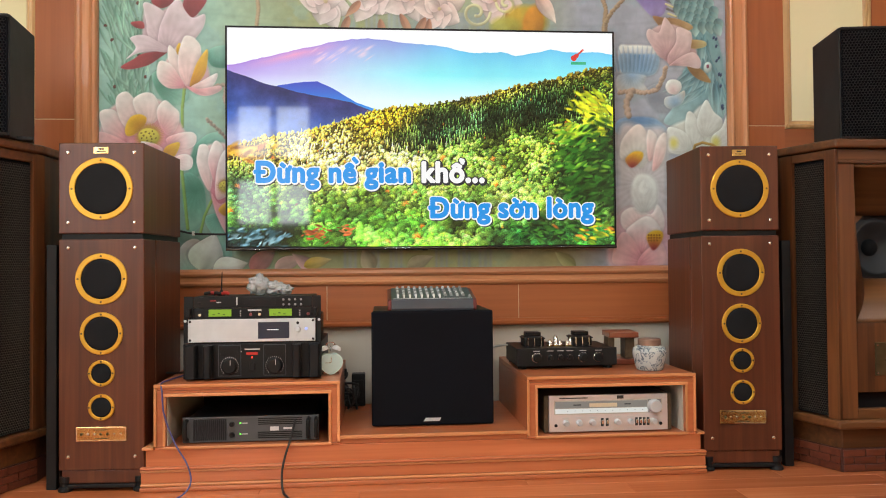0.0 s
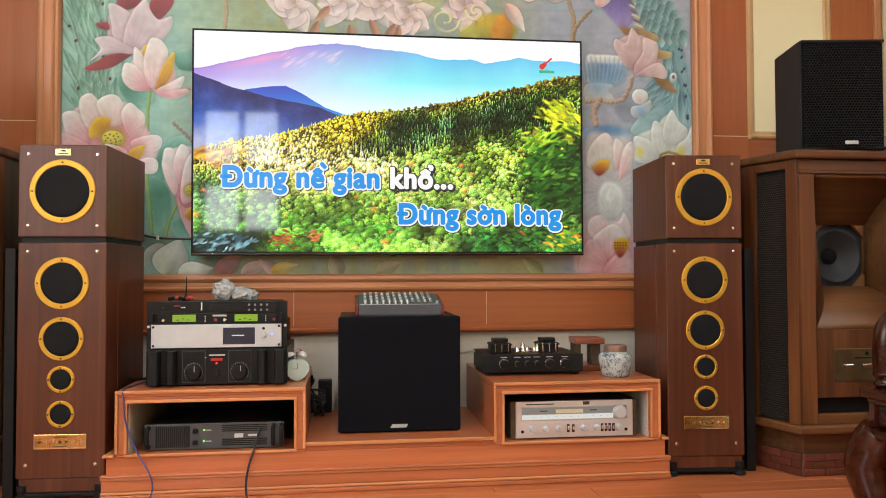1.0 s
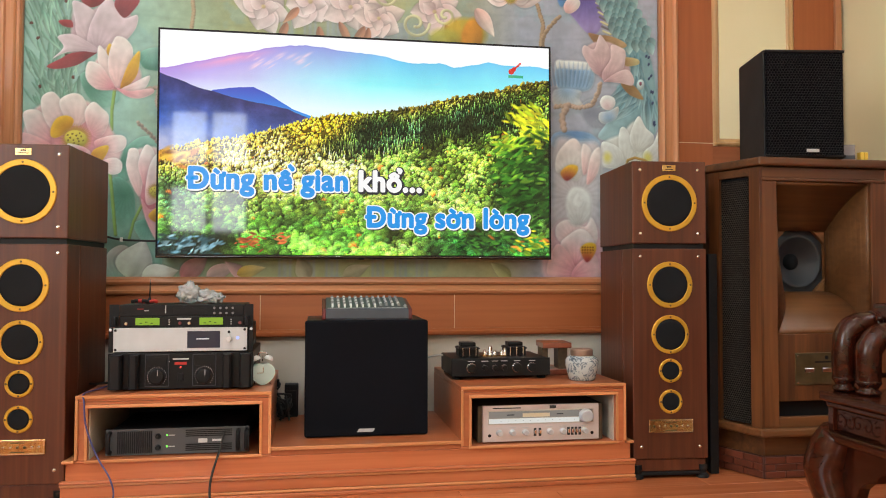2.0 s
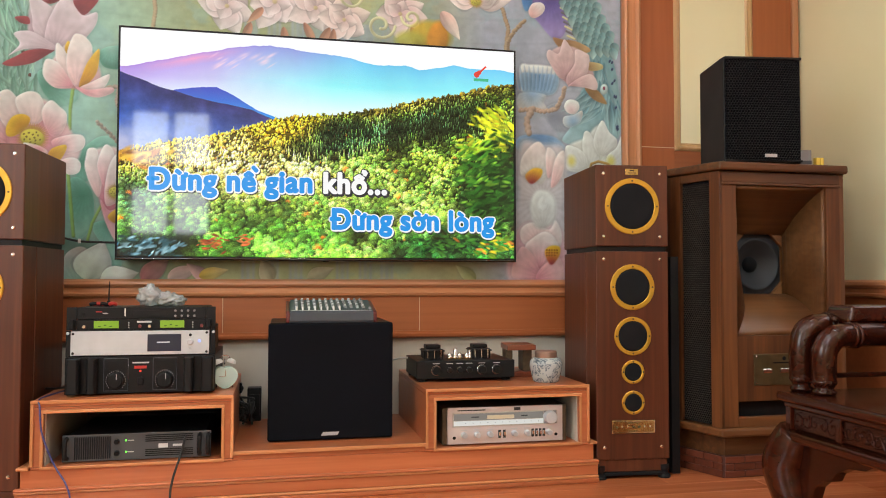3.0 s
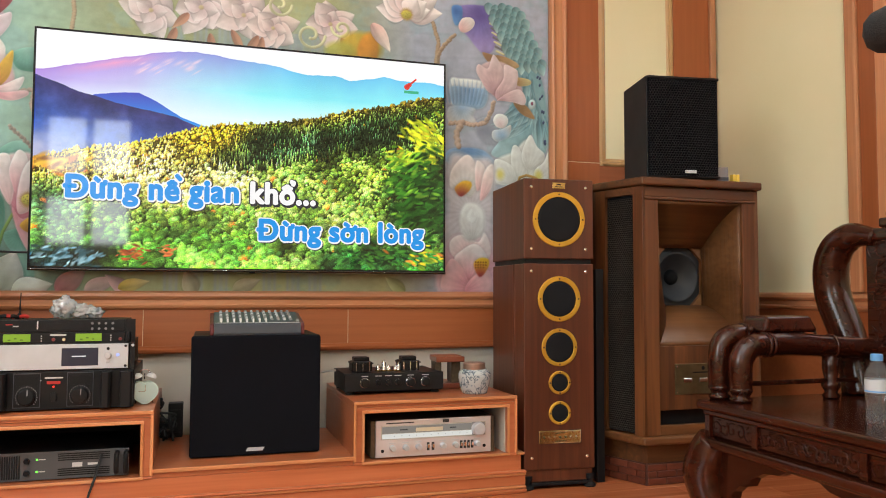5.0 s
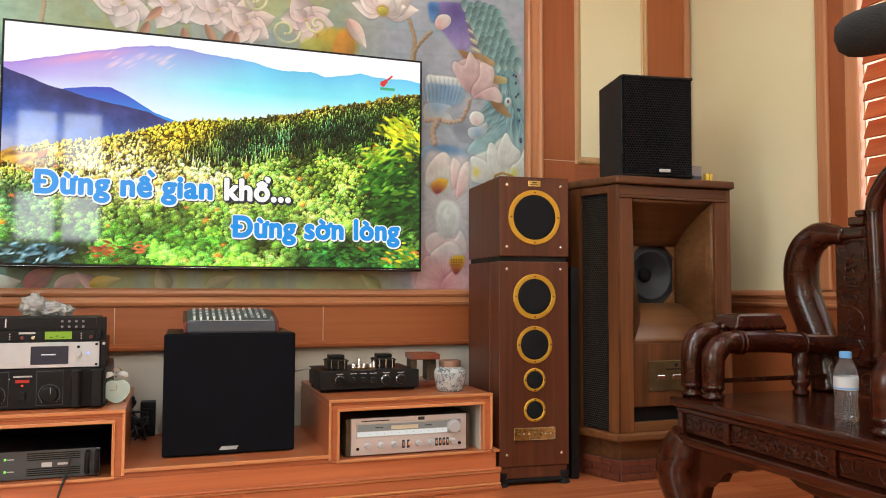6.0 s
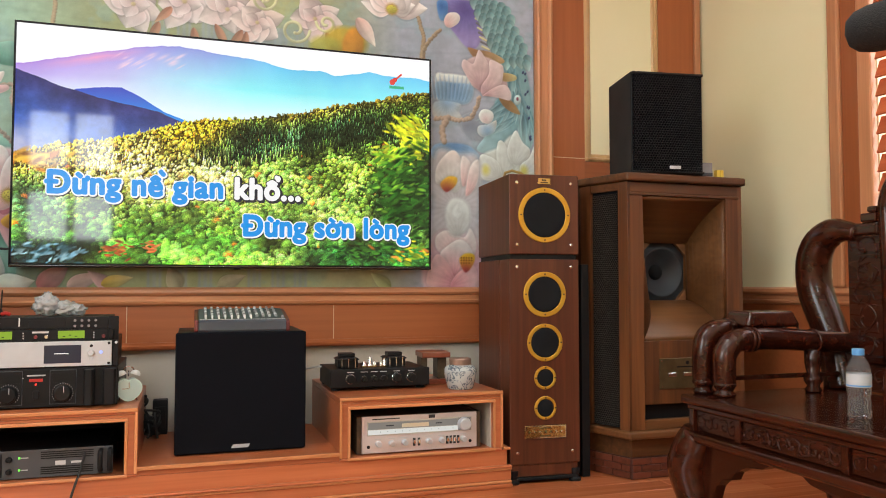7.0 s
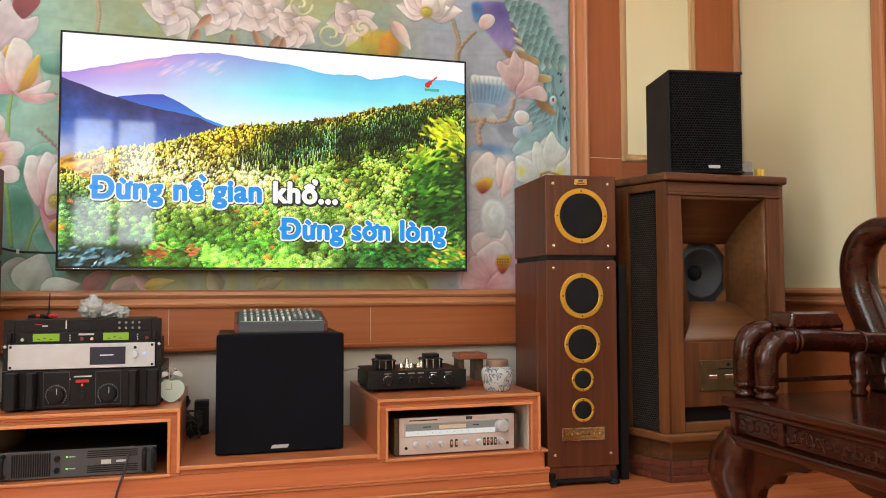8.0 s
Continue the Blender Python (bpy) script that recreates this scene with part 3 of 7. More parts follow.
    bmesh.ops.remove_doubles(bm, verts=bm.verts, dist=1e-5)
    bmesh.ops.recalc_face_normals(bm, faces=bm.faces)
    part("driver_board", bm, M_HORN, c)
    R = .108
    part("gasket", box(-dx - .01, dx + .01, dy + .0765, dy + .085, dz0 - .01, dz1 + .01), M_BLACKP, c)
    part("driver", lathe([(R * 1.25, -.022), (R * 1.02, -.020), (R, -.014), (R * .93, -.012), (R * .88, -.018), (R * .6, -.040), (R * .36, -.062), (R * .30, -.064)], front_at(0, dy, cz), 48), M_DRIVER, c, "grey-blue paper driver cone", True)
    part("driver_cap", lathe([(R * .31, -.064), (R * .30, -.056), (R * .22, -.046), (R * .1, -.041), (0, -.040)], front_at(0, dy, cz), 28), M_CONE, c, "dark dust cap", True)
    plate = part("plate", box(-.134, .122, .0195, .0235, .352, .474, .002), M_DARKBRASS, c, "tarnished brass control plate")
    for x in (-.075, 0, .06):
        part("plate_switch", box(x - .020, x + .020, .0165, .0195, .400, .416, .002), M_CHROME, plate)
    for x in (-.125, .112):
        for z in (.362, .464):
            part("plate_screw", lathe([(.003, 0), (.003, .002), (0, .003)], front_at(x, .0195, z), 10), M_CHROME, plate)
    part("plate_mark", box(-.05, .05, .019, .0195, .436, .441), M_BLACKP, plate)
    part("plate_emblem", lathe([(.008, 0), (.008, .001), (0, .001)], front_at(0, .0195, .455), 10), M_BLACKP, plate)
    return c


M_MESH = mottled("bronze_black_wire", (.030, .024, .018), (.042, .034, .026), 12, .5, .3)
M_DARKJOINT = mottled("dull_red_mortar", (.070, .024, .015), (.095, .033, .021), 30, .8)
M_PLINTH = wood("red_brick_tile", (.085, .022, .012), (.125, .033, .018), (.17, .048, .026), 'x', 0.45, 0.1, 60, 12)
M_DRIVER = mottled("grey_blue_cone", (.020, .024, .029), (.029, .034, .040), 14, 0.65)
hc = horn_cabinet(pose(1.768, 2.58, 0, 0, 0, 1.0) @ Matrix.Diagonal((.975, 1, .992, 1)), "pair of horn cabinets")
copy_thing(hc, pose(-1.713, 2.58, 0, 0, 0, -1.0))


# ---- printed pictures: painted on fine grids ----
def to_linear(c):
    c = np.clip(c, 0, 1)
    return np.where(c <= .04045, c / 12.92, ((c + .055) / 1.055) ** 2.4)


def value_noise(h, w, step, rng):
    gh, gw = h // step + 3, w // step + 3
    g = rng.random((gh, gw))
    y, x = np.mgrid[0:h, 0:w] / step
    y0, x0 = y.astype(int), x.astype(int)
    fy, fx = y - y0, x - x0
    fy, fx = fy * fy * (3 - 2 * fy), fx * fx * (3 - 2 * fx)
    a = g[y0, x0] * (1 - fx) + g[y0, x0 + 1] * fx
    b = g[y0 + 1, x0] * (1 - fx) + g[y0 + 1, x0 + 1] * fx
    return a * (1 - fy) + b * fy


def fractal(h, w, step, rng, octaves=4):
    out, amp, tot = np.zeros((h, w)), 1.0, 0.0
    for _ in range(octaves):
        out += amp * value_noise(h, w, max(1, step), rng)
        tot += amp
        amp *= .55
        step = max(1, step // 2)
    return out / tot


def picture_mesh(name, paint, x0, x1, z0, z1, y, material, parent=None, label=""):
    """A flat sheet whose print is a colour attribute; paint rows run from the top down."""
    h, w = paint.shape[:2]
    X, Z = np.meshgrid(np.linspace(x0, x1, w), np.linspace(z1, z0, h))
    co = np.stack([X, np.full_like(X, y), Z], -1).reshape(-1, 3)
    i = np.arange(h * w).reshape(h, w)
    quads = np.stack([i[1:, :-1], i[1:, 1:], i[:-1, 1:], i[:-1, :-1]], -1).reshape(-1, 4)
    me = bpy.data.meshes.new(name)
    me.vertices.add(len(co))
    me.vertices.foreach_set("co", co.ravel())
    me.loops.add(quads.size)
    me.loops.foreach_set("vertex_index", quads.ravel())
    me.polygons.add(len(quads))
    me.polygons.foreach_set("loop_start", np.arange(0, quads.size, 4))
    me.update(calc_edges=True)
    col = me.color_attributes.new("print", 'FLOAT_COLOR', 'POINT')
    rgba = np.ones((h * w, 4), dtype=np.float32)
    rgba[:, :3] = to_linear(paint).reshape(-1, 3)
    col.data.foreach_set("color", rgba.ravel())
    me.materials.append(material)
    ob = new(name, me)
    if parent is not None:
        ob.parent = parent
    if label:
        tagged(ob, label)
    return ob


M_MURAL = mat("printed_wall_cloth", (.6, .6, .6), 0.42)
_nt = M_MURAL.node_tree
_a = _nt.nodes.new("ShaderNodeVertexColor")
_a.layer_name = "print"
_nt.links.new(_a.outputs[0], _nt.nodes["Principled BSDF"].inputs["Base Color"])
M_SCREEN = mat("lit_screen", (.004, .004, .004), 0.05)
_nt = M_SCREEN.node_tree
_a = _nt.nodes.new("ShaderNodeVertexColor")
_a.layer_name = "print"
_nt.links.new(_a.outputs[0], _nt.nodes["Principled BSDF"].inputs["Emission Color"])
_nt.nodes["Principled BSDF"].inputs["Emission Strength"].default_value = 1.12


def rgb(r, g, b):
    return np.array((r, g, b)) / 255.0


def mix(a, b, t):
    t = np.asarray(t)[..., None]
    return a * (1 - t) + b * t


# the mural is laid out in design units of 2.5 mm across and 2.44 mm up, counted from its upper left
class Canvas:
    def __init__(self, u0, u1, v0, v1, per):
        self.w, self.h = int((u1 - u0) * per), int((v1 - v0) * per)
        self.U, self.V = np.meshgrid(np.linspace(u0, u1, self.w), np.linspace(v0, v1, self.h))
        self.u0, self.v0, self.per = u0, v0, per
        self.C = np.zeros((self.h, self.w, 3))

    def window(self, ua, ub, va, vb):
        a, b = int((ua - self.u0) * self.per), int((ub - self.u0) * self.per) + 2
        c, d = int((va - self.v0) * self.per), int((vb - self.v0) * self.per) + 2
        return slice(max(c, 0), max(d, 0)), slice(max(a, 0), max(b, 0))

    def petal(self, bu, bv, ang, length, width, tip, base, bend=0.0, rim=0.25, pointed=1.0, veins=True, alpha=1.0):
        """One petal from its base, ang degrees clockwise from straight up; a turned rim and fine veins as printed."""
        R = length * 1.15 + width
        s = self.window(bu - R, bu + R, bv - R, bv + R)
        U, V = self.U[s] - bu, self.V[s] - bv
        if U.size == 0:
            return
        a = radians(ang)
        x, y = U * math.cos(a) + V * math.sin(a), U * math.sin(a) - V * math.cos(a)
        t = np.clip(y / length, 0, 1)
        x = x - bend * length * t * t
        half = width * .5 * (np.sin(np.pi * np.clip(t, 0, 1) ** .75) ** .8) * (1 - .35 * pointed * t ** 3) + .4
        q = np.abs(x) / half
        m = np.clip((1 - q) * half * .9, 0, 1) * (y > 0) * (y < length)
        col = mix(base, tip, t ** .8)
        lit = 1.0 + .13 * np.clip(-x / half, -1, 1) - rim * np.clip(q - .5, 0, 1) ** 1.5 * (x > 0) - .12 * np.exp(-((x / half - .25) / .28) ** 2) * (1 - t)
        if veins:
            lit = lit + .014 * np.sin(x / half * 11) * (1 - t) + .10 * np.clip(1 - q * 1.6, 0, 1) * t
        col = col * lit[..., None]
        edge = np.clip((q - .86) / .14, 0, 1)
        col = mix(col, np.clip(col * 1.15 + .05, 0, 1), edge * .45)
        # the darker line that sets a petal off from what lies behind it
        m2 = np.clip((1.16 - q) * half * .5, 0, 1) * (y > -1) * (y < length * 1.02) * .28
        self.C[s] = mix(self.C[s], self.C[s] * .62, m2 * alpha)
        self.C[s] = mix(self.C[s], col, m * alpha)

    def shape(self, pts, base, tip, root, soft=1.2):
        """A smooth-edged form through a few outline points, shaded from its root outwards, with a lit rim and a soft cast edge."""
        P = np.array(pts, float)
        n = len(P)
        t = np.linspace(0, 1, 7)[:-1, None]
        out = []
        for i in range(n):
            a, b, c, d = P[i - 1], P[i], P[(i + 1) % n], P[(i + 2) % n]
            out.append(b + .5 * (c - a) * t + (a - 2.5 * b + 2 * c - .5 * d) * t ** 2 + (1.5 * (b - c) + .5 * (d - a)) * t ** 3)
        Q = np.concatenate(out)
        lo, hi = Q.min(0) - 8, Q.max(0) + 8
        s = self.window(lo[0], hi[0], lo[1], hi[1])
        U, V = self.U[s], self.V[s]
        if U.size == 0:
            return
        inside, dist = np.zeros(U.shape, bool), np.full(U.shape, 1e9)
        for p, q in zip(Q, np.roll(Q, -1, 0)):
            e = q - p
            k = np.clip(((U - p[0]) * e[0] + (V - p[1]) * e[1]) / (e @ e + 1e-9), 0, 1)
            dist = np.minimum(dist, np.hypot(U - p[0] - k * e[0], V - p[1] - k * e[1]))
            if p[1] != q[1]:
                inside ^= ((p[1] > V) != (q[1] > V)) & (U < (q[0] - p[0]) * (V - p[1]) / (q[1] - p[1]) + p[0])
        r = np.hypot(U - root[0], V - root[1])
        reach = np.hypot(*(Q - np.array(root)).T).max()
        g = np.clip(r / reach, 0, 1)
        col = mix(base, tip, np.clip(g * 1.35 - .1, 0, 1))
        gy, gx = np.gradient(np.where(inside, dist, 0))
        depth = np.clip(1 - dist / 9, 0, 1) ** 1.5
        a = np.arctan2(V - root[1], U - root[0])
        lit = 1 + depth * np.clip(gx * .55 + gy * .55, -1, 1) * .12 + .020 * np.sin(a * 26) * np.clip(1.2 - g, 0, 1) - .10 * np.clip(.35 - g, 0, 1)
        col = col * lit[..., None]
        col = mix(col, np.clip(col * 1.08 + .03, 0, 1), np.clip(1 - dist / 1.8, 0, 1) * .6)
        sd = np.where(inside, dist, -dist)
        self.C[s] = mix(self.C[s], self.C[s] * .66, np.clip(1 + sd / 7, 0, 1) ** 2 * .26)
        self.C[s] = mix(self.C[s], col, np.clip(sd / soft + .5, 0, 1))

    def blob(self, u, v, ru, rv, col, ang=0.0, alpha=1.0, shade=.2, soft=.12):
        R = max(ru, rv) * 1.3 + 2
        s = self.window(u - R, u + R, v - R, v + R)
        U, V = self.U[s] - u, self.V[s] - v
        if U.size == 0:
            return
        a = radians(ang)
        x, y = (U * math.cos(a) + V * math.sin(a)) / ru, (-U * math.sin(a) + V * math.cos(a)) / rv
        d = np.sqrt(x * x + y * y)
        m = np.clip((1 - d) / soft, 0, 1) * alpha
        self.C[s] = mix(self.C[s], col * (1 + shade * (-.5 * x - .7 * y - .3 * d * d))[..., None], m)

    def stroke(self, pts, r, col, shade=.25, wobble=0.0, alpha=1.0):
        P = [np.array(p, float) for p in pts]
        for p, q in zip(P, P[1:]):
            n = max(2, int(np.hypot(*(q - p)) / max(.8, r * .5)))
            for k in range(n):
                c = p + (q - p) * k / n
                self.blob(c[0] + wobble * math.sin(c[1] * 1.3), c[1] + wobble * math.sin(c[0] * .9), r, r, col, 0, alpha, shade, .4)


PINK, ROSE, BLUSH, WHITE_ = rgb(238, 206, 204), rgb(224, 160, 162), rgb(248, 236, 232), rgb(244, 243, 240)
YELLOW, OCHRE = rgb(232, 190, 70), rgb(190, 138, 60)
rng = np.random.default_rng(7)


def seed_pod(cv, u, v, r, a=0):
    for k in range(46):
        t = 2 * math.pi * k / 46
        cv.petal(u, v, k * 360 / 46, r * 1.4, r * .18, rgb(205, 165, 90), OCHRE, 0, .1, 1, False)
    cv.blob(u, v, r, r * .8, rgb(226, 208, 92), a, 1, .25)
    for k in range(13):
        t, q = 2.4 * k, r * .8 * math.sqrt((k + .5) / 13)
        cv.blob(u + q * math.cos(t), v + q * .75 * math.sin(t), r * .09, r * .09, rgb(120, 100, 40), 0, .9, 0)


def lotus(cv, u, v, s, petals, tip=BLUSH, base=PINK):
    for ang, ln, wd, bend in petals:
        cv.petal(u, v, ang, ln * s, wd * 1.28 * s, tip * (1 + .03 * math.sin(ang * 3)), base, bend, .2)
    for ang, ln, wd, bend in petals[1::2]:
        cv.petal(u, v, ang * .8 + 9, ln * .66 * s, wd * 1.1 * s, np.clip(tip * 1.03, 0, 1), base * .6 + tip * .4, bend, .2)


def paint_mural():
    cv = Canvas(175, 1284, -285, 474, .84)
    U, V = cv.U, cv.V
    n1, n2 = fractal(cv.h, cv.w, 135, rng), fractal(cv.h, cv.w, 36, rng)
    left, mid, right = rgb(160, 196, 184), rgb(188, 188, 140), rgb(190, 192, 208)
    t = np.clip((U - 330) / 200, 0, 1)
    c = left * (1 - t[..., None]) + mid * t[..., None]
    c = mix(c, right, np.clip((U - 860) / 160, 0, 1))
    c = c * (.86 + .28 * n1)[..., None]
    c = mix(c, rgb(150, 190, 196), np.clip((n2 - .52) * 2, 0, .3))
    c = mix(c, rgb(160, 168, 186), .75 * np.clip(1 - np.abs(U - 760) / 130, 0, 1) * np.clip((V + 10) / 30, 0, 1) * (V < 80))
    cv.C = c
    # hazy terraces and balusters of carved stone
    for v in range(-250, 470, 46):
        cv.C *= (1 - .03 * np.exp(-((V - v - 6 * np.sin(U / 70)) / 3.0) ** 2))[..., None]
    for u in (600, 640, 680, 760, 800, 838):
        for du, w in ((-9, 3), (0, 5), (9, 3)):
            cv.C = mix(cv.C, rgb(170, 176, 190) * 1.0, .55 * np.exp(-((U - u - du) / w) ** 2) * ((V > 440) | ((V < 60) & (V > 10))))
    cv.C = mix(cv.C, rgb(196, 186, 130), .8 * np.clip(1 - np.abs(U - 960) / 100, 0, 1) * (V > 430))
    # long green plumes
    for k in range(330):
        a = rng.uniform(-1, 1)
        u, v = 222 + a * 45 + rng.uniform(-12, 12), rng.uniform(-260, 175)
        g = rng.uniform(.80, 1.08)
        cv.petal(u, v, 172 + a * 26 + rng.uniform(-10, 10), rng.uniform(34, 90), rng.uniform(4, 8), rgb(184, 218, 198) * g, rgb(120, 172, 150) * g, rng.uniform(-.3, .3), .3, 1, True, .8)
    for k in range(16):
        cv.blob(rng.uniform(185, 262), rng.uniform(-240, 180), 2.6, 3.6, rgb(108, 70, 62), rng.uniform(0, 90))
    # jade leaves behind the blossoms
    cv.shape([(343, 455), (360, 424), (393, 421), (395, 477), (368, 468)], rgb(92, 150, 130), rgb(150, 196, 180), (360, 482))
    cv.shape([(326, 269), (360, 233), (393, 241), (393, 277), (360, 295), (330, 313)], rgb(92, 150, 130), rgb(150, 196, 180), (334, 278))
    cv.shape([(357, 88), (376, 77), (395, 81), (395, 113), (372, 116), (360, 108)], rgb(150, 196, 180), rgb(92, 150, 130), (376, 82))
    cv.shape([(263, 132), (280, 123), (318, 144), (326, 171), (301, 185), (276, 167)], rgb(92, 150, 130), rgb(150, 196, 180), (280, 154))
    cv.shape([(314, 313), (330, 304), (351, 331), (351, 384), (330, 407), (316, 371)], rgb(92, 150, 130), rgb(150, 196, 180), (339, 331))
    cv.shape([(309, 438), (330, 420), (347, 429), (343, 464), (322, 488), (309, 482)], rgb(150, 196, 180), rgb(214, 210, 206), (330, 487))
    cv.shape([(393, 455), (410, 461), (414, 486), (389, 487)], rgb(150, 196, 180), rgb(214, 210, 206), (393, 486))
    cv.shape([(351, 384), (376, 375), (395, 393), (395, 419), (368, 415)], rgb(92, 150, 130), rgb(150, 196, 180), (376, 384))
    # stems and twigs
    cv.stroke([(318, 151), (314, 189), (314, 224)], 3.2, rgb(142, 172, 96), .35, 0)
    cv.stroke([(313, 300), (317, 340), (323, 404)], 3.2, rgb(142, 172, 96), .35, 0)
    cv.stroke([(364, 351), (351, 380), (344, 411)], 2.8, rgb(142, 172, 96), .35, 0)
    cv.stroke([(394, 248), (376, 228), (354, 207)], 3.4, rgb(186, 166, 152), .35, 1)
    cv.stroke([(355, 161), (372, 149), (390, 146), (386, 170), (394, 201)], 4, rgb(190, 168, 152), .35, 1.2)
    # mauve magnolia with red undersides
    cv.shape([(252, 12), (280, 16), (309, -2), (343, 24), (343, 51), (322, 80), (288, 89), (243, 90), (247, 61)], rgb(186, 150, 162), rgb(216, 192, 200), (284, 78), 4)
    cv.shape([(263, 2), (280, 12), (299, 0), (303, -20), (268, -11)], rgb(140, 50, 58), rgb(166, 66, 72), (284, 7))
    cv.shape([(316, 13), (326, 27), (339, 22), (356, -7), (330, -20), (318, -7)], rgb(140, 50, 58), rgb(166, 66, 72), (322, 20))
    cv.shape([(249, 3), (253, 34), (257, 61), (274, 76), (278, 43), (286, 23), (268, 7)], rgb(208, 180, 190), rgb(228, 208, 214), (280, 78))
    cv.shape([(286, 20), (276, 47), (274, 78), (293, 89), (322, 78), (337, 64), (351, 42), (352, 21), (332, 28), (318, 13), (309, -7), (293, 7)], rgb(208, 180, 190), rgb(228, 208, 214), (288, 89))
    cv.shape([(211, 117), (232, 103), (251, 92), (288, 88), (276, 100), (255, 114), (226, 121)], rgb(140, 50, 58), rgb(166, 66, 72), (280, 89))
    cv.shape([(220, 103), (236, 83), (227, 65), (251, 60), (276, 73), (293, 85), (286, 90), (263, 88), (238, 93)], rgb(208, 180, 190), rgb(228, 208, 214), (288, 85))
    cv.shape([(228, 38), (247, 36), (250, 48), (236, 47)], rgb(140, 50, 58), rgb(166, 66, 72), (236, 47))
    # upright lotus
    cv.shape([(280, 123), (293, 94), (318, 69), (343, 86), (360, 126), (351, 153), (322, 154), (288, 149)], rgb(228, 160, 164), rgb(242, 214, 212), (322, 149), 4)
    cv.shape([(309, 73), (304, 85), (309, 101), (315, 84)], rgb(204, 142, 46), rgb(240, 190, 66), (309, 100))
    cv.shape([(292, 77), (290, 100), (299, 127), (314, 147), (319, 122), (306, 93)], rgb(238, 192, 192), rgb(246, 230, 226), (316, 149))
    cv.shape([(316, 64), (307, 96), (309, 127), (321, 150), (334, 140), (342, 109), (346, 82), (337, 66), (326, 60)], rgb(238, 192, 192), rgb(246, 230, 226), (322, 150))
    cv.shape([(357, 84), (341, 104), (332, 127), (327, 150), (341, 143), (354, 122)], rgb(204, 142, 46), rgb(240, 190, 66), (329, 148))
    cv.shape([(271, 127), (276, 106), (293, 110), (306, 127), (317, 150), (293, 154), (277, 143)], rgb(230, 156, 164), rgb(246, 230, 226), (317, 150))
    cv.shape([(328, 151), (347, 140), (373, 126), (368, 146), (351, 160), (332, 159)], rgb(238, 192, 192), rgb(246, 230, 226), (326, 153))
    cv.shape([(321, 150), (343, 154), (376, 148), (380, 156), (360, 166), (339, 164)], rgb(230, 156, 164), rgb(238, 192, 192), (322, 150))
    # broad lotus with its seed head
    cv.shape([(182, 208), (205, 181), (234, 172), (268, 172), (297, 189), (318, 229), (334, 242), (322, 287), (301, 287), (247, 261), (180, 257)], rgb(222, 128, 140), rgb(242, 206, 206), (257, 243), 5)
    cv.shape([(176, 197), (197, 192), (212, 208), (221, 234), (218, 258), (192, 248), (181, 226)], rgb(230, 156, 164), rgb(246, 230, 226), (226, 248))
    cv.shape([(173, 233), (192, 235), (221, 251), (219, 263), (175, 259)], rgb(230, 156, 164), rgb(238, 192, 192), (226, 257))
    cv.shape([(203, 186), (205, 168), (220, 160), (233, 172), (244, 190), (248, 208), (226, 226), (211, 212)], rgb(238, 192, 192), rgb(246, 230, 226), (247, 225))
    cv.shape([(231, 177), (249, 162), (266, 165), (275, 185), (273, 208), (259, 218), (244, 209)], rgb(238, 192, 192), rgb(246, 230, 226), (259, 225))
    cv.shape([(271, 194), (284, 175), (299, 186), (309, 198), (306, 221), (293, 237), (279, 226)], rgb(230, 156, 164), rgb(246, 230, 226), (276, 234))
    cv.shape([(287, 243), (309, 233), (330, 231), (338, 240), (333, 256), (309, 265), (295, 261)], rgb(230, 156, 164), rgb(246, 230, 226), (288, 256))
    cv.shape([(295, 278), (318, 270), (331, 278), (329, 295), (313, 299), (300, 287)], rgb(238, 192, 192), rgb(246, 230, 226), (297, 282))
    cv.shape([(219, 222), (228, 205), (243, 200), (254, 207), (249, 222), (232, 237), (220, 237)], rgb(204, 142, 46), rgb(240, 190, 66), (247, 225))
    seed_pod(cv, 258, 239, 19, 10)
    cv.shape([(245, 248), (268, 252), (281, 261), (276, 268), (254, 258)], rgb(230, 156, 164), rgb(246, 230, 226), (268, 261))
    cv.shape([(282, 270), (288, 256), (308, 249), (308, 261), (297, 277)], rgb(204, 142, 46), rgb(240, 190, 66), (286, 273))
    # blossom half behind the screen
    cv.shape([(341, 269), (368, 251), (393, 259), (401, 330), (395, 410), (376, 384), (360, 335)], rgb(222, 132, 146), rgb(242, 210, 210), (376, 348), 5)
    cv.shape([(339, 269), (343, 254), (356, 255), (360, 277), (365, 304), (360, 336), (346, 313), (338, 286)], rgb(238, 192, 192), rgb(246, 230, 226), (360, 335))
    cv.shape([(357, 277), (368, 247), (381, 255), (383, 282), (370, 318), (361, 300)], rgb(230, 156, 164), rgb(246, 230, 226), (368, 322))
    cv.shape([(377, 277), (393, 259), (410, 281), (401, 330), (374, 351), (369, 323)], rgb(238, 192, 192), rgb(246, 230, 226), (374, 348))
    cv.shape([(363, 340), (376, 358), (395, 358), (395, 417), (382, 402), (369, 371)], rgb(230, 156, 164), rgb(238, 192, 192), (368, 344))
    cv.shape([(375, 367), (393, 354), (397, 380), (382, 378)], rgb(204, 142, 46), rgb(240, 190, 66), (385, 379))
    seed_pod(cv, 387, 327, 12, 10)
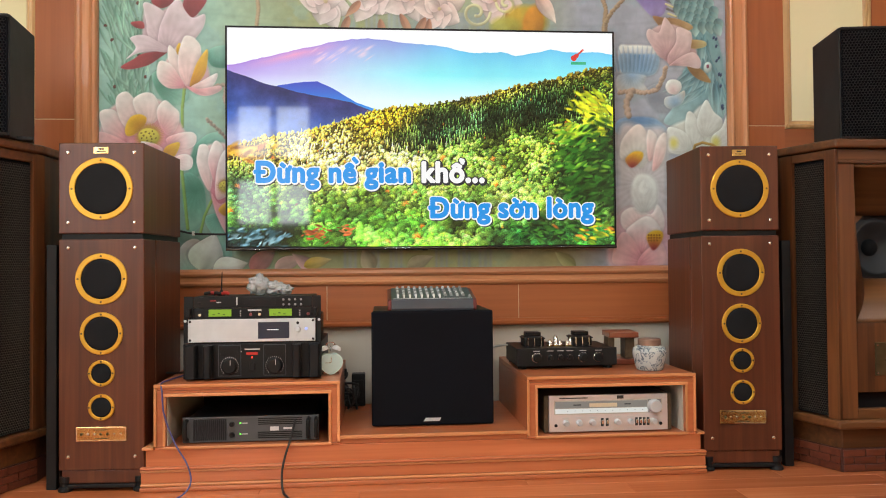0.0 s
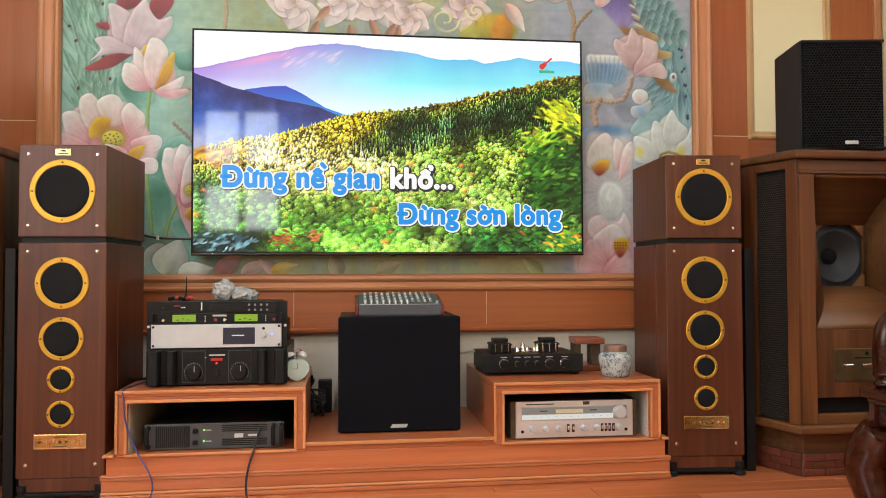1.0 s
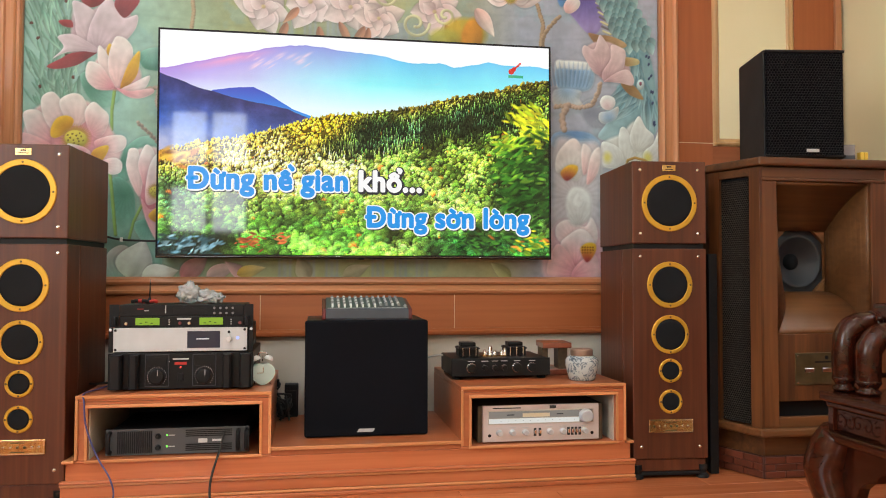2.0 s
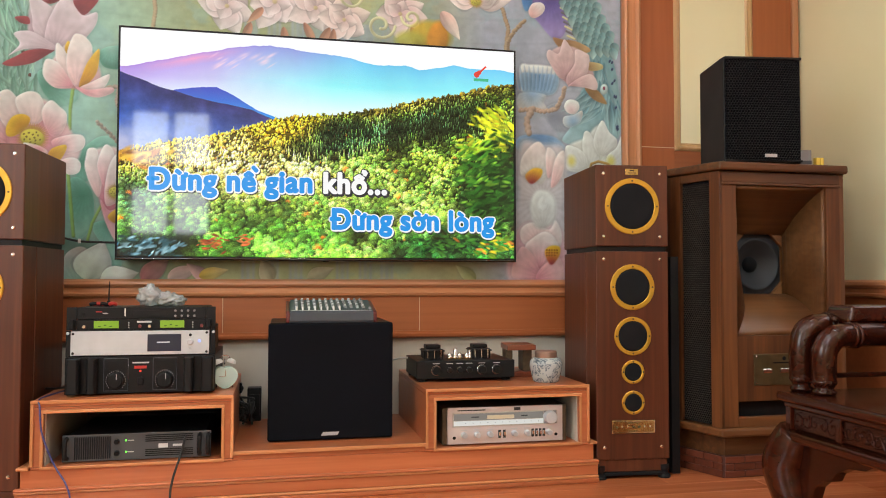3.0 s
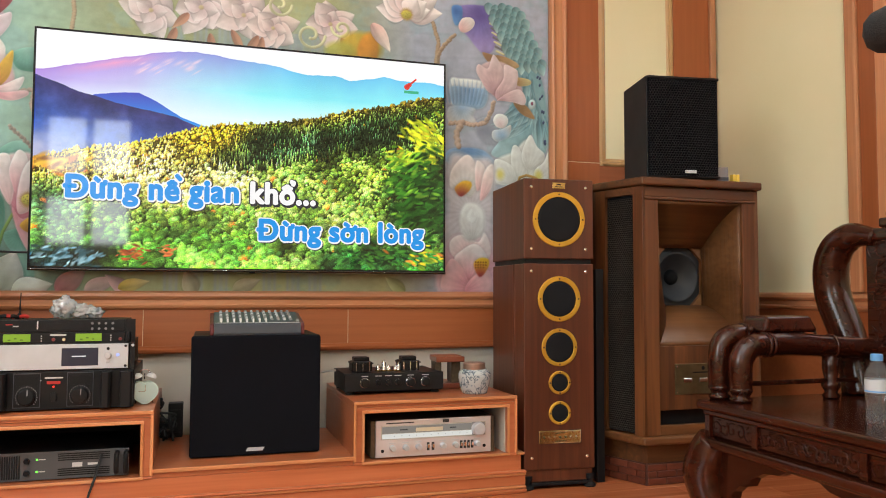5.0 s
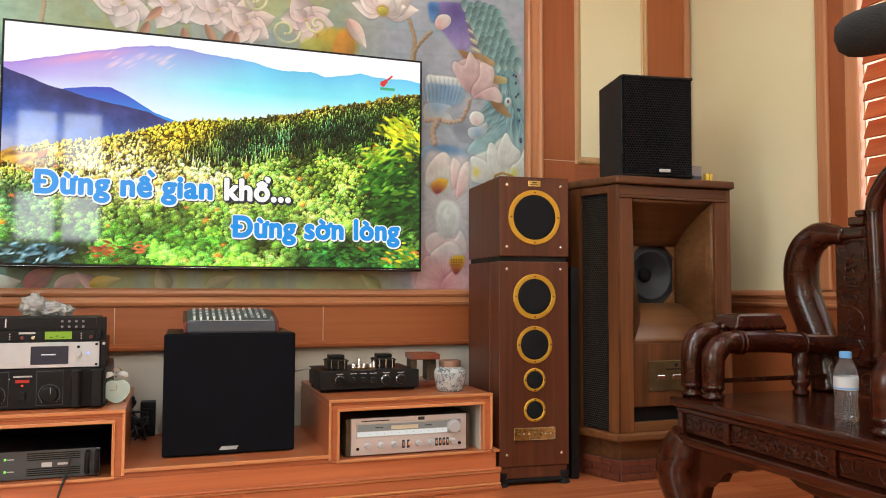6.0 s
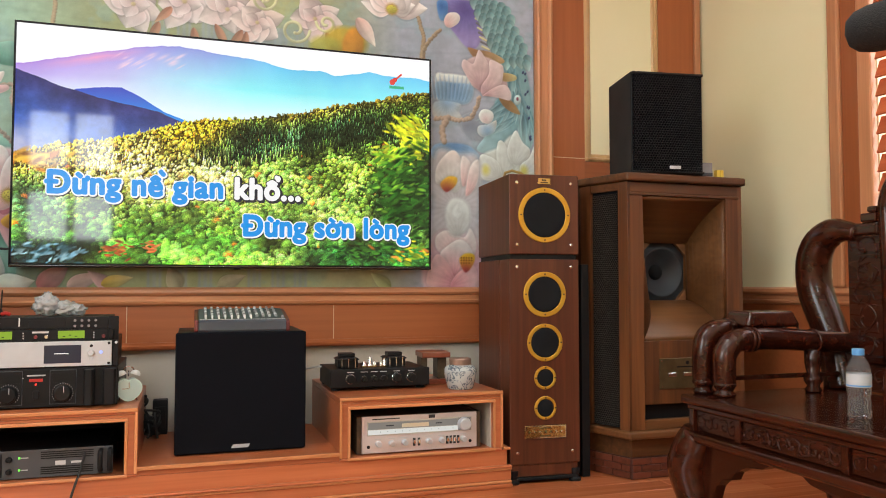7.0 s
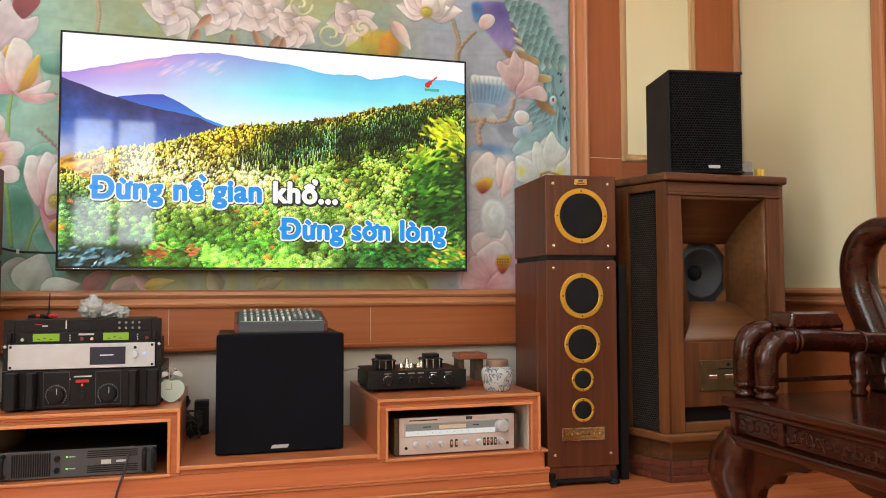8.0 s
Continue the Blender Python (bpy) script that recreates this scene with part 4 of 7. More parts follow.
    # low blossoms under the screen
    for u, v, a, ln, wd, tp, bs in ((345, 476, 15, 70, 60, WHITE_, rgb(196, 206, 190)), (366, 478, 70, 60, 40, WHITE_, rgb(210, 214, 200)), (430, 478, 40, 60, 34, PINK, rgb(206, 120, 130)), (470, 474, 62, 56, 26, rgb(236, 200, 196), PINK),
                                    (540, 476, -60, 50, 24, PINK, ROSE), (520, 470, 70, 50, 22, rgb(232, 214, 160), YELLOW), (1000, 474, -60, 46, 24, rgb(206, 206, 160), rgb(176, 176, 120)), (700, 474, 60, 50, 26, rgb(206, 196, 170), rgb(186, 176, 140)), (640, 478, -30, 44, 30, rgb(200, 190, 160), rgb(180, 170, 140))):
        cv.petal(u, v, a, ln, wd, tp, bs, .1)
    # crown of blossoms, leaves and a cream scroll above the screen
    for u, v, s, tp, bs in ((560, -6, 1.0, rgb(236, 220, 218), rgb(220, 190, 190)), (640, -20, 1.1, rgb(238, 222, 220), rgb(222, 190, 192)), (710, -14, 1.0, rgb(240, 222, 218), rgb(224, 190, 188)), (760, 4, .9, rgb(238, 218, 212), rgb(220, 184, 180)), (860, -14, 1.0, rgb(240, 222, 218), rgb(224, 184, 184))):
        for a in range(0, 360, 52):
            cv.petal(u + rng.uniform(-4, 4), v + rng.uniform(-4, 4), a + rng.uniform(-14, 14), rng.uniform(38, 54) * s, rng.uniform(36, 50) * s, tp * rng.uniform(.95, 1.02), bs, rng.uniform(-.2, .2), .25, .2, True, .92)
        for a in range(20, 360, 90):
            cv.petal(u, v, a + rng.uniform(-14, 14), 26 * s, 26 * s, tp, bs * .97, rng.uniform(-.2, .2), .25, .2, True, .9)
        cv.blob(u, v, 5 * s, 5 * s, rgb(214, 190, 140), 0, .8, .2, .5)
    for u, v, a, ln in ((600, 20, 196, 46), (655, 24, 170, 54), (690, 14, 150, 60), (742, 22, 186, 66), (735, 20, 205, 50), (880, 8, 158, 60), (900, 0, 172, 52), (620, -8, 215, 40)):
        cv.petal(u, v, a, ln, 15, rgb(206, 160, 130), rgb(190, 130, 106), .12)
    for u, v, r0, sgn in ((825, 10, 26, 1), (880, -8, 18, -1), (770, -40, 22, 1)):
        cv.stroke([(u + sgn * r0 * (1 - k / 34) * math.cos(k * .3), v + r0 * (1 - k / 34) * math.sin(k * .3)) for k in range(28)], 3.3, rgb(226, 218, 176))
    cv.blob(915, 24, 46, 34, rgb(206, 172, 62), 0, .95, .2, .3)
    cv.blob(928, 30, 22, 42, rgb(222, 150, 52), 10, .95, .2, .25)
    cv.blob(878, 34, 34, 22, rgb(196, 186, 84), 0, .8, .2, .4)
    cv.petal(935, -24, 140, 62, 28, rgb(240, 226, 216), rgb(232, 184, 176), .1)
    cv.stroke([(440, -30), (444, 10), (440, 42)], 3.5, rgb(186, 160, 130), .3, 1)
    cv.stroke([(1050, -40), (1062, 0), (1056, 45)], 4, rgb(176, 148, 120), .35, 1.2)
    for u in range(610, 860, 13):
        cv.blob(u, 44, 4, 2.6, rgb(222, 222, 214))
    # stone urn on its pedestal
    cv.shape([(1085, 68), (1103, 65), (1130, 65), (1161, 69), (1160, 84), (1148, 119), (1094, 120), (1085, 106)], rgb(158, 188, 216), rgb(242, 240, 236), (1121, 119), 4)
    cv.shape([(1085, 84), (1121, 82), (1158, 85), (1148, 119), (1094, 120)], rgb(112, 150, 196), rgb(158, 188, 216), (1121, 89), 4)
    cv.shape([(1084, 121), (1132, 121), (1130, 137), (1137, 153), (1084, 153)], rgb(158, 188, 216), rgb(214, 210, 206), (1107, 119), 4)
    cv.shape([(1084, 203), (1148, 201), (1170, 231), (1084, 232)], rgb(112, 150, 196), rgb(158, 188, 216), (1121, 201), 4)
    for k in range(11):
        cv.petal(1078 + k * 6.5, 116, (k - 5) * 3, 52, 7, rgb(196, 212, 228), rgb(126, 166, 206), 0, .3, .2, False, .6)
    # bird: violet breast, buff shoulder bars, scaled back and long wavy tail
    cv.shape([(1133, 149), (1174, 133), (1203, 158), (1192, 186), (1151, 189)], rgb(150, 156, 172), rgb(176, 180, 192), (1151, 165), 2.5)
    cv.shape([(1099, -75), (1170, -79), (1178, -38), (1177, -14), (1166, 9), (1146, 10), (1122, -15), (1107, -34)], rgb(112, 96, 170), rgb(166, 150, 206), (1144, -64), 2.5)
    cv.shape([(1088, -74), (1107, -75), (1107, -48), (1097, -37), (1090, -47)], rgb(70, 120, 190), rgb(110, 160, 214), (1097, -65), 2.5)
    cv.shape([(1177, -79), (1218, -75), (1237, -31), (1259, 19), (1274, 69), (1282, 127), (1282, 188), (1263, 204), (1248, 156), (1237, 109), (1226, 58), (1200, 12), (1185, -18)], rgb(128, 168, 178), rgb(168, 200, 204), (1226, 24), 2.5)
    cv.shape([(1237, 99), (1252, 156), (1229, 184), (1200, 213), (1166, 208), (1188, 173), (1200, 131), (1207, 107)], rgb(120, 162, 174), rgb(172, 202, 208), (1226, 116), 2.5)
    for k in range(9):
        cv.stroke([(1162 + k * 2.2, -58 + k * 9), (1185 + k * 1.2, -45 + k * 8)], 2.6, rgb(214, 204, 160) if k % 2 else rgb(120, 112, 120), .3)
    for k in range(46):
        f = rng.random()
        g = rng.uniform(.9, 1.1)
        cv.petal(1237 + (1276 - 1237) * f + rng.uniform(-26, 12) * (1 - .4 * f), 40 + (189 - 40 - 50) * f, 176 + rng.uniform(-16, 10), rng.uniform(44, 74), rng.uniform(5, 9), rgb(184, 212, 214) * g, rgb(104, 150, 166) * g, rng.uniform(-.2, .2), .4, 1, False, .8)
    for k in range(38):
        f = rng.random()
        g = rng.uniform(.9, 1.12)
        cv.petal(1233 + rng.uniform(-24, 14), 116 + rng.uniform(-14, 50) * f, 196 + 44 * f + rng.uniform(-10, 10), rng.uniform(44, 70), rng.uniform(5, 9), rgb(192, 218, 222) * g, rgb(116, 160, 176) * g, .22, .4, 1, False, .75)
    for row in range(13):
        f = row / 12
        for k in range(5):
            u, v = 1188 + (1240 - 1188) * f + (k - 2 + .5 * (row % 2)) * 13, -80 + (30 - -80) * f + 3 * math.sin(k * 2.1 + row)
            g = rng.uniform(.92, 1.08)
            cv.petal(u, v - 10, 172 - (k - 2) * 6, 25, 19, rgb(190, 216, 212) * g, rgb(112, 154, 162) * g, 0, .5, .1, False, .92)
    for k in range(12):
        f = rng.random()
        cv.blob(1264 + 15 * f + rng.uniform(-3, 3), 46 + 143 * f, 2.2, 3.6, rgb(70, 84, 120), 20)
    cv.blob(1250, 105, 8, 11, rgb(206, 222, 222), 10)
    cv.blob(1250, 103, 3, 4, rgb(150, 90, 110), 10)
    cv.shape([(1148, 11), (1170, 13), (1192, 14), (1218, 24), (1222, 33), (1200, 39), (1170, 37)], rgb(166, 126, 92), rgb(196, 160, 120), (1159, 17))
    cv.shape([(1101, -39), (1109, -53), (1125, -56), (1133, -48), (1129, -36), (1116, -26), (1105, -27)], rgb(236, 184, 180), rgb(246, 232, 228), (1103, -27))
    # magnolia, bud and twig
    cv.shape([(1141, 41), (1175, 24), (1215, 41), (1229, 89), (1193, 102), (1170, 93), (1150, 69)], rgb(196, 150, 156), rgb(220, 188, 190), (1184, 97), 4)
    cv.stroke([(1085, 154), (1107, 150), (1130, 154), (1155, 148), (1168, 121), (1171, 105)], 4.6, rgb(200, 172, 152), .35, 1.4)
    cv.stroke([(1108, 151), (1097, 171), (1101, 202)], 6.5, rgb(196, 170, 152), .35, 1.6)
    cv.stroke([(1060, 50), (1061, 24), (1071, 6), (1094, -20)], 4, rgb(186, 158, 130), .35, 1.2)
    cv.shape([(1212, 103), (1236, 107), (1252, 125), (1254, 134), (1233, 128), (1219, 117)], rgb(150, 116, 82), rgb(182, 146, 104), (1220, 115))
    cv.shape([(1219, 54), (1245, 56), (1246, 66), (1221, 70)], rgb(182, 146, 104), rgb(206, 190, 140), (1220, 63))
    cv.shape([(1136, 47), (1141, 34), (1159, 41), (1167, 19), (1173, 13), (1189, 37), (1191, 58), (1176, 85), (1161, 87), (1145, 65)], rgb(208, 168, 172), rgb(230, 204, 204), (1175, 84))
    cv.shape([(1175, 85), (1191, 58), (1193, 31), (1214, 36), (1221, 45), (1216, 76), (1198, 96), (1179, 102)], rgb(208, 168, 172), rgb(230, 204, 204), (1182, 102))
    cv.shape([(1178, 102), (1202, 84), (1224, 77), (1236, 91), (1234, 107), (1213, 104), (1188, 102)], rgb(208, 168, 172), rgb(230, 204, 204), (1184, 102))
    cv.shape([(1170, 143), (1175, 131), (1186, 128), (1198, 133), (1200, 145), (1191, 156), (1177, 154)], rgb(230, 204, 204), rgb(242, 240, 236), (1185, 149))
    cv.shape([(1170, 162), (1188, 158), (1206, 149), (1202, 171), (1179, 183), (1168, 175)], rgb(158, 188, 216), rgb(214, 210, 206), (1188, 171))
    # white lotus
    cv.shape([(1175, 221), (1211, 201), (1242, 175), (1278, 210), (1292, 218), (1292, 264), (1175, 265)], rgb(222, 220, 210), rgb(234, 232, 228), (1233, 257), 6)
    cv.shape([(1209, 192), (1220, 190), (1234, 218), (1239, 254), (1215, 254), (1206, 223)], rgb(214, 210, 206), rgb(242, 240, 236), (1220, 262))
    cv.shape([(1245, 166), (1260, 188), (1276, 205), (1257, 232), (1238, 233), (1228, 205)], rgb(214, 210, 206), rgb(242, 240, 236), (1242, 236))
    cv.shape([(1274, 218), (1286, 195), (1292, 257), (1260, 262), (1255, 236)], rgb(214, 210, 206), rgb(242, 240, 236), (1256, 257))
    cv.shape([(1174, 218), (1197, 222), (1212, 236), (1216, 263), (1179, 265), (1172, 244)], rgb(214, 210, 206), rgb(242, 240, 236), (1211, 262))
    for u, v in ((1184, 247), (1263, 245)):
        cv.blob(u, v, 12, 15, rgb(240, 222, 90), 0, .7, .1, .8)
    cv.stroke([(1220, 264), (1224, 251), (1238, 246), (1256, 250), (1269, 258)], 3, rgb(178, 140, 76), .35, 0)
    # pale and pink blossoms beside the screen
    cv.shape([(1085, 218), (1130, 218), (1170, 227), (1170, 322), (1166, 474), (1067, 474), (1080, 322)], rgb(214, 206, 210), rgb(228, 214, 216), (1125, 322), 14)
    cv.shape([(1080, 379), (1121, 366), (1166, 383), (1170, 474), (1062, 474)], rgb(232, 158, 172), rgb(236, 200, 206), (1121, 444), 10)
    cv.shape([(1107, 218), (1123, 213), (1135, 231), (1142, 262), (1125, 293), (1103, 280), (1085, 275), (1087, 244)], rgb(214, 210, 206), rgb(246, 230, 226), (1112, 288), 3)
    cv.shape([(1138, 222), (1153, 236), (1149, 270), (1137, 280), (1133, 244)], rgb(238, 192, 192), rgb(246, 230, 226), (1137, 283), 3)
    cv.shape([(1152, 244), (1169, 228), (1169, 262), (1158, 289), (1143, 297)], rgb(238, 192, 192), rgb(246, 230, 226), (1148, 296), 3)
    cv.shape([(1095, 275), (1110, 263), (1126, 265), (1124, 279), (1107, 293), (1096, 285)], rgb(166, 66, 72), rgb(240, 190, 66), (1107, 294), 3)
    cv.shape([(1085, 379), (1107, 366), (1139, 379), (1152, 361), (1164, 387), (1158, 413), (1121, 418), (1089, 405)], rgb(238, 192, 192), rgb(246, 230, 226), (1121, 409), 3)
    cv.shape([(1103, 335), (1114, 307), (1137, 305), (1152, 322), (1152, 357), (1134, 376), (1112, 372)], rgb(214, 210, 206), rgb(242, 240, 236), (1128, 379), 9)
    cv.shape([(1117, 329), (1128, 315), (1140, 328), (1132, 345), (1121, 343)], rgb(242, 240, 236), rgb(242, 240, 236), (1130, 329), 9)
    cv.shape([(1107, 396), (1130, 383), (1148, 392), (1158, 415), (1143, 436), (1121, 453), (1103, 449), (1093, 413)], rgb(230, 156, 164), rgb(246, 230, 226), (1121, 457), 3)
    cv.shape([(1085, 413), (1107, 426), (1125, 461), (1148, 474), (1080, 474), (1067, 457)], rgb(230, 156, 164), rgb(238, 192, 192), (1130, 470), 3)
    cv.shape([(1125, 450), (1158, 431), (1166, 474), (1116, 475)], rgb(230, 156, 164), rgb(238, 192, 192), (1112, 474), 3)
    cv.shape([(1131, 422), (1143, 410), (1160, 412), (1159, 429), (1143, 446)], rgb(166, 66, 72), rgb(240, 190, 66), (1143, 446), 3)
    for k in range(14):
        cv.blob(1135 + (k % 5) * 5, 418 + (k // 5) * 5, 2, 2, rgb(150, 100, 40), 0, .8)
    # more blossoms higher up
    for u, v, s in ((330, -120, 1.0), (480, -180, 1.2), (960, -150, 1.1), (1120, -170, 1.0), (720, -190, 1.3), (420, -60, .8), (1000, -50, .8)):
        lotus(cv, u, v, s, [(a, 80 + 10 * math.sin(a), 44, 0) for a in (-84, 84, -58, 58, -30, 30, 0)])
        seed_pod(cv, u, v + 2, 13 * s)
    grain = rng.normal(0, .006, (cv.h, cv.w, 1))
    soft = fractal(cv.h, cv.w, 10, rng, 2)
    c = cv.C * (.94 + .12 * soft)[..., None]
    c = (.5 + (c - .5) * 1.12) * .885 * np.array((.945, 1.0, 1.01))
    return np.clip(c + grain, 0, 1)


MTOP = .753 + (474 + 285) * .00244
mural = tagged(picture_mesh("mural", paint_mural(), ML, MR, MZ, MTOP, WY + .004, M_MURAL, None, ""), "printed wall mural of lotus and magnolia blossoms in jade and pink", "mural", kind="structure")
structure("mural_frame_top", box(ML - .09, MR + .09, WY - .032, WY + .011, MTOP, MTOP + .09, .006), M_MOULD, "tan moulding above the mural")
structure("upper_panel", box(ML - .09, MR + .09, WY - .012, WY + .011, MTOP + .091, ZC, .001), M_PANEL, "flat red-brown wall panel")


# ---- the picture on the screen ----
def paint_screen(w=800, h=450):
    r = np.random.default_rng(11)
    V, U = np.mgrid[0:h, 0:w]
    u, v = U / (w - 1), V / (h - 1)
    us = u[0]
    f1, f2 = fractal(h, w, 90, r, 6), fractal(h, w, 22, r, 4)
    wob, wob2 = fractal(3, w, 60, r, 5)[1] - .5, fractal(3, w, 12, r, 3)[1] - .5

    def ridge(xs, ys, amp):
        return np.interp(us, xs, ys) + wob * amp + wob2 * amp * .4

    def over(c, col, line, soft=.7):
        return mix(c, col, np.clip((v - line) * h * soft, 0, 1))

    def spot(cu, cv_, ru, rv):
        return np.clip(1.3 - np.hypot((u - cu) / ru, (v - cv_) / rv), 0, 1)

    c = np.ones((h, w, 3)) * rgb(252, 252, 255)
    # far range, violet turning to turquoise, melting into haze
    far = ridge([0, .024, .147, .257, .355, .40, .436, .49, .56, .617, .705, .741, .805, .836, .877, .971, 1], [.172, .162, .111, .062, .037, .042, .057, .062, .077, .100, .093, .109, .090, .075, .090, .091, .101], .012)
    d = np.clip((v - far) / .16, 0, 1)
    top = mix(rgb(178, 140, 222), rgb(150, 158, 226), np.clip((u - .18) / .2, 0, 1))
    top = mix(top, rgb(112, 200, 240), np.clip((u - .42) / .18, 0, 1))
    low = mix(rgb(214, 220, 252), rgb(150, 246, 246), np.clip((u - .22) / .3, 0, 1))
    m = mix(top, low, d ** .8) * (.95 + .10 * f1)[..., None]
    glowing = np.clip(1 - np.abs(v - far - .022) / .03, 0, 1) * np.clip(1 - np.abs(u - .17) / .13, 0, 1)
    m = mix(m, rgb(246, 170, 206), glowing * .8)
    for k in range(20):
        a, b = r.uniform(.22, .36), r.uniform(.085, .15)
        q = np.exp(-(((u - a) - (v - b) * -.75) / r.uniform(.003, .008)) ** 2 - ((v - b) / r.uniform(.008, .020)) ** 2)
        m = mix(m, rgb(252, 218, 232), q * .5 * np.clip((v - far) * 30, 0, 1))
    m = mix(m, rgb(240, 253, 255), np.clip((v - .21) / .12, 0, 1) * .85)
    c = over(c, m, far)
    hump = ridge([0, .09, .127, .17, .205, .227, .267, .322, .354, .42, 1], [.40, .30, .262, .250, .243, .240, .274, .334, .353, .39, .6], .006)
    c = over(c, mix(rgb(78, 92, 196), rgb(66, 150, 232), np.clip((v - .25) * 9, 0, 1)), hump)
    near = ridge([0, .045, .088, .131, .175, .24, .309, .367, .45, 1], [.193, .218, .251, .269, .293, .312, .336, .374, .43, .7], .008)
    nm = mix(rgb(64, 62, 112), rgb(56, 92, 178), np.clip((v - near) / .16, 0, 1)) * (.72 + .56 * f2)[..., None]
    nm = mix(nm, rgb(176, 178, 214), np.clip((v - .36) / .14, 0, 1) * np.clip(f1 * 1.8 - .25, 0, 1) * np.clip(1 - u / .4, 0, 1))
    c = over(c, nm, near)
    # wooded slope: broad tones first
    edge = np.interp(us, [0, .082, .189, .251, .309, .377, .438, .525, .596, .657, .726, .795, .867, .929, 1], [.551, .501, .474, .447, .412, .375, .356, .342, .321, .302, .263, .239, .212, .177, .155])
    below = v - edge
    n3 = fractal(h, w, 70, r, 3) - .5
    tone = np.ones((h, w, 3)) * rgb(124, 164, 64)
    tone = mix(tone, rgb(252, 206, 48), np.clip(1.6 - np.abs(below - .06) / .10 + n3 * 1.6, 0, 1) * np.clip((.56 - u) * 7, 0, 1))
    # cream trees, paled by a window reflection painted into their tone
    tone = mix(tone, rgb(250, 226, 132), np.clip(spot(.30, .62, .24, .13) + n3, 0, 1) * .95)
    tone = mix(tone, rgb(168, 138, 48), np.clip(1 - below / .07, 0, 1) * np.clip((u - .46) * 6, 0, 1) * .9)
    band = np.clip(1.5 - np.abs(v - .495 + (u - .45) * .36) / .075 + n3 * 1.5, 0, 1) * np.clip((u - .36) * 7, 0, 1) * np.clip((.97 - u) * 9, 0, 1)
    tone = mix(tone, rgb(58, 92, 54), band * .95)
    tone = mix(tone, rgb(158, 198, 66), np.clip(spot(.80, .57, .15, .10), 0, 1) * .9)
    tone = mix(tone, rgb(106, 176, 58), np.clip((v - .80) * 9, 0, 1) * np.clip((.62 - u) * 8, 0, 1))
    tone = mix(tone, rgb(48, 104, 44), np.clip((v - .86) * 12, 0, 1) * np.clip((u - .60) * 8, 0, 1))
    tone = mix(tone, rgb(24, 58, 24), np.clip(spot(.95, .70, .12, .24) + n3 * .5, 0, 1) * .95)
    tone = mix(tone, rgb(66, 104, 62), np.clip(spot(.02, .74, .10, .18), 0, 1) * .9)
    tone = mix(tone, rgb(28, 48, 46), np.clip((v - .89) * 16, 0, 1) * np.clip((.20 - u) * 12, 0, 1))
    tone = mix(tone, rgb(206, 150, 60), np.clip(spot(.03, .565, .08, .04), 0, 1))
    c = over(c, tone * .42, edge, .5)
    shade = fractal(h, w, 46, r, 4)
    shade = np.clip(.86 + (shade - shade.mean()) / shade.std() * .30, .28, 1.35) * (1 - .18 * band)
    # left woods lifted: golden trees plus reflected window glow put into the colour
    left_glow = np.clip((.56 - u) * 5, 0, 1) * np.clip((.80 - v) * 8, 0, 1)
    shade = shade * (1 - left_glow) + np.clip(shade + .36, .72, 1.32) * left_glow
    # trees, back to front
    n = 11500
    tu = r.random(n)
    eu = np.interp(tu, us, edge)
    tv_ = eu + (r.random(n) ** 1.2) * (1.05 - eu)
    for i in np.argsort(tv_):
        a, b, e = tu[i], tv_[i], eu[i]
        depth = (b - e) / (1.02 - e)
        size = (2.4 + 4.2 * depth) * r.choice((.6, .8, 1.0, 1.25, 1.7)) * r.uniform(.85, 1.15)
        x, y = a * w, b * h
        y0, y1, x0, x1 = max(int(y - size * 2.6), 0), min(int(y + size) + 1, h), max(int(x - size) - 1, 0), min(int(x + size) + 2, w)
        if y1 <= y0 or x1 <= x0:
            continue
        yi, xi = min(int(y), h - 1), min(int(x), w - 1)
        col = tone[yi, xi]
        if r.random() < .012 and depth > .1:
            col = rgb(232, 142, 52)
        col = col * r.uniform(.58, 1.30) * shade[yi, xi] * np.array((r.uniform(.88, 1.12), 1, r.uniform(.8, 1.2)))
        Y, X = np.mgrid[y0:y1, x0:x1]
        rag = r.random(X.shape)
        if band[yi, xi] > .25 or (depth < .3 and r.random() < .3):
            q = np.abs(X - x) / (size * .62 * np.clip((Y - (y - size * 2.4)) / (size * 3.0), .03, 1)) + .5 * (rag - .5)
        else:
            q = np.hypot((X - x) / size, (Y - y + size * .5) / (size * 1.15)) + .5 * (rag - .5)
        mk = np.clip((1.06 - q) * 2.6, 0, 1)
        lit = np.clip(1.5 - 1.25 * (Y - (y - size * 1.4)) / (2 * size) - .42 * (X - x) / size, .06, 1.6) * (.74 + .5 * rag)
        c[y0:y1, x0:x1] = mix(c[y0:y1, x0:x1], np.clip(col * lit[..., None], 0, 1), mk)

    def leaves(count, cu, cv_, su, sv, cols, ln, ang):
        for _ in range(count):
            x, y = (cu + su * r.normal()) * w, (cv_ + sv * r.normal()) * h
            L = ln * r.uniform(.6, 1.4)
            y0, y1, x0, x1 = max(int(y - L), 0), min(int(y + L) + 1, h), max(int(x - L), 0), min(int(x + L) + 1, w)
            if y1 <= y0 or x1 <= x0:
                continue
            t = radians(ang + r.uniform(-35, 35))
            Y, X = np.mgrid[y0:y1, x0:x1]
            p, q = (X - x) * math.cos(t) + (Y - y) * math.sin(t), (Y - y) * math.cos(t) - (X - x) * math.sin(t)
            col = rgb(*cols[r.integers(len(cols))]) * r.uniform(.75, 1.25)
            c[y0:y1, x0:x1] = mix(c[y0:y1, x0:x1], np.clip(col, 0, 1), np.clip(1.4 - np.hypot(p / L, q / (L * .36)), 0, 1) * .85)

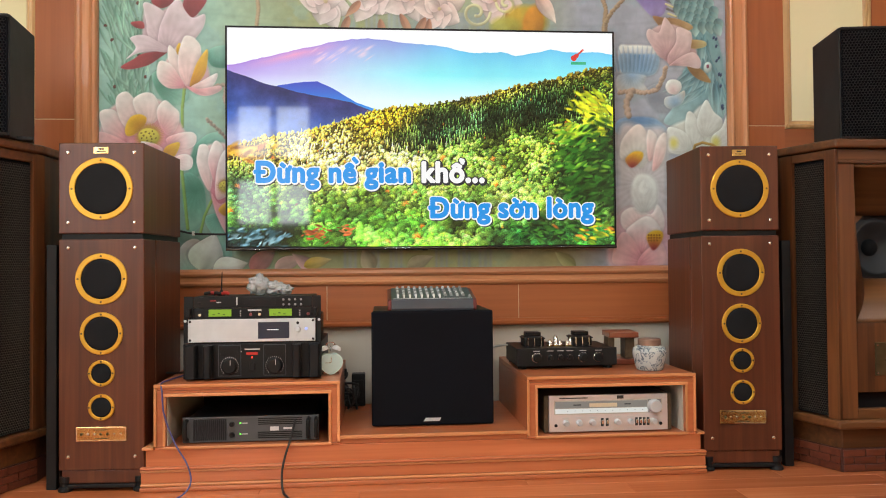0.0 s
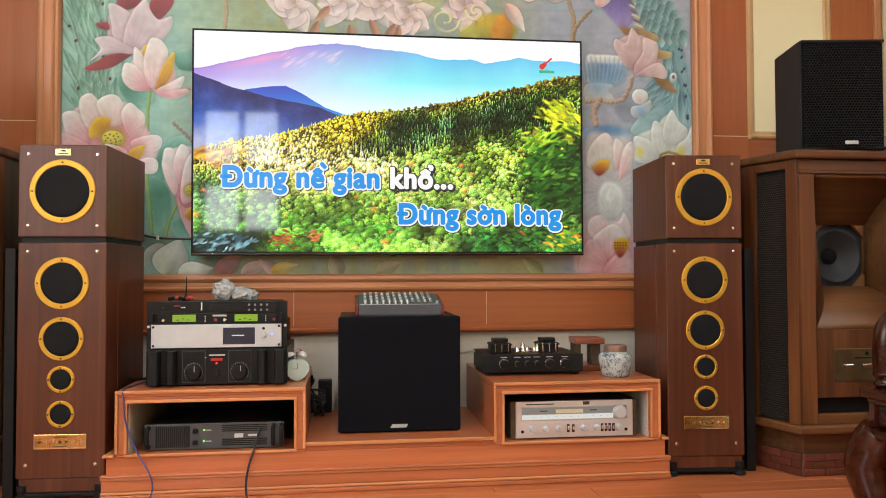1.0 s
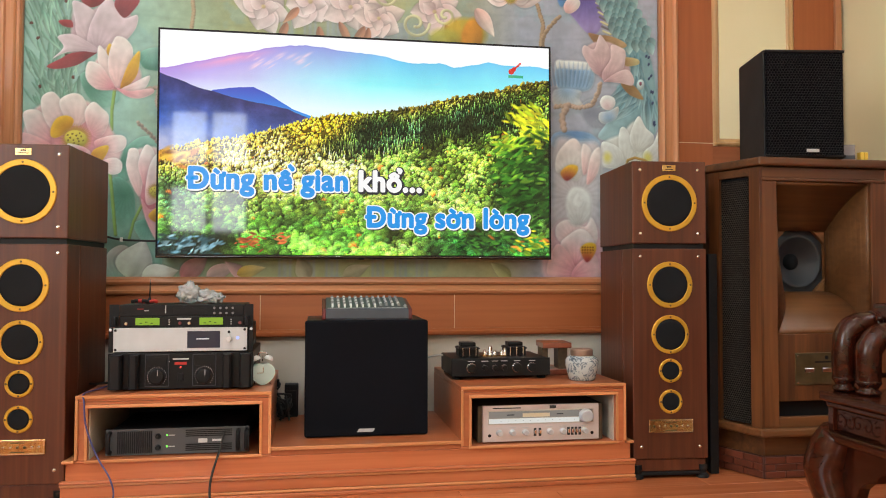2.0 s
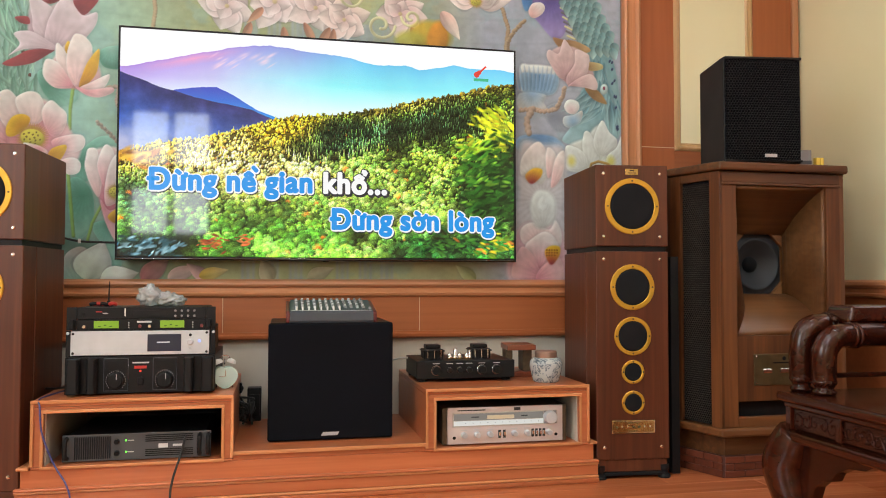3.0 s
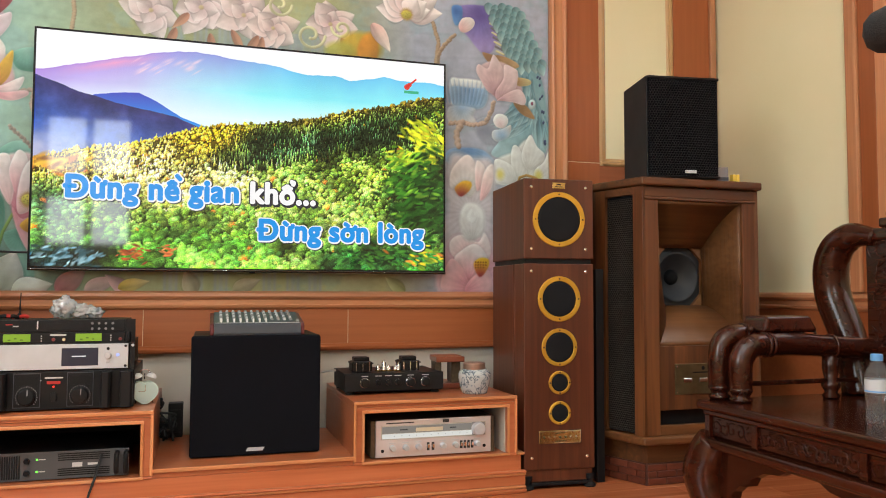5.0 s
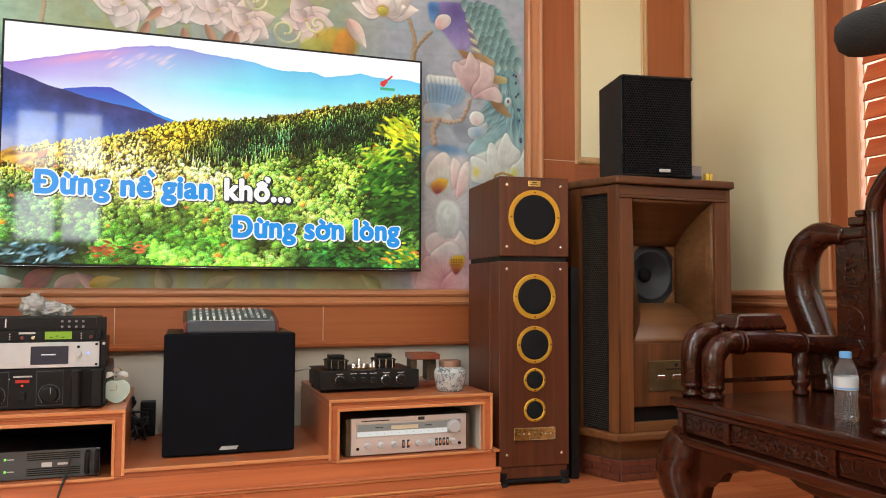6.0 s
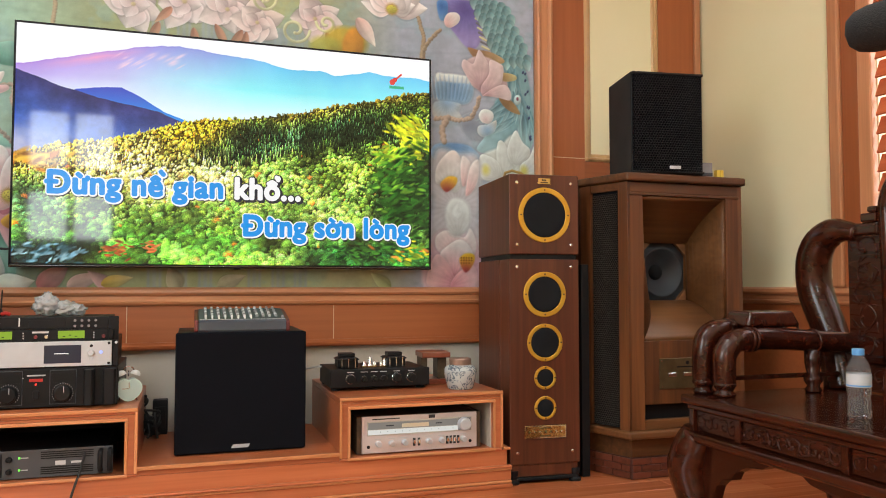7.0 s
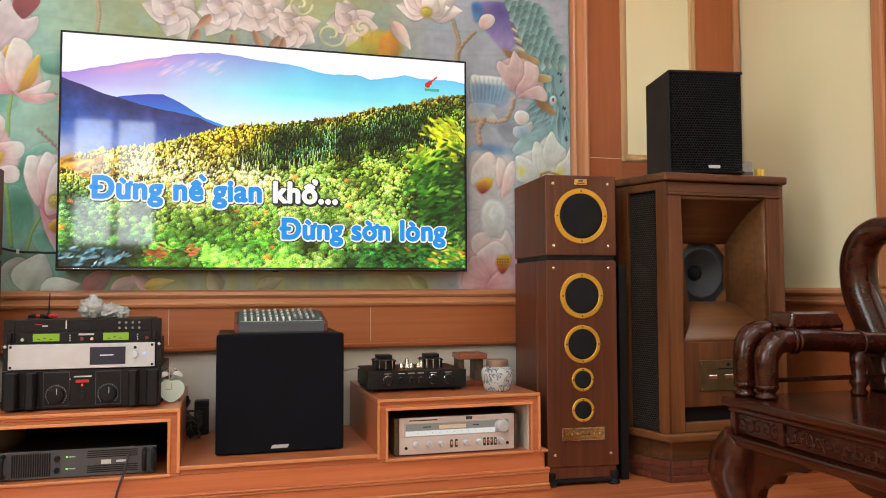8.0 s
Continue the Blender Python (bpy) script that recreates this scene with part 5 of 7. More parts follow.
    # near branches hanging in from the side, and low plants along the bottom
    leaves(150, .955, .37, .030, .055, [(238, 226, 50), (206, 214, 48), (170, 190, 40)], 9, 25)
    leaves(90, .90, .47, .030, .022, [(150, 196, 48), (96, 160, 36), (214, 214, 60)], 9, -15)
    leaves(330, .950, .66, .040, .095, [(24, 66, 22), (40, 96, 30), (14, 44, 18)], 11, -10)
    leaves(80, .90, .60, .035, .06, [(72, 140, 40), (40, 96, 30), (120, 176, 52)], 9, -20)
    leaves(90, .83, .93, .05, .03, [(18, 46, 24), (30, 70, 34), (60, 120, 40)], 8, 0)
    leaves(40, .945, .935, .03, .025, [(216, 190, 44), (226, 130, 50), (120, 160, 40)], 8, 10)
    leaves(70, .08, .95, .06, .025, [(112, 158, 176), (60, 104, 116), (30, 56, 60), (150, 190, 200)], 8, -30)
    leaves(30, .225, .935, .02, .018, [(196, 96, 50), (150, 70, 44)], 6, 0)
    leaves(16, .298, .922, .008, .012, [(240, 150, 84), (226, 110, 60)], 6, 0)
    leaves(30, .045, .56, .03, .014, [(214, 150, 50), (176, 110, 50), (236, 190, 70)], 12, -8)
    mist = np.exp(-((v - .475) / .045) ** 2) * np.clip(.36 - u, 0, 1) * 2.0 * np.clip(f1 * 2 - .6, 0, 1)
    c = mix(c, rgb(214, 216, 236), np.clip(mist, 0, .7))
    soft = sum(np.roll(np.roll(c, a, 0), b, 1) for a in (-2, 0, 2) for b in (-2, 0, 2)) / 9
    woods = np.clip((v - edge) * h * .3 + .3, 0, 1)[..., None]
    return np.clip(c * (1 + .02 * woods) + (c - soft) * (.25 + .75 * woods), 0, 1)


picture_mesh("screen", paint_screen(), -TW / 2 + .007, TW / 2 - .007, .0145, TH - .0072, .0026, M_SCREEN, tv, "lit screen with a wooded mountain view")


def text_outline(text):
    cu = bpy.data.curves.new("line", 'FONT')
    cu.body, cu.size, cu.fill_mode, cu.space_character = text, 1.0, 'FRONT', 1.07
    tmp = bpy.data.objects.new("line", cu)
    scene.collection.objects.link(tmp)
    bpy.context.view_layer.update()
    me = bpy.data.meshes.new_from_object(tmp.evaluated_get(bpy.context.evaluated_depsgraph_get()))
    bpy.data.objects.remove(tmp)
    co = np.empty(len(me.vertices) * 3)
    me.vertices.foreach_get("co", co)
    faces = [tuple(p.vertices) for p in me.polygons]
    bpy.data.meshes.remove(me)
    return co.reshape(-1, 3)[:, :2], faces


# letters whose marks are set by hand: plain letter, then strokes of x, y in letter widths and heights
GRAVE, HORN = ((.28, 1.36), (.58, 1.16)), (((.88, .92), (1.10, 1.00)), ((1.10, 1.00), (1.12, 1.16)))
HAT = (((.20, 1.12), (.50, 1.32)), ((.50, 1.32), (.80, 1.12)))
ACCENTS = {"Đ": ("D", (((-.12, .50), (.42, .50)),)), "ừ": ("u", (GRAVE,) + HORN), "ò": ("o", (GRAVE,)), "ờ": ("o", (GRAVE,) + HORN),
           "ề": ("e", HAT + (((.86, 1.76), (1.16, 1.48)),)), "ổ": ("o", HAT + (((.78, 1.66), (1.0, 1.60)), ((1.0, 1.60), (.92, 1.42))))}


def words(text, x0, x1, z, y, bold, rim, sung):
    """A line of song words on the screen from x0 to x1; the first letters, already sung, are blue with a white edge."""
    plain = "".join(ACCENTS.get(c, (c,))[0] for c in text)
    co, faces = text_outline(plain)
    co = [tuple(p) for p in co]
    for i, c in enumerate(text):
        if c not in ACCENTS:
            continue
        b, _ = text_outline(plain[:i + 1])
        l, _ = text_outline(plain[i])
        right, wd, ht = b[:, 0].max(), np.ptp(l[:, 0]), l[:, 1].max()
        for (ax_, ay), (bx_, by) in ACCENTS[c][1]:
            p, q = Vector((right - wd + ax_ * wd, ay * ht)), Vector((right - wd + bx_ * wd, by * ht))
            n = (q - p).orthogonal().normalized() * .030
            k = len(co)
            co += [tuple(p + n), tuple(p - n), tuple(q - n), tuple(q + n)]
            faces.append((k, k + 1, k + 2, k + 3))
    co = np.array(co)
    lo, hi = co[:, 0].min(), co[:, 0].max()
    k = (x1 - x0) / (hi - lo)
    pts = np.stack([x0 + (co[:, 0] - lo) * k, np.zeros(len(co)), z + co[:, 1] * k * 1.06], -1)
    mid = [np.mean([co[q, 0] for q in f]) for f in faces]
    begin = 0
    for w_ in plain.split(" "):
        end = begin + len(w_)
        last = text_outline(plain[:end])[0][:, 0].max() + .05
        first_ = text_outline(plain[:begin])[0][:, 0].max() + .05 if begin else lo - 1
        own = [f for f, q in zip(faces, mid) if first_ <= q < last]
        used = sorted({q for f in own for q in f})
        at_ = {q: i for i, q in enumerate(used)}
        fill, edge = (M_WORDB, M_WORDW) if begin < sung else (M_WORDW, M_WORDK)
        front = None
        # fill, outline, then the lettering's own drop shadow drawn as a dark offset layer
        for nm, rad, m, dy, sh in (("lyric_word", bold, fill, 0.0, 0.0), ("word_outline", rim, edge, .0008, .0012), ("word_edge", rim, M_WORDK, .0012, .0050)):
            vs, fs = [], []
            for i in range(17):
                a = 2 * math.pi * i / 16
                d = Vector((rad * math.cos(a) + sh, y + dy - .00002 * i, rad * math.sin(a) - sh)) if i < 16 else Vector((0, y + dy, 0))
                b = len(vs)
                vs += [(pts[q][0] + d.x, d.y, pts[q][2] + d.z) for q in used]
                fs += [tuple(b + at_[q] for q in f) for f in own]
            out = bpy.data.meshes.new(nm)
            out.from_pydata(vs, [], fs)
            out.materials.append(m)
            ob = new(nm, out)
            ob.parent = front or tv
            front = front or ob
        begin = end + 1


M_WORDW = glow("white_words", (1, 1, 1), 1.0)
M_WORDK = glow("dark_word_edge", (.03, .03, .05), 0.5)
M_WORDB = glow("blue_words", (.0, .31, .86), 1.0)
uvx = lambda q: -TW / 2 + TW * q
words("Đừng nề gian khổ...", uvx(.072), uvx(.652), TH * (1 - .695), .0002, .0054, .0110, 12)
words("Đừng sờn lòng", uvx(.512), uvx(.938), TH * (1 - .855), .0002, .0054, .0110, 13)
M_LOGO = glow("red_mark", (.75, .03, .02), 1.0)
M_LOGOG = glow("green_mark", (.05, .6, .3), .8)
bm = lathe([(0, 0), (.013, 0), (.013, .0002), (0, .0002)], front_at(uvx(.893), .0012, TH * .875), 16)
add_lathe(bm, [(0, 0), (.010, 0), (.010, .0002), (0, .0002)], front_at(uvx(.900), .0012, TH * .886), 16)
bm2 = bmesh.new()
add_box(bm2, -.004, .004, .0008, .0012, 0, .042)
bmesh.ops.rotate(bm2, verts=bm2.verts, cent=(0, 0, 0), matrix=Matrix.Rotation(radians(48), 3, 'Y'))
bmesh.ops.translate(bm2, verts=bm2.verts, vec=(uvx(.900), 0, TH * .886))
part("channel_mark", bm, M_LOGO, tv, "red instrument-shaped mark")
part("channel_mark_neck", bm2, M_LOGO, tv)
part("channel_bar", box(uvx(.885), uvx(.925), .0008, .0012, TH * .845, TH * .858), M_LOGOG, tv)


# ---- small helpers for equipment ----
def knob(name, x, y, z, r, d, m, parent, label="", seg=20):
    return part(name, lathe([(r * 1.08, 0), (r * 1.08, d * .15), (r, d * .25), (r * .94, d * .92), (r * .8, d), (0, d)], front_at(x, y, z), seg), m, parent, label)


def slab(name, x0, x1, y0, y1, z0, z1, m, parent, bev=.001, label=""):
    return part(name, box(x0, x1, y0, y1, z0, z1, bev), m, parent, label)


M_LCD = glow("green_display", (.44, .76, .03), .55)
M_BLUELCD = glow("dim_blue_display", (.02, .03, .08), .35)
M_OLIVE = mat("dark_display_mark", (.05, .09, .01), .6)
M_LEDR = glow("red_led", (1, .04, .02), 2.0)
M_LEDG = glow("green_led", (.2, 1, .1), 1.5)
M_LEDB = glow("blue_led", (.35, .45, 1), 1.5)
M_GLOWW = glow("white_glint", (1, 1, 1), 1.0)
M_DIALUP = glow("softly_lit_dial_glass", (.62, .58, .52), .35)
M_PALEGOLD = mat("pale_gilt_print", (.70, .62, .44), .5)
M_DIAL = glow("backlit_dial", (.90, .92, .88), .80)
M_CHEEKR = mottled("dull_red_plastic", (.16, .03, .03), (.22, .04, .04), 12, .4)
M_REDP = mottled("red_plastic", (.42, .02, .015), (.50, .03, .02), 12, .4)
M_GREYP = mottled("slate_grey_plastic", (.042, .052, .066), (.058, .070, .086), 10, .45)
M_GREYB = mottled("mid_grey_plastic", (.22, .22, .23), (.28, .28, .29), 10, .4)
M_PALEINK = mat("pale_ink", (.55, .55, .55), .6)
M_DARKINK = mat("dark_ink", (.03, .03, .03), .6)
M_CABLEB = mat("blue_cable_sheath", (.06, .06, .20), .45)
M_CABLEK = mat("black_cable_sheath", (.012, .012, .012), .5)
M_CABLEW = mat("white_cable_sheath", (.62, .62, .58), .5)
M_DARKWOOD = wood("dark_side_board", (.05, .035, .02), (.08, .055, .03), (.11, .075, .045), 'y', .5)
M_REDWOOD = wood("reddish_hardwood", (.13, .03, .018), (.19, .05, .028), (.25, .075, .04), 'x', .3, .3)

# black power amplifier, silver player and two receivers piled on the stand
PZ = .3612
amp = thing("power_amplifier", pose(-.6065, 2.742, PZ) @ Matrix.Diagonal((1, 1, 1.05, 1)), "heavy black power amplifier with two level dials", "amplifier")
slab("chassis", -.240, .240, .012, .40, .006, .121, M_BLACK, amp, .003)
slab("front_panel", -.2425, .2425, 0, .0115, .004, .123, M_BLACK, amp, .002)
for x0 in (-.232, -.168, .142, .200):
    w = .040 if abs(x0) > .18 else .030
    part("front_handle", prism([(x0, 0), (x0, -.030), (x0 + .006, -.038), (x0 + w - .006, -.038), (x0 + w, -.030), (x0 + w, 0)], .008, .119, .002), M_BLACKP, amp)
for cx in (-.080, .078):
    p = slab("meter_panel", cx - .038, cx + .038, -.004, -.0005, .014, .116, M_BLACKP, amp, .001)
    for e0, e1, h0, h1 in ((-.0395, .0395, .1162, .1178), (-.0395, .0395, .0122, .0138), (-.0395, -.0381, .0138, .1162), (.0381, .0395, .0138, .1162)):
        slab("meter_border", cx + e0, cx + e1, -.0030, -.0005, h0, h1, M_GREYP, p, 0)
    slab("meter_window", cx - .032, cx + .032, -.0055, -.0045, .080, .108, M_BLACK, p, .0005)
    knob("level_dial", cx, -.0045, .046, .026, .016, M_BLACK, p, "black level dial")
    for k in range(21):
        a = radians(-135 + 13.5 * k)
        part("dial_tick", box(cx + .031 * math.sin(a) - .0007, cx + .031 * math.sin(a) + .0007, -.0052, -.0041, .046 + .031 * math.cos(a) - .0014, .046 + .031 * math.cos(a) + .0014), M_PALEINK, p)
    part("dial_line", box(cx + .004, cx + .006, -.0212, -.0205, .050, .068), M_PALEINK, p)
slab("script_mark", -.028, .026, -.0012, -.0004, .100, .1045, M_PALEINK, amp, 0)
slab("red_readout", -.022, .018, -.0016, -.0004, .083, .092, M_REDP, amp, 0)
part("power_lamp", lathe([(.003, 0), (.003, .002), (0, .003)], front_at(-.002, -.0005, .075), 12), M_LEDR, amp, "lit red power lamp")
slab("power_switch", -.010, .008, -.007, -.0005, .030, .056, M_BLACKP, amp, .002)
# tiny glowing box put in as a bright glint on the meter window
part("meter_glint", box(-.040, -.0375, -.0062, -.0056, .094, .0965), M_GLOWW, amp)
for x in (-.21, .21):
    for y in (.05, .33):
        part("foot", lathe([(0, 0), (.016, 0), (.016, .0055), (0, .0055)], Matrix.Translation((x, y, 0)), 14), M_RUBBER, amp)

pl = thing("audio_player", pose(-.6065, 2.747, PZ + .1305), "silver-fronted rack player with a small dark display", "audio player")
slab("chassis", -.226, .226, .006, .34, .0, .088, M_BLACK, pl, .002)
slab("rack_ear", -.2425, -.227, 0, .004, .0, .088, M_BLACK, pl)
slab("rack_ear", .227, .2425, 0, .004, .0, .088, M_BLACK, pl)
slab("front_panel", -.2265, .2225, -.004, .0055, .003, .085, M_STEEL, pl, .0015, "brushed silver front panel")
d = slab("display", .019, .130, -.0052, -.0035, .014, .073, M_BLUELCD, pl, .001, "small dark display")
part("display_line", box(.050, .092, -.0056, -.0053, .044, .047), M_GLOWW, d)
knob("selector", .160, -.004, .046, .010, .012, M_STEEL, pl)
part("sensor", lathe([(.005, 0), (.005, .001), (0, .001)], front_at(.160, -.004, .069), 14), M_BLACK, pl)
part("standby_lamp", lathe([(.0055, 0), (.0055, .002), (.003, .003), (0, .003)], front_at(.190, -.004, .048), 14), M_LEDB, pl, "blue-lit standby button")
slab("menu_button", .155, .165, -.006, -.004, .022, .030, M_STEEL, pl, .001)
for x in (-.219, .214):
    for z in (.011, .077):
        part("panel_screw", lathe([(.0045, 0), (.0045, .001), (.002, .0015), (0, .0015)], front_at(x, -.004, z), 12), M_BLACK, pl)
for x in (-.236, .236):
    part("rack_bolt", lathe([(.005, 0), (.005, .003), (0, .004)], front_at(x, 0, .079), 10), M_STEEL, pl)

rx = thing("wireless_receiver", pose(-.6065, 2.752, PZ + .2190), "black wireless microphone receiver with two green displays", "receiver")
slab("chassis", -.2100, .2100, 0, .24, 0, .036, M_BLACK, rx, .002)
slab("rack_ear", -.2425, -.2105, 0, .004, -.0, .078, M_BLACK, rx)
slab("rack_ear", .2105, .2425, 0, .004, -.0, .078, M_BLACK, rx)
for x in (-.222, .222):
    part("ear_handle", box(x - .006, x + .006, -.022, 0, .006, .036, .003), M_BLACKP, rx)
for cx in (-.116, .098):
    q = slab("display", cx - .040, cx + .040, -.0018, .0003, .006, .031, M_LCD, rx, .001, "green-lit display")
    for k in range(3):
        slab("display_mark", cx - .026 + k * .018, cx - .018 + k * .018, -.0022, -.0019, .011 + .004 * (k % 2), .014 + .004 * (k % 2), M_OLIVE, q, 0)
for x, m in ((-.186, M_CHROME), (.024, M_CHROME)):
    knob("small_knob", x, 0, .012, .006, .008, m, rx, "", 12)
for x in (-.008, .196):
    knob("power_button", x, 0, .012, .0055, .005, M_CHEEKR, rx, "", 12)
slab("maker_bar", -.018, .030, -.0005, .0003, .024, .030, M_PALEINK, rx, 0)
for k in range(3):
    slab("legend_bar", -.046, -.042, -.0005, .0003, .006 + k * .008, .010 + k * .008, M_PALEINK, rx, 0)
    slab("legend_bar", .164, .168, -.0005, .0003, .006 + k * .008, .010 + k * .008, M_PALEINK, rx, 0)

eq = thing("mixer_receiver", pose(-.6065, 2.752, PZ + .2555), "slim black rack unit with eight round buttons", "receiver")
slab("chassis", -.2100, .2100, .0, .22, 0, .040, M_BLACK, eq, .002)
slab("window", -.030, .080, -.0012, .0003, .008, .030, M_BLACKP, eq, .001)
for k in range(4):
    for z in (.010, .028):
        knob("button", .108 + k * .021, 0, z, .0040, .004, M_GREYB, eq, "", 12)
part("red_stroke", prism([(-.150, -.001), (-.130, -.001), (-.130, 0), (-.150, 0)], .024, .027), M_REDP, eq)
slab("legend_bar", -.128, -.112, -.001, .0003, .018, .022, M_PALEINK, eq, 0)
knob("jack", -.190, 0, .016, .006, .003, M_BLACKP, eq, "", 12)
slab("white_lead", -.058, -.054, -.004, -.0005, .010, .038, M_WHITE, eq, .001)
PT = PZ + .2955 + .0005

# crumpled plastic bag, aerial and red leads on the pile
bag = thing("plastic_bag", pose(-.565, 2.86, PT), "crumpled clear-white plastic bag on the equipment pile", "plastic bag")
M_BAG = mottled("clear_plastic_film", (.82, .84, .85), (.90, .92, .92), 20, .22, 0, .4, 60)
M_BAG.node_tree.nodes["Principled BSDF"].inputs["Transmission Weight"].default_value = 0.6
M_BAG.node_tree.nodes["Principled BSDF"].inputs["Alpha"].default_value = 0.85
for nm, sc, mv, sd in (("fold", (.045, .05, .040), (-.035, 0, .036), 1), ("fold", (.052, .05, .028), (.020, .01, .026), 2), ("fold", (.030, .035, .022), (.060, 0, .020), 3), ("knot", (.016, .018, .022), (-.030, -.01, .062), 4)):
    bm = bmesh.new()
    bmesh.ops.create_icosphere(bm, subdivisions=4, radius=1)
    for v in bm.verts:
        p = v.co.normalized()
        k = 1 + .30 * noise.noise(p * 2.3 + Vector((sd * 9, 0, 0))) - .45 * abs(noise.noise(p * 4 + Vector((0, sd * 7, 0)))) + .03 * noise.noise(p * 12)
        v.co = Vector((p.x * sc[0] * k + mv[0], p.y * sc[1] * k + mv[1], max(p.z * sc[2] * k + mv[2], .0005)))
    part(nm, bm, M_BAG, bag, "", True)

aer = thing("aerial", pose(-.745, 2.86, PT), "thin black aerial with short red leads", "aerial")
part("base", lathe([(0, 0), (.014, 0), (.014, .008), (.007, .014), (.005, .02), (0, .02)], Matrix.Translation((.006, 0, 0)), 14), M_BLACKP, aer)
part("rod", tube([(.006, 0, .012), (.007, 0, .05), (.008, .002, .088)], [.0032, .0024, .0016], 8), M_BLACKP, aer)
for x0, x1, m in ((-.050, -.012, M_BLACKP), (-.038, -.006, M_REDP), (.014, .036, M_REDP), (-.020, .004, M_BLACKP)):
    part("lead", tube([(x0, -.02, .008), ((x0 + x1) / 2, -.026, .011), (x1, -.018, .007)], .0065, 10), m, aer)

# heart-shaped alarm clock
clk = thing("alarm_clock", pose(-.333, 2.815, PZ, 0, 0, 12), "white heart-shaped twin-bell alarm clock", "alarm clock")
M_MINT = mottled("pale_mint_enamel", (.52, .70, .64), (.58, .76, .70), 10, .3)
M_FACE = mottled("pale_clock_face", (.50, .66, .62), (.56, .71, .67), 5, .25)


def heart(s, y0, y1):
    bm = bmesh.new()
    pts = []
    for k in range(48):
        t = 2 * math.pi * k / 48
        pts.append((.25 * .0019 * s * 16 * math.sin(t) ** 3 + .75 * .033 * s * math.sin(t), .25 * .0021 * s * (13 * math.cos(t) - 4.2 * math.cos(2 * t) - 1.6 * math.cos(3 * t) - .7 * math.cos(4 * t)) + .75 * .031 * s * math.cos(t) - .002 - .006 * math.exp(-(min(t, 2 * math.pi - t) / .3) ** 2)))
    a = [bm.verts.new((x, y0, z + .046)) for x, z in pts]
    b = [bm.verts.new((x, y1, z + .046)) for x, z in pts]
    bm.faces.new(a), bm.faces.new(list(reversed(b)))
    for k in range(48):
        bm.faces.new((a[k], a[(k + 1) % 48], b[(k + 1) % 48], b[k]))
    bmesh.ops.recalc_face_normals(bm, faces=bm.faces)
    return bm


part("case", heart(1.36, 0, .04), M_MINT, clk)
part("face", heart(1.22, -.0015, .001), M_FACE, clk, "pale clock face")
for x in (-.022, .022):
    part("bell", lathe([(.017, 0), (.0165, .006), (.012, .013), (.004, .016), (0, .016)], Matrix.Translation((x, .02, .090)) @ Matrix.Rotation(radians(20 if x > 0 else -20), 4, 'Y'), 20), M_WHITE, clk, "white bell", True)
    part("leg", tube([(x, .02, .018), (x * 1.3, .02, 0.001)], .003, 8), M_CHROME, clk)
part("handle", tube([(-.020, .02, .102), (-.012, .02, .115), (0, .02, .119), (.012, .02, .115), (.020, .02, .102)], .0018, 8), M_CHROME, clk)
part("hammer", tube([(0, .02, .085), (0, .02, .105)], .002, 8), M_CHROME, clk)
part("hour_hand", box(-.0012, .0012, -.003, -.002, .046, .066), M_CHROME, clk)
part("minute_hand", box(-.022, 0, -.003, -.002, .044, .046), M_CHROME, clk)

# power amplifier inside the left opening of the stand
pa = thing("rack_amplifier", pose(-.606, 2.702, .1495), "charcoal rack power amplifier with vents and green lamps", "amplifier")
M_CHAR = mottled("charcoal_panel", (.060, .063, .068), (.074, .078, .083), 8, .45)
slab("chassis", -.218, .218, .006, .36, .002, .086, M_BLACK, pa, .002)
slab("front_panel", -.236, .236, 0, .0055, 0, .088, M_CHAR, pa, .0015)
for k in range(17):
    slab("vent_fin", -.198 + k * .0068, -.1945 + k * .0068, -.004, -.0003, .008, .080, M_BLACKP, pa, 0)
for k in range(4):
    slab("vent_slot", .024, .178, -.001, -.0003, .058 + k * .0065, .0615 + k * .0065, M_BLACK, pa, 0)
    slab("vent_slot", .024, .178, -.001, -.0003, .010 + k * .0065, .0135 + k * .0065, M_BLACK, pa, 0)
for z in (.024, .062):
    knob("level_knob", -.066, -.0005, z, .0085, .012, M_BLACK, pa)
    part("signal_lamp", box(-.040, -.034, -.0018, -.0004, z, z + .006), M_LEDG, pa)
    slab("legend_bar", -.032, -.012, -.001, -.0003, z + .001, z + .004, M_PALEINK, pa, 0)
slab("maker_bar", .066, .096, -.001, -.0003, .036, .050, M_PALEINK, pa, 0, "pale maker's mark")
slab("model_bar", .112, .148, -.001, -.0003, .040, .047, M_PALEINK, pa, 0)
for x in (-.222, .200, .228):
    part("handle", tube([(x, 0, .012), (x, -.024, .018), (x, -.028, .044), (x, -.024, .070), (x, 0, .076)], .008, 8), M_BLACKP, pa)

# silver stereo receiver in the other opening
rc = thing("stereo_receiver", pose(.6805, 2.712, .1495) @ Matrix.Diagonal((1.035, 1, .985, 1)), "silver vintage stereo receiver with a backlit tuning dial", "stereo receiver")
slab("case", -.214, .214, .010, .33, .004, .130, M_DARKWOOD, rc, .003, "dark wood-sided case")
slab("case_side", -.231, -.2145, .002, .34, .0, .135, M_DARKWOOD, rc, .002)
slab("case_side", .2145, .231, .002, .34, .0, .135, M_DARKWOOD, rc, .002)
fp = slab("front_panel", -.2140, .2140, -.006, .0095, .002, .136, M_SILVER, rc, .002, "champagne silver front panel")
w = slab("dial_window", -.196, .194, -.0075, -.0055, .066, .118, M_GREYWALL, rc, .001, "clear tuning dial window")
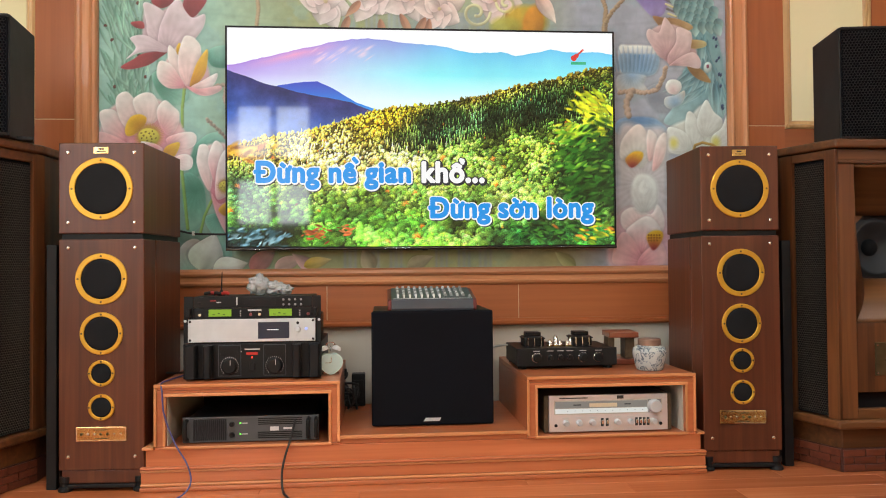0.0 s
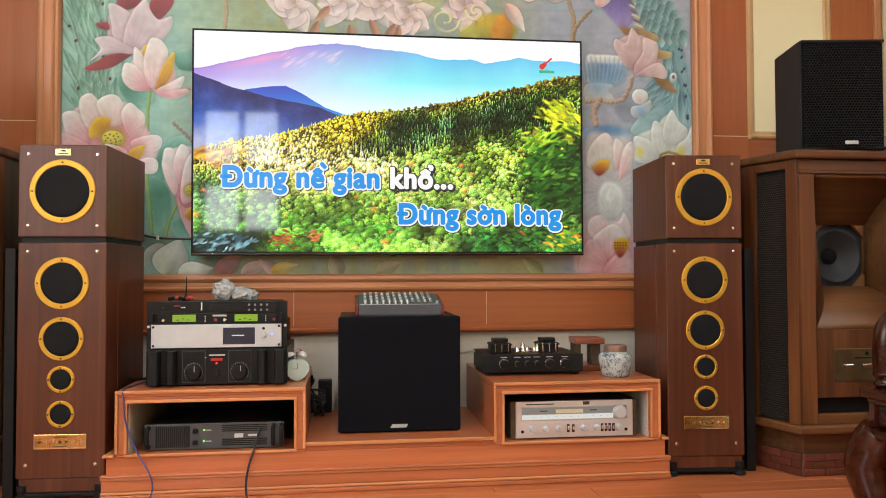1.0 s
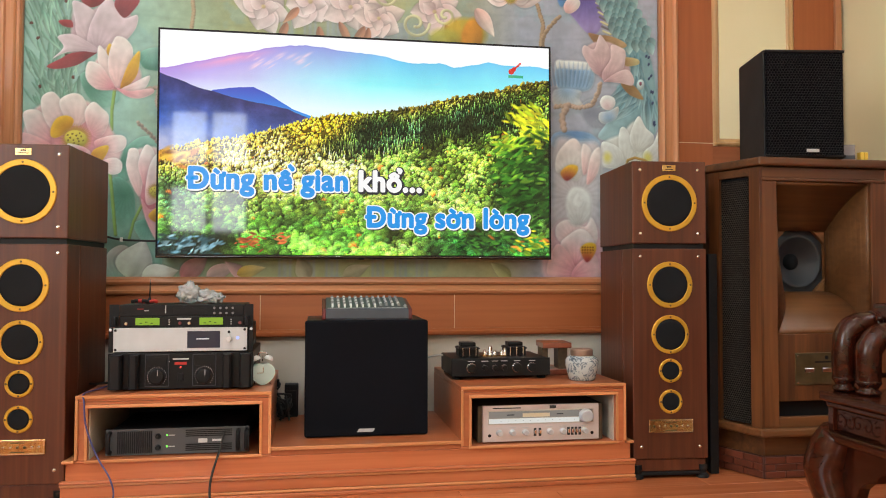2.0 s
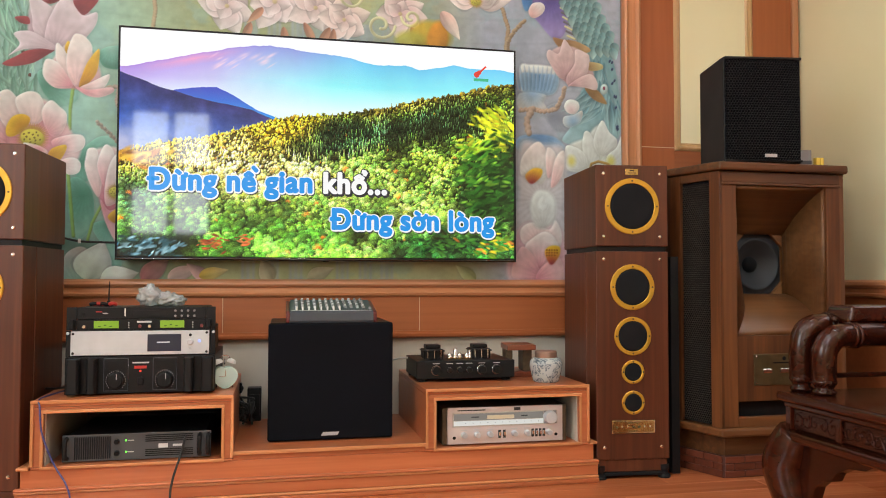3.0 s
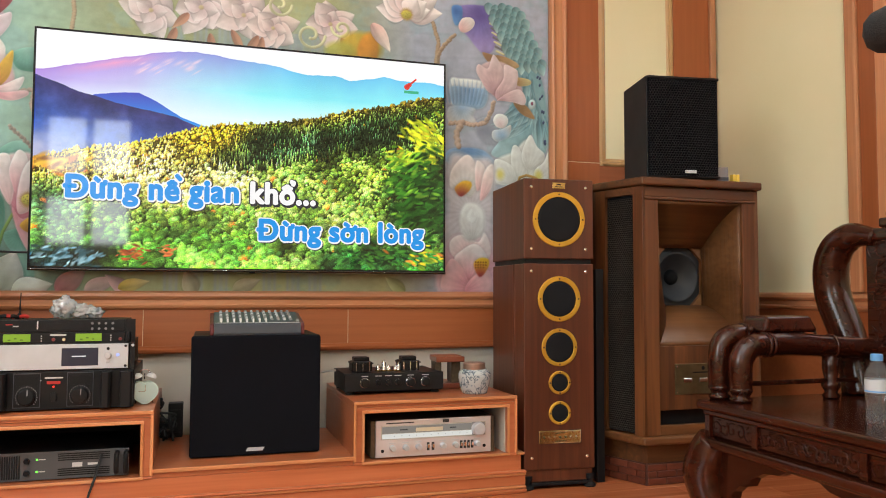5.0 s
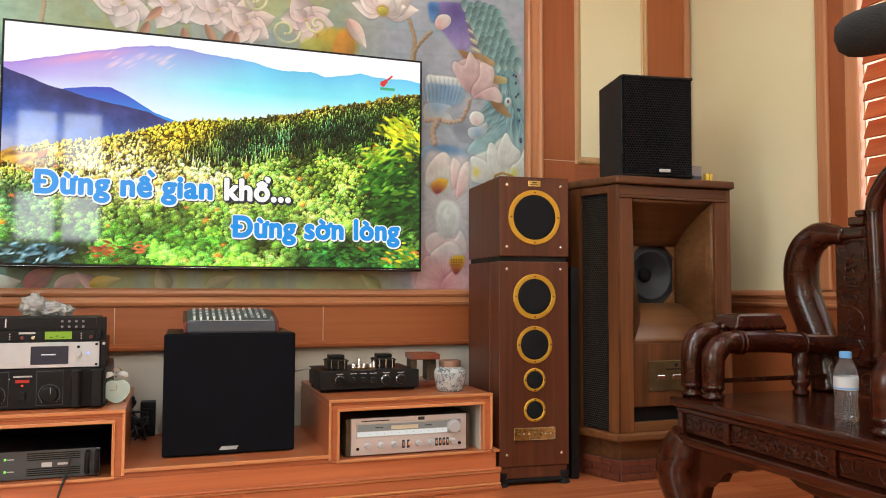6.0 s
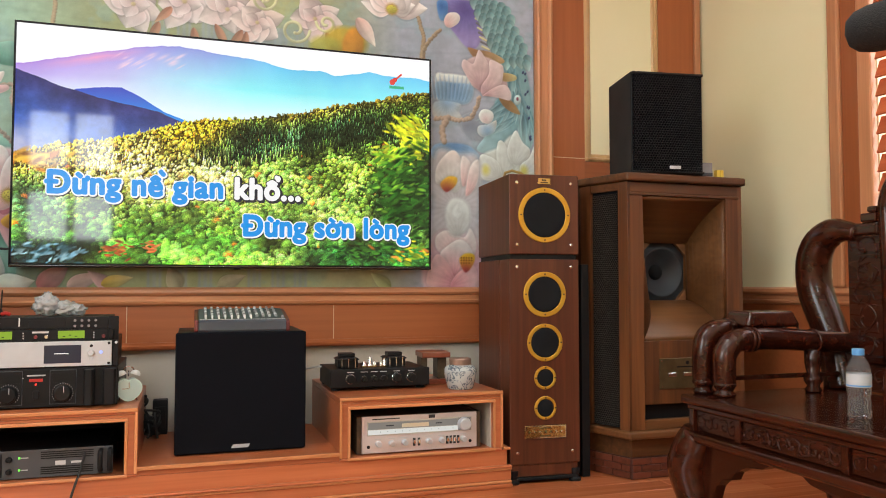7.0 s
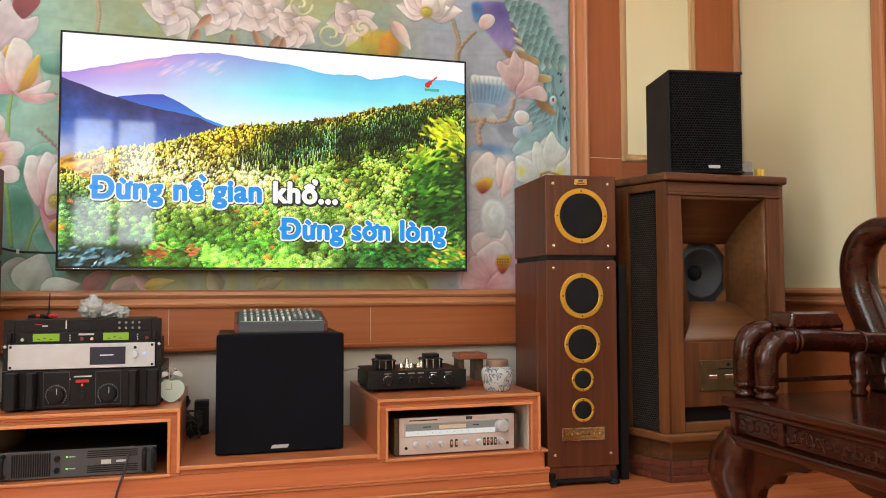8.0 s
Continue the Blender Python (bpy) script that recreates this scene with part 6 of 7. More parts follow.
slab("dial_scale", -.192, .140, -.0085, -.0076, .070, .087, M_DIAL, w, 0, "lit dial scale")
slab("dial_upper", -.192, .140, -.0082, -.0076, .089, .114, M_DIALUP, w, 0)
slab("knob_recess", .141, .190, -.0082, -.0076, .068, .116, M_GREYB, w, 0)
for k in range(11):
    slab("dial_mark", -.150 + k * .027, -.1475 + k * .027, -.0090, -.0086, .078, .0805, M_GREYB, w, 0)
slab("dial_legend", -.128, -.100, -.0088, -.0083, .099, .103, M_DARKINK, w, 0)
slab("dial_legend", .056, .080, -.0088, -.0083, .099, .103, M_DARKINK, w, 0)
slab("dial_meter", -.070, .030, -.0088, -.0083, .092, .106, M_PALEGOLD, w, 0)
knob("tuning_knob", .164, -.0076, .092, .024, .022, M_STEEL, rc, "large turned tuning knob", 32)
for x in (-.155, -.107, -.060, .030, .078, .160):
    knob("control_knob", x, -.006, .036, .0105, .022, M_STEEL, rc)
    slab("knob_legend", x - .012, x + .012, -.0066, -.006, .052, .055, M_PALEINK, rc, 0)
for x in (-.024, -.006, .100, .114, .128, .142):
    slab("lever", x - .0035, x + .0035, -.016, -.006, .030, .044, M_CHROME, rc, .001)
    slab("lever_slot", x - .005, x + .005, -.0064, -.006, .020, .050, M_DARKINK, rc, 0)
for x in (-.190, .188):
    part("jack", lathe([(.006, 0), (.006, .001), (0, .001)], front_at(x, -.006, .026), 14), M_BLACK, rc)
slab("maker_bar", -.178, -.076, -.0066, -.006, .124, .128, M_DARKINK, rc, 0)
slab("lamp_block", .030, .054, -.0066, -.006, .121, .133, M_DARKINK, rc, 0)
for x in (-.18, .18):
    slab("foot", x - .02, x + .02, .02, .06, 0, .0035, M_RUBBER, rc, 0)

# valve amplifier
ta = thing("valve_amplifier", pose(.562, 2.85, .3500) @ Matrix.Diagonal((.935, 1, .93, 1)), "black valve amplifier with silver-ringed knobs and two transformers", "amplifier")
slab("chassis", -.204, .204, .004, .27, .022, .096, M_BLACK, ta, .003)
slab("front_panel", -.208, .208, -.006, .0035, .026, .098, M_BLACKP, ta, .002)
for x in (-.18, .18):
    for y in (.03, .24):
        part("foot", lathe([(0, .0115), (.018, .0115), (.019, .016), (.016, .0215), (0, .0215)], Matrix.Translation((x, y, 0)), 16), M_RUBBER, ta)
for x, r in ((-.126, .018), (-.070, .011), (-.028, .011), (.012, .011), (.066, .018), (.130, .018)):
    k = knob("knob", x, -.008, .060, r, .018, M_BLACK, ta, "black knob with a bright ring")
    part("knob_ring", lathe([(r * 1.13, 0), (r * 1.13, .003), (r * 1.05, .004), (r * 1.05, 0)], front_at(x, -.006, .060), 24), M_CHROME, k)
    slab("knob_legend", x - .014, x + .014, -.0066, -.006, .086, .0885, M_PALEINK, ta, 0)
for x in (-.122, .082):
    tr = part("transformer", box(x - .042, x + .042, .06, .14, .098, .140, .004), M_BLACK, ta, "black output transformer")
    part("transformer_core", box(x - .032, x + .032, .072, .128, .1405, .158, .004), M_BLACK, tr)
    part("transformer_band", box(x - .046, x + .046, .056, .144, .130, .136, .002), M_BLACK, tr)
    for k in range(3):
        part("bolt", lathe([(.0026, 0), (.0026, .034), (.0042, .036), (.0042, .039), (0, .040)], Matrix.Translation((x - .028 + k * .028, .054, .098)), 10), M_CHROME, tr)
for x, hh in ((-.052, .026), (-.028, .044), (-.008, .024), (.022, .024), (.036, .034)):
    v = part("valve", lathe([(0, 0), (.010, 0), (.010, .008), (.0085, .010), (.0085, hh - .008), (.005, hh), (0, hh + .003)], Matrix.Translation((x, .075, .098)), 16), M_CHROME, ta, "small silvered valve", True)
    part("valve_socket", lathe([(.014, 0), (.014, .005), (.010, .006)], Matrix.Translation((x, .075, .0975)), 16), M_BRASS, v)

# small red-brown wooden stand behind the jar
ws = thing("wooden_stand", pose(.815, 2.985, .3605, 0, 0, -4), "small red-brown wooden stand with dark uprights", "stand")
slab("top", -.058, .060, -.06, .075, .108, .130, M_REDWOOD, ws, .003)
slab("base", -.058, .058, -.045, .06, 0, .022, M_REDWOOD, ws, .003)
slab("upright", -.056, -.030, -.03, .05, .0225, .1075, M_DARKWOOD, ws, .002)
slab("upright", .012, .050, -.03, .05, .0225, .1075, M_DARKWOOD, ws, .002)

# blue-and-white jar
M_JAR = mottled("blue_white_glaze", (.66, .70, .70), (.72, .75, .74), 5, .12, 0, .01, 100, .04)
nt, b = M_JAR.node_tree, M_JAR.node_tree.nodes["Principled BSDF"]
tc = nt.nodes.new("ShaderNodeTexCoord")
nz = nt.nodes.new("ShaderNodeTexNoise")
nz.inputs["Scale"].default_value, nz.inputs["Detail"].default_value, nz.inputs["Distortion"].default_value = 21, 3, 2.8
nt.links.new(tc.outputs["Object"], nz.inputs["Vector"])
rp = ramp(nt, [(.47, (.48, .51, .50)), (.505, (.24, .29, .33)), (.545, (.05, .07, .10)), (.60, (.40, .44, .45))])
nt.links.new(nz.outputs[0], rp.inputs[0])
nt.links.new(rp.outputs[0], b.inputs["Base Color"])
M_LID = mottled("dull_copper_lid", (.34, .22, .17), (.42, .29, .23), 30, .35, .7)
jar = thing("ginger_jar", pose(.866, 2.79, .3605), "round blue-and-white porcelain jar with a metal lid", "jar")
part("body", lathe([(0, 0), (.046, 0), (.050, .004), (.055, .022), (.061, .046), (.0635, .064), (.0625, .076), (.057, .086), (.046, .092), (.041, .094), (.041, .097), (0, .097)], Matrix(), 40), M_JAR, jar, "", True)
part("lid", lathe([(.043, .0935), (.043, .114), (.040, .118), (0, .119)], Matrix(), 36), M_LID, jar, "dull copper lid")

# mixing desk on the subwoofer
M_CHEEK = mottled("dark_red_plastic", (.10, .016, .016), (.14, .022, .02), 12, .45)
mx = thing("mixing_desk", pose(.044, 2.800, .5950), "small grey audio mixer with rows of knobs and red cheeks", "mixing desk")
bm = bmesh.new()
prof = [(0, 0), (-.004, .008), (-.002, .036), (.006, .044), (.20, .078), (.215, .070), (.215, 0)]
rows = [[bm.verts.new((x, y, z)) for y, z in prof] for x in (-.152, .152)]
n = len(prof)
for i in range(n):
    bm.faces.new((rows[0][i], rows[0][(i + 1) % n], rows[1][(i + 1) % n], rows[1][i]))
bm.faces.new(rows[0]), bm.faces.new(list(reversed(rows[1])))
bmesh.ops.recalc_face_normals(bm, faces=bm.faces)
part("body", bm, M_GREYP, mx)
for s in (-1, 1):
    bm = bmesh.new()
    rr = [[bm.verts.new((s * x, y + .004, z * .96)) for y, z in prof] for x in (.1525, .166)]
    for i in range(n):
        bm.faces.new((rr[0][i], rr[0][(i + 1) % n], rr[1][(i + 1) % n], rr[1][i]))
    bm.faces.new(rr[0]), bm.faces.new(list(reversed(rr[1])))
    bmesh.ops.recalc_face_normals(bm, faces=bm.faces)
    bmesh.ops.bevel(bm, geom=list(bm.edges), offset=.003, segments=2, affect='EDGES', profile=.5)
    part("cheek", bm, M_CHEEK, mx, "dark red side cheek")
part("edge_line", box(-.148, .148, .004, .008, .0438, .0452), M_STEEL, mx)
tilt = Matrix.Rotation(math.atan2(.034, .194), 4, 'X')
kb = lathe([(.0052, 0), (.0046, .007), (.0036, .009), (0, .009)], Matrix(), 10)
first = part("knob", kb, M_STEEL, mx)
first.matrix_basis = Matrix.Translation((-.128, .030, .0482)) @ tilt
dim = part("knob", lathe([(.0062, 0), (.0056, .006), (.0040, .0085), (0, .0085)], Matrix(), 10), M_GREYB, mx)
dim.matrix_basis = Matrix.Translation((.142, .030, .0482)) @ tilt
fader = box(-.003, .003, -.006, .006, 0, .012, .001)
ff = part("fader", fader, M_WHITE, mx)
ff.matrix_basis = Matrix.Translation((-.128, .022, .0468)) @ tilt
for c in range(12):
    for r in range(7):
        if c > 7 and r in (3, 5):
            continue
        y = .044 + r * .023
        o = (first if (c * 5 + r * 3) % 7 < 3 else dim).copy()
        scene.collection.objects.link(o)
        o.matrix_basis = Matrix.Translation((-.128 + c * .0225, y, .0442 + y * .1753)) @ tilt
    if c < 8 and c:
        o = ff.copy()
        scene.collection.objects.link(o)
        o.matrix_basis = Matrix.Translation((-.128 + c * .0225, .022, .0468)) @ tilt

# mains adapter and tangle behind the clock
ad = thing("power_adapter", pose(-.245, 3.215, .171), "black mains adapter standing on the stand", "power adapter")
slab("body", -.028, .028, 0, .055, 0, .135, M_BLACKP, ad, .004)
slab("ridge", -.022, .022, -.006, -.0005, .02, .11, M_BLACKP, ad, .003)
tg = thing("cable_tangle", pose(-.300, 3.12, .171), "tangle of black cables on the media stand", "cable")
for k in range(7):
    r = random.Random(k)
    part("cable", tube([(-.015 + r.uniform(-.008, .075), r.uniform(-.02, .05), max(.006, r.uniform(.004, .11))) for _ in range(7)], .0045, 8), M_CABLEK, tg)
part("cable", tube([(-.020, .03, .190), (-.004, .02, .160), (.012, .01, .150), (.004, .02, .130), (-.010, .03, .120), (-.006, .03, .08), (.01, .03, .02)], .0045, 8), M_CABLEK, tg)
part("plug", box(-.012, .010, .006, .03, .138, .168, .004), M_BLACKP, tg, "black plug")

# hanging cables
cb = thing("blue_cable", pose(-.90, 2.655, 0), "thin dark blue cable hanging over the stand", "cable")
part("lead", tube([(.06, .32, .368), (.010, .10, .366), (-.004, .012, .364), (.004, -.010, .34), (.012, -.012, .26), (.050, -.022, .165), (.098, -.052, .10), (.112, -.062, .04), (.085, -.10, .006), (.02, -.16, .004), (-.06, -.22, .004)], .0028, 8), M_CABLEB, cb)
ck = thing("black_cable", pose(-.45, 2.655, 0), "thin black cable trailing from the rack amplifier", "cable")
part("lead", tube([(.000, .08, .235), (-.002, .055, .226), (-.014, .000, .165), (-.032, -.034, .10), (-.038, -.05, .05), (-.030, -.08, .006), (-.01, -.13, .004), (.02, -.20, .004)], .004, 8), M_CABLEK, ck)
cw = thing("white_cable", pose(.30, 2.95, .36), "thin white cable behind the valve amplifier", "cable")
part("lead", tube([(-.09, .20, .040), (-.03, .17, .052), (.03, .08, .075), (.06, .06, .08)], .004, 8), M_CABLEW, cw)
ctv = thing("screen_cable", pose(-1.0, 3.29, .90), "black cable running along the wall to the television", "cable")
part("lead", tube([(-.06, .004, .035), (0, .002, .018), (.06, 0, .006), (.14, .0, .003), (.22, .0, .002)], .0045, 8), M_CABLEK, ctv)
part("clip", box(.052, .062, -.008, .004, -.002, .016, .002), M_WHITE, ctv)
cbl = thing("amplifier_cable", pose(-.93, 2.80, .362), "short black cable behind the amplifier", "cable")
part("lead", tube([(-.02, .10, .006), (.02, .06, .010), (.05, .03, .016), (.075, .02, .02)], .004, 8), M_CABLEK, cbl)


# ---- black box loudspeakers on the horn cabinets ----
def monitor(m):
    t = thing("box_loudspeaker", m, "black box loudspeaker with a perforated front grille", "loudspeaker", "pair of box loudspeakers")
    pl_ = [(-.154, .012), (.154, .012), (.142, .27), (-.142, .27)]
    part("cabinet", prism(pl_, 0, .416, .004), M_BLACKP, t)
    part("foam_backing", box(-.148, .148, .004, .0115, .008, .408), M_CLOTH, t)
    bm = bmesh.new()
    hexnet(bm, Vector((-.151, 0, .010)), Vector((1, 0, 0)), Vector((0, 0, 1)), Vector((0, .003, 0)), .302, .396, .0112)
    for v in bm.verts:
        v.co.y -= .008 * (1 - (v.co.x / .154) ** 2)
    part("grille", bm, M_MESHB, t, "black perforated steel grille")
    for z0_, z1_ in ((.004, .012), (.403, .413)):
        part("grille_frame", box(-.153, .153, -.003, .0115, z0_, z1_, .002), M_BLACKP, t)
    part("badge", box(-.002, .046, -.0125, -.0085, .020, .033, .001), M_STEEL, t, "small silver maker's badge")
    return t


M_MESHB = mottled("black_perforated_steel", (.011, .011, .012), (.015, .015, .016), 12, .45)
mo = monitor(pose(1.684, 2.584, 1.2075, 0, 0, -8))
copy_thing(mo, pose(-1.540, 2.600, 1.2075, 0, 0, 4))
cd = thing("card_box", pose(1.890, 2.62, 1.2075, 0, 0, -10), "small pale card box beside the loudspeaker", "box")
slab("carton", -.026, .026, 0, .05, 0, .062, M_GREYB, cd, .001)
slab("carton_band", -.0262, .0262, -.0006, .0, .006, .020, M_GREYP, cd, 0)
M_YEL = mottled("yellow_card", (.72, .50, .06), (.78, .56, .09), 20, .5)
yt = thing("yellow_tag", pose(1.966, 2.63, 1.2075), "small yellow packet on the cabinet top", "packet")
for x in (-.009, .009):
    slab("packet", x - .0075, x + .0075, 0, .02, 0, .036, M_YEL, yt, .001)
rm = thing("remote_control", pose(-1.42, 2.70, 1.2075, 0, 0, 20), "slim black remote control on the cabinet top", "remote control")
slab("body", -.07, .07, -.02, .02, 0, .014, M_BLACKP, rm, .004)
for k in range(6):
    slab("button", -.055 + k * .018, -.047 + k * .018, -.006, .006, .0141, .0165, M_GREYP, rm, .001)


def grille_panel(m):
    g = thing("speaker_grille", m, "black mesh grille panel standing beside a tower loudspeaker", "grille", "pair of grille panels")
    part("frame", box(-.017, .017, 0, .030, 0, .845, .003), M_BLACKP, g)
    part("mesh", box(-.019, .019, .0305, .27, .004, .842, .004), M_MESH, g, "black mesh")
    part("far_frame", box(-.012, .012, .2705, .295, 0, .845, .003), M_BLACKP, g)
    return g


gp = grille_panel(pose(1.372, 2.715, 0, 0, 0, -3))
copy_thing(gp, pose(-1.283, 2.70, 0, 0, 0, 2))

# ---- carved rosewood armchair ----
ch = thing("carved_armchair", pose(1.60, 1.57, 0), "dark polished rosewood armchair with rolled arms and carved back", "armchair")
CX, CY = 1.60, 1.57


def cpart(name, bm, label="", m=None, smooth=False, parent=None):
    bmesh.ops.translate(bm, verts=bm.verts, vec=(-CX, -CY, 0))
    return part(name, bm, m or M_ROSE, parent or ch, label, smooth)


M_CARVE = wood("carved_rosewood", (.018, .0036, .0017), (.032, .0063, .0029), (.052, .0114, .0050), 'y', 0.26, 0.15, 50, 3)
for _m in (M_ROSE, M_CARVE):
    _m.node_tree.nodes["Principled BSDF"].inputs["Specular IOR Level"].default_value = 0.34
cpart("seat", box(1.290, 1.93, 1.165, 1.975, .404, .430, .008, 3))
cpart("seat_frame", box(1.305, 1.91, 1.180, 1.960, .388, .4035, .004))
cpart("lower_moulding", box(1.288, 1.93, 1.165, 1.975, .292, .322, .010, 3), "bulging lower moulding")
cpart("apron_core", box(1.330, 1.90, 1.20, 1.94, .3225, .3875))
for y0, y1 in ((1.935, 1.958), (1.730, 1.752), (1.362, 1.384), (1.182, 1.205)):
    cpart("apron_stile", box(1.310, 1.3295, y0, y1, .3225, .3875, .002))


def relief(name, x, y0, y1, z0, z1, seed, depth=.008, density=10):
    """A sunk panel with scrolling leaves cut into it, facing the room."""
    bg = cpart(name, box(x, x + .012, y0, y1, z0, z1, .001), "panel carved with scrolling leaves", M_CARVE)
    r = random.Random(seed)
    H, L = z1 - z0, y1 - y0
    n = max(3, int(max(L, H) / (min(L, H) * .55)))
    bm = bmesh.new()
    for k in range(n):
        f = (k + .5) / n
        cy, cz = (y0 + f * L, (z0 + z1) / 2) if L > H else ((y0 + y1) / 2, z0 + f * H)
        R = min(L, H) * .40
        sg = 1 if k % 2 else -1
        pts = []
        for q in range(9):
            a, rad = sg * q * .75 + r.uniform(-.2, .2) + k, R * (1 - q / 10)
            pts.append((x - .001, cy + rad * math.cos(a), cz + rad * math.sin(a)))
        add_tube(bm, pts, [depth * .55] * 4 + [depth * .45] * 3 + [depth * .7] * 2, 6)
        for _ in range(density // 2):
            a, rad = r.uniform(0, 6.3), R * r.uniform(.5, 1.15)
            p = Vector((x - .001, min(max(cy + rad * math.cos(a), y0 + .006), y1 - .006), min(max(cz + rad * math.sin(a), z0 + .006), z1 - .006)))
            t = Vector((0, math.cos(a + 1), math.sin(a + 1))) * R * .3
            q0 = p - t
            q1 = p + t
            for e in (q0, q1):
                e.y, e.z = min(max(e.y, y0 + .004), y1 - .004), min(max(e.z, z0 + .004), z1 - .004)
            add_tube(bm, [q0, p, q1], [depth * .2, depth * .6, depth * .2], 6)
    cpart("carving", bm, "", M_CARVE, True)
    return bg


relief("apron_panel", 1.318, 1.386, 1.728, .327, .384, 3, .005)
relief("apron_panel", 1.318, 1.754, 1.933, .327, .384, 4, .003, 2)
relief("apron_panel", 1.318, 1.207, 1.360, .327, .384, 5, .003, 2)
# bowed legs ending in scrolls
for y, s in ((1.935, 1), (1.205, -1)):
    for x, sx in ((1.335, -1), (1.88, 1)):
        bm = bmesh.new()
        add_tube(bm, [(x, y, .31), (x + sx * .010, y + s * .020, .27), (x + sx * .022, y + s * .036, .21), (x + sx * .010, y + s * .020, .13), (x, y + s * .005, .07), (x + sx * .020, y + s * .030, .035), (x + sx * .045, y + s * .055, .024)], [.056, .064, .062, .056, .050, .044, .024], 14)
        cpart("leg", bm, "bowed carved leg", None, True)
for sg, ye in ((-1, 1.915), (1, 1.225)):
    for x in (1.318, 1.87):
        out = [(0, .291), (.30, .291), (.26, .270), (.20, .262), (.15, .236), (.135, .212), (.10, .205), (.07, .18), (.05, .13), (0, .10)]
        bm = bmesh.new()
        lo = [bm.verts.new((x, ye + sg * u, z)) for u, z in out]
        hi = [bm.verts.new((x + .034, ye + sg * u, z)) for u, z in out]
        bm.faces.new(lo), bm.faces.new(list(reversed(hi)))
        for k in range(len(out)):
            q = (k + 1) % len(out)
            bm.faces.new((lo[k], lo[q], hi[q], hi[k]))
        bmesh.ops.recalc_face_normals(bm, faces=bm.faces)
        cpart("leg_bracket", bm, "curved bracket under the seat")


def arm_bar(y, zt, x0, ln):
    bm = bmesh.new()
    r = .0345
    add_tube(bm, [(x0, y, .466), (x0, y, .50), (x0 + .001, y, .545), (x0 + .010, y, zt - .030), (x0 + .035, y, zt - .006), (x0 + .08, y, zt), (x0 + .20, y, zt), (x0 + min(.40, ln * .75), y, zt - .012), (x0 + ln, y, zt - .018)], [r * .92, r * .98, r, r * 1.02, r * 1.02, r, r, r * .95, r * .9], 14)
    a = cpart("arm_bar", bm, "rolled polished arm bar", None, True)
    foot = lathe([(0, 0), (.028, 0), (.033, .006), (.033, .012), (.024, .018), (.028, .026), (.034, .034), (.034, .040), (.030, .044), (0, .044)], Matrix.Translation((x0 - CX, y - CY, .4305)), 20)
    part("arm_collar", foot, M_ROSE, ch, "", True)
    for xx in (x0 + .085, x0 + .100, x0 + .33):
        part("arm_ring", lathe([(r, -.004), (r + .004, -.003), (r + .004, .003), (r, .004)], Matrix.Translation((xx - CX, y - CY, zt if xx < x0 + .2 else zt - .009)) @ Matrix.Rotation(radians(90), 4, 'Y'), 18), M_ROSE, ch, "", True)
    return a


for y, z, x, ln in ((1.868, .598, 1.371, .489), (1.950, .622, 1.359, .30), (1.272, .598, 1.371, .489), (1.190, .622, 1.359, .30)):
    arm_bar(y, z, x, ln)
for yc, s in ((1.925, 1), (1.215, -1)):
    bm = bmesh.new()
    add_box(bm, 1.455, 1.655, yc - .058, yc + .058, .630, .678, .012, 3)
    for v in bm.verts:
        if v.co.z > .655:
            v.co.x = 1.555 + (v.co.x - 1.555) * .86
            v.co.y = yc + (v.co.y - yc) * .9
        v.co.z += .010 * math.sin((v.co.x - 1.455) / .20 * math.pi)
    cpart("arm_pad", bm, "flat wooden arm pad")
    cpart("pad_knob", tube([(1.432, yc - .03, .640), (1.450, yc, .644), (1.452, yc + .03, .642)], .010, 8), "", None, True)
    post = lathe([(0, 0), (.022, 0), (.026, .008), (.018, .020), (.027, .035), (.027, .048), (.018, .056), (.024, .090), (.024, .150), (0, .150)], Matrix.Translation((1.70 - CX, (yc - s * .055) - CY, .4305)), 18)
    part("arm_post", post, M_ROSE, ch, "turned arm post", True)
    cpart("arm_rail", box(1.39, 1.80, yc - s * .055 - .006, yc - s * .055 + .006, .478, .492, .003))
# back: rolled side pieces, top rail, carved splats and raised centre
for s in (1, -1):
    f = lambda y: 1.57 + s * (y - 1.57)
    bm = bmesh.new()
    add_tube(bm, [(1.862, f(1.912), .431), (1.862, f(1.932), .52), (1.862, f(1.966), .62), (1.855, f(2.012), .74), (1.85, f(2.012), .84), (1.85, f(1.984), .902), (1.855, f(1.935), .934), (1.86, f(1.890), .935), (1.86, f(1.840), .925)], [.058, .056, .055, .056, .056, .052, .046, .034, .028], 16)
    cpart("back_scroll", bm, "thick rolled side piece of the back", None, True)
    cpart("top_rail", box(1.845, 1.885, min(f(1.865), f(1.755)), max(f(1.865), f(1.755)), .915, .955, .010, 3))
    cpart("crest", box(1.848, 1.875, min(f(1.820), f(1.760)), max(f(1.820), f(1.760)), .9555, .985, .006))
    cpart("crest", box(1.850, 1.873, min(f(1.796), f(1.760)), max(f(1.796), f(1.760)), .9855, 1.005, .006))
    relief("back_splat", 1.852, min(f(1.872), f(1.746)), max(f(1.872), f(1.746)), .548, .914, 8, .006, 14)
    bm = bmesh.new()
    add_tube(bm, [(1.855, f(1.722), .536), (1.855, f(1.718), .70), (1.855, f(1.724), .90), (1.855, f(1.724), 1.01), (1.855, f(1.690), 1.075), (1.855, f(1.64), 1.115), (1.855, f(1.57), 1.122)], [.024, .025, .025, .026, .027, .027, .027], 12)
    cpart("centre_frame", bm, "", None, True)
cpart("lower_back_rail", box(1.842, 1.888, 1.235, 1.905, .520, .5475, .005))
bm = bmesh.new()
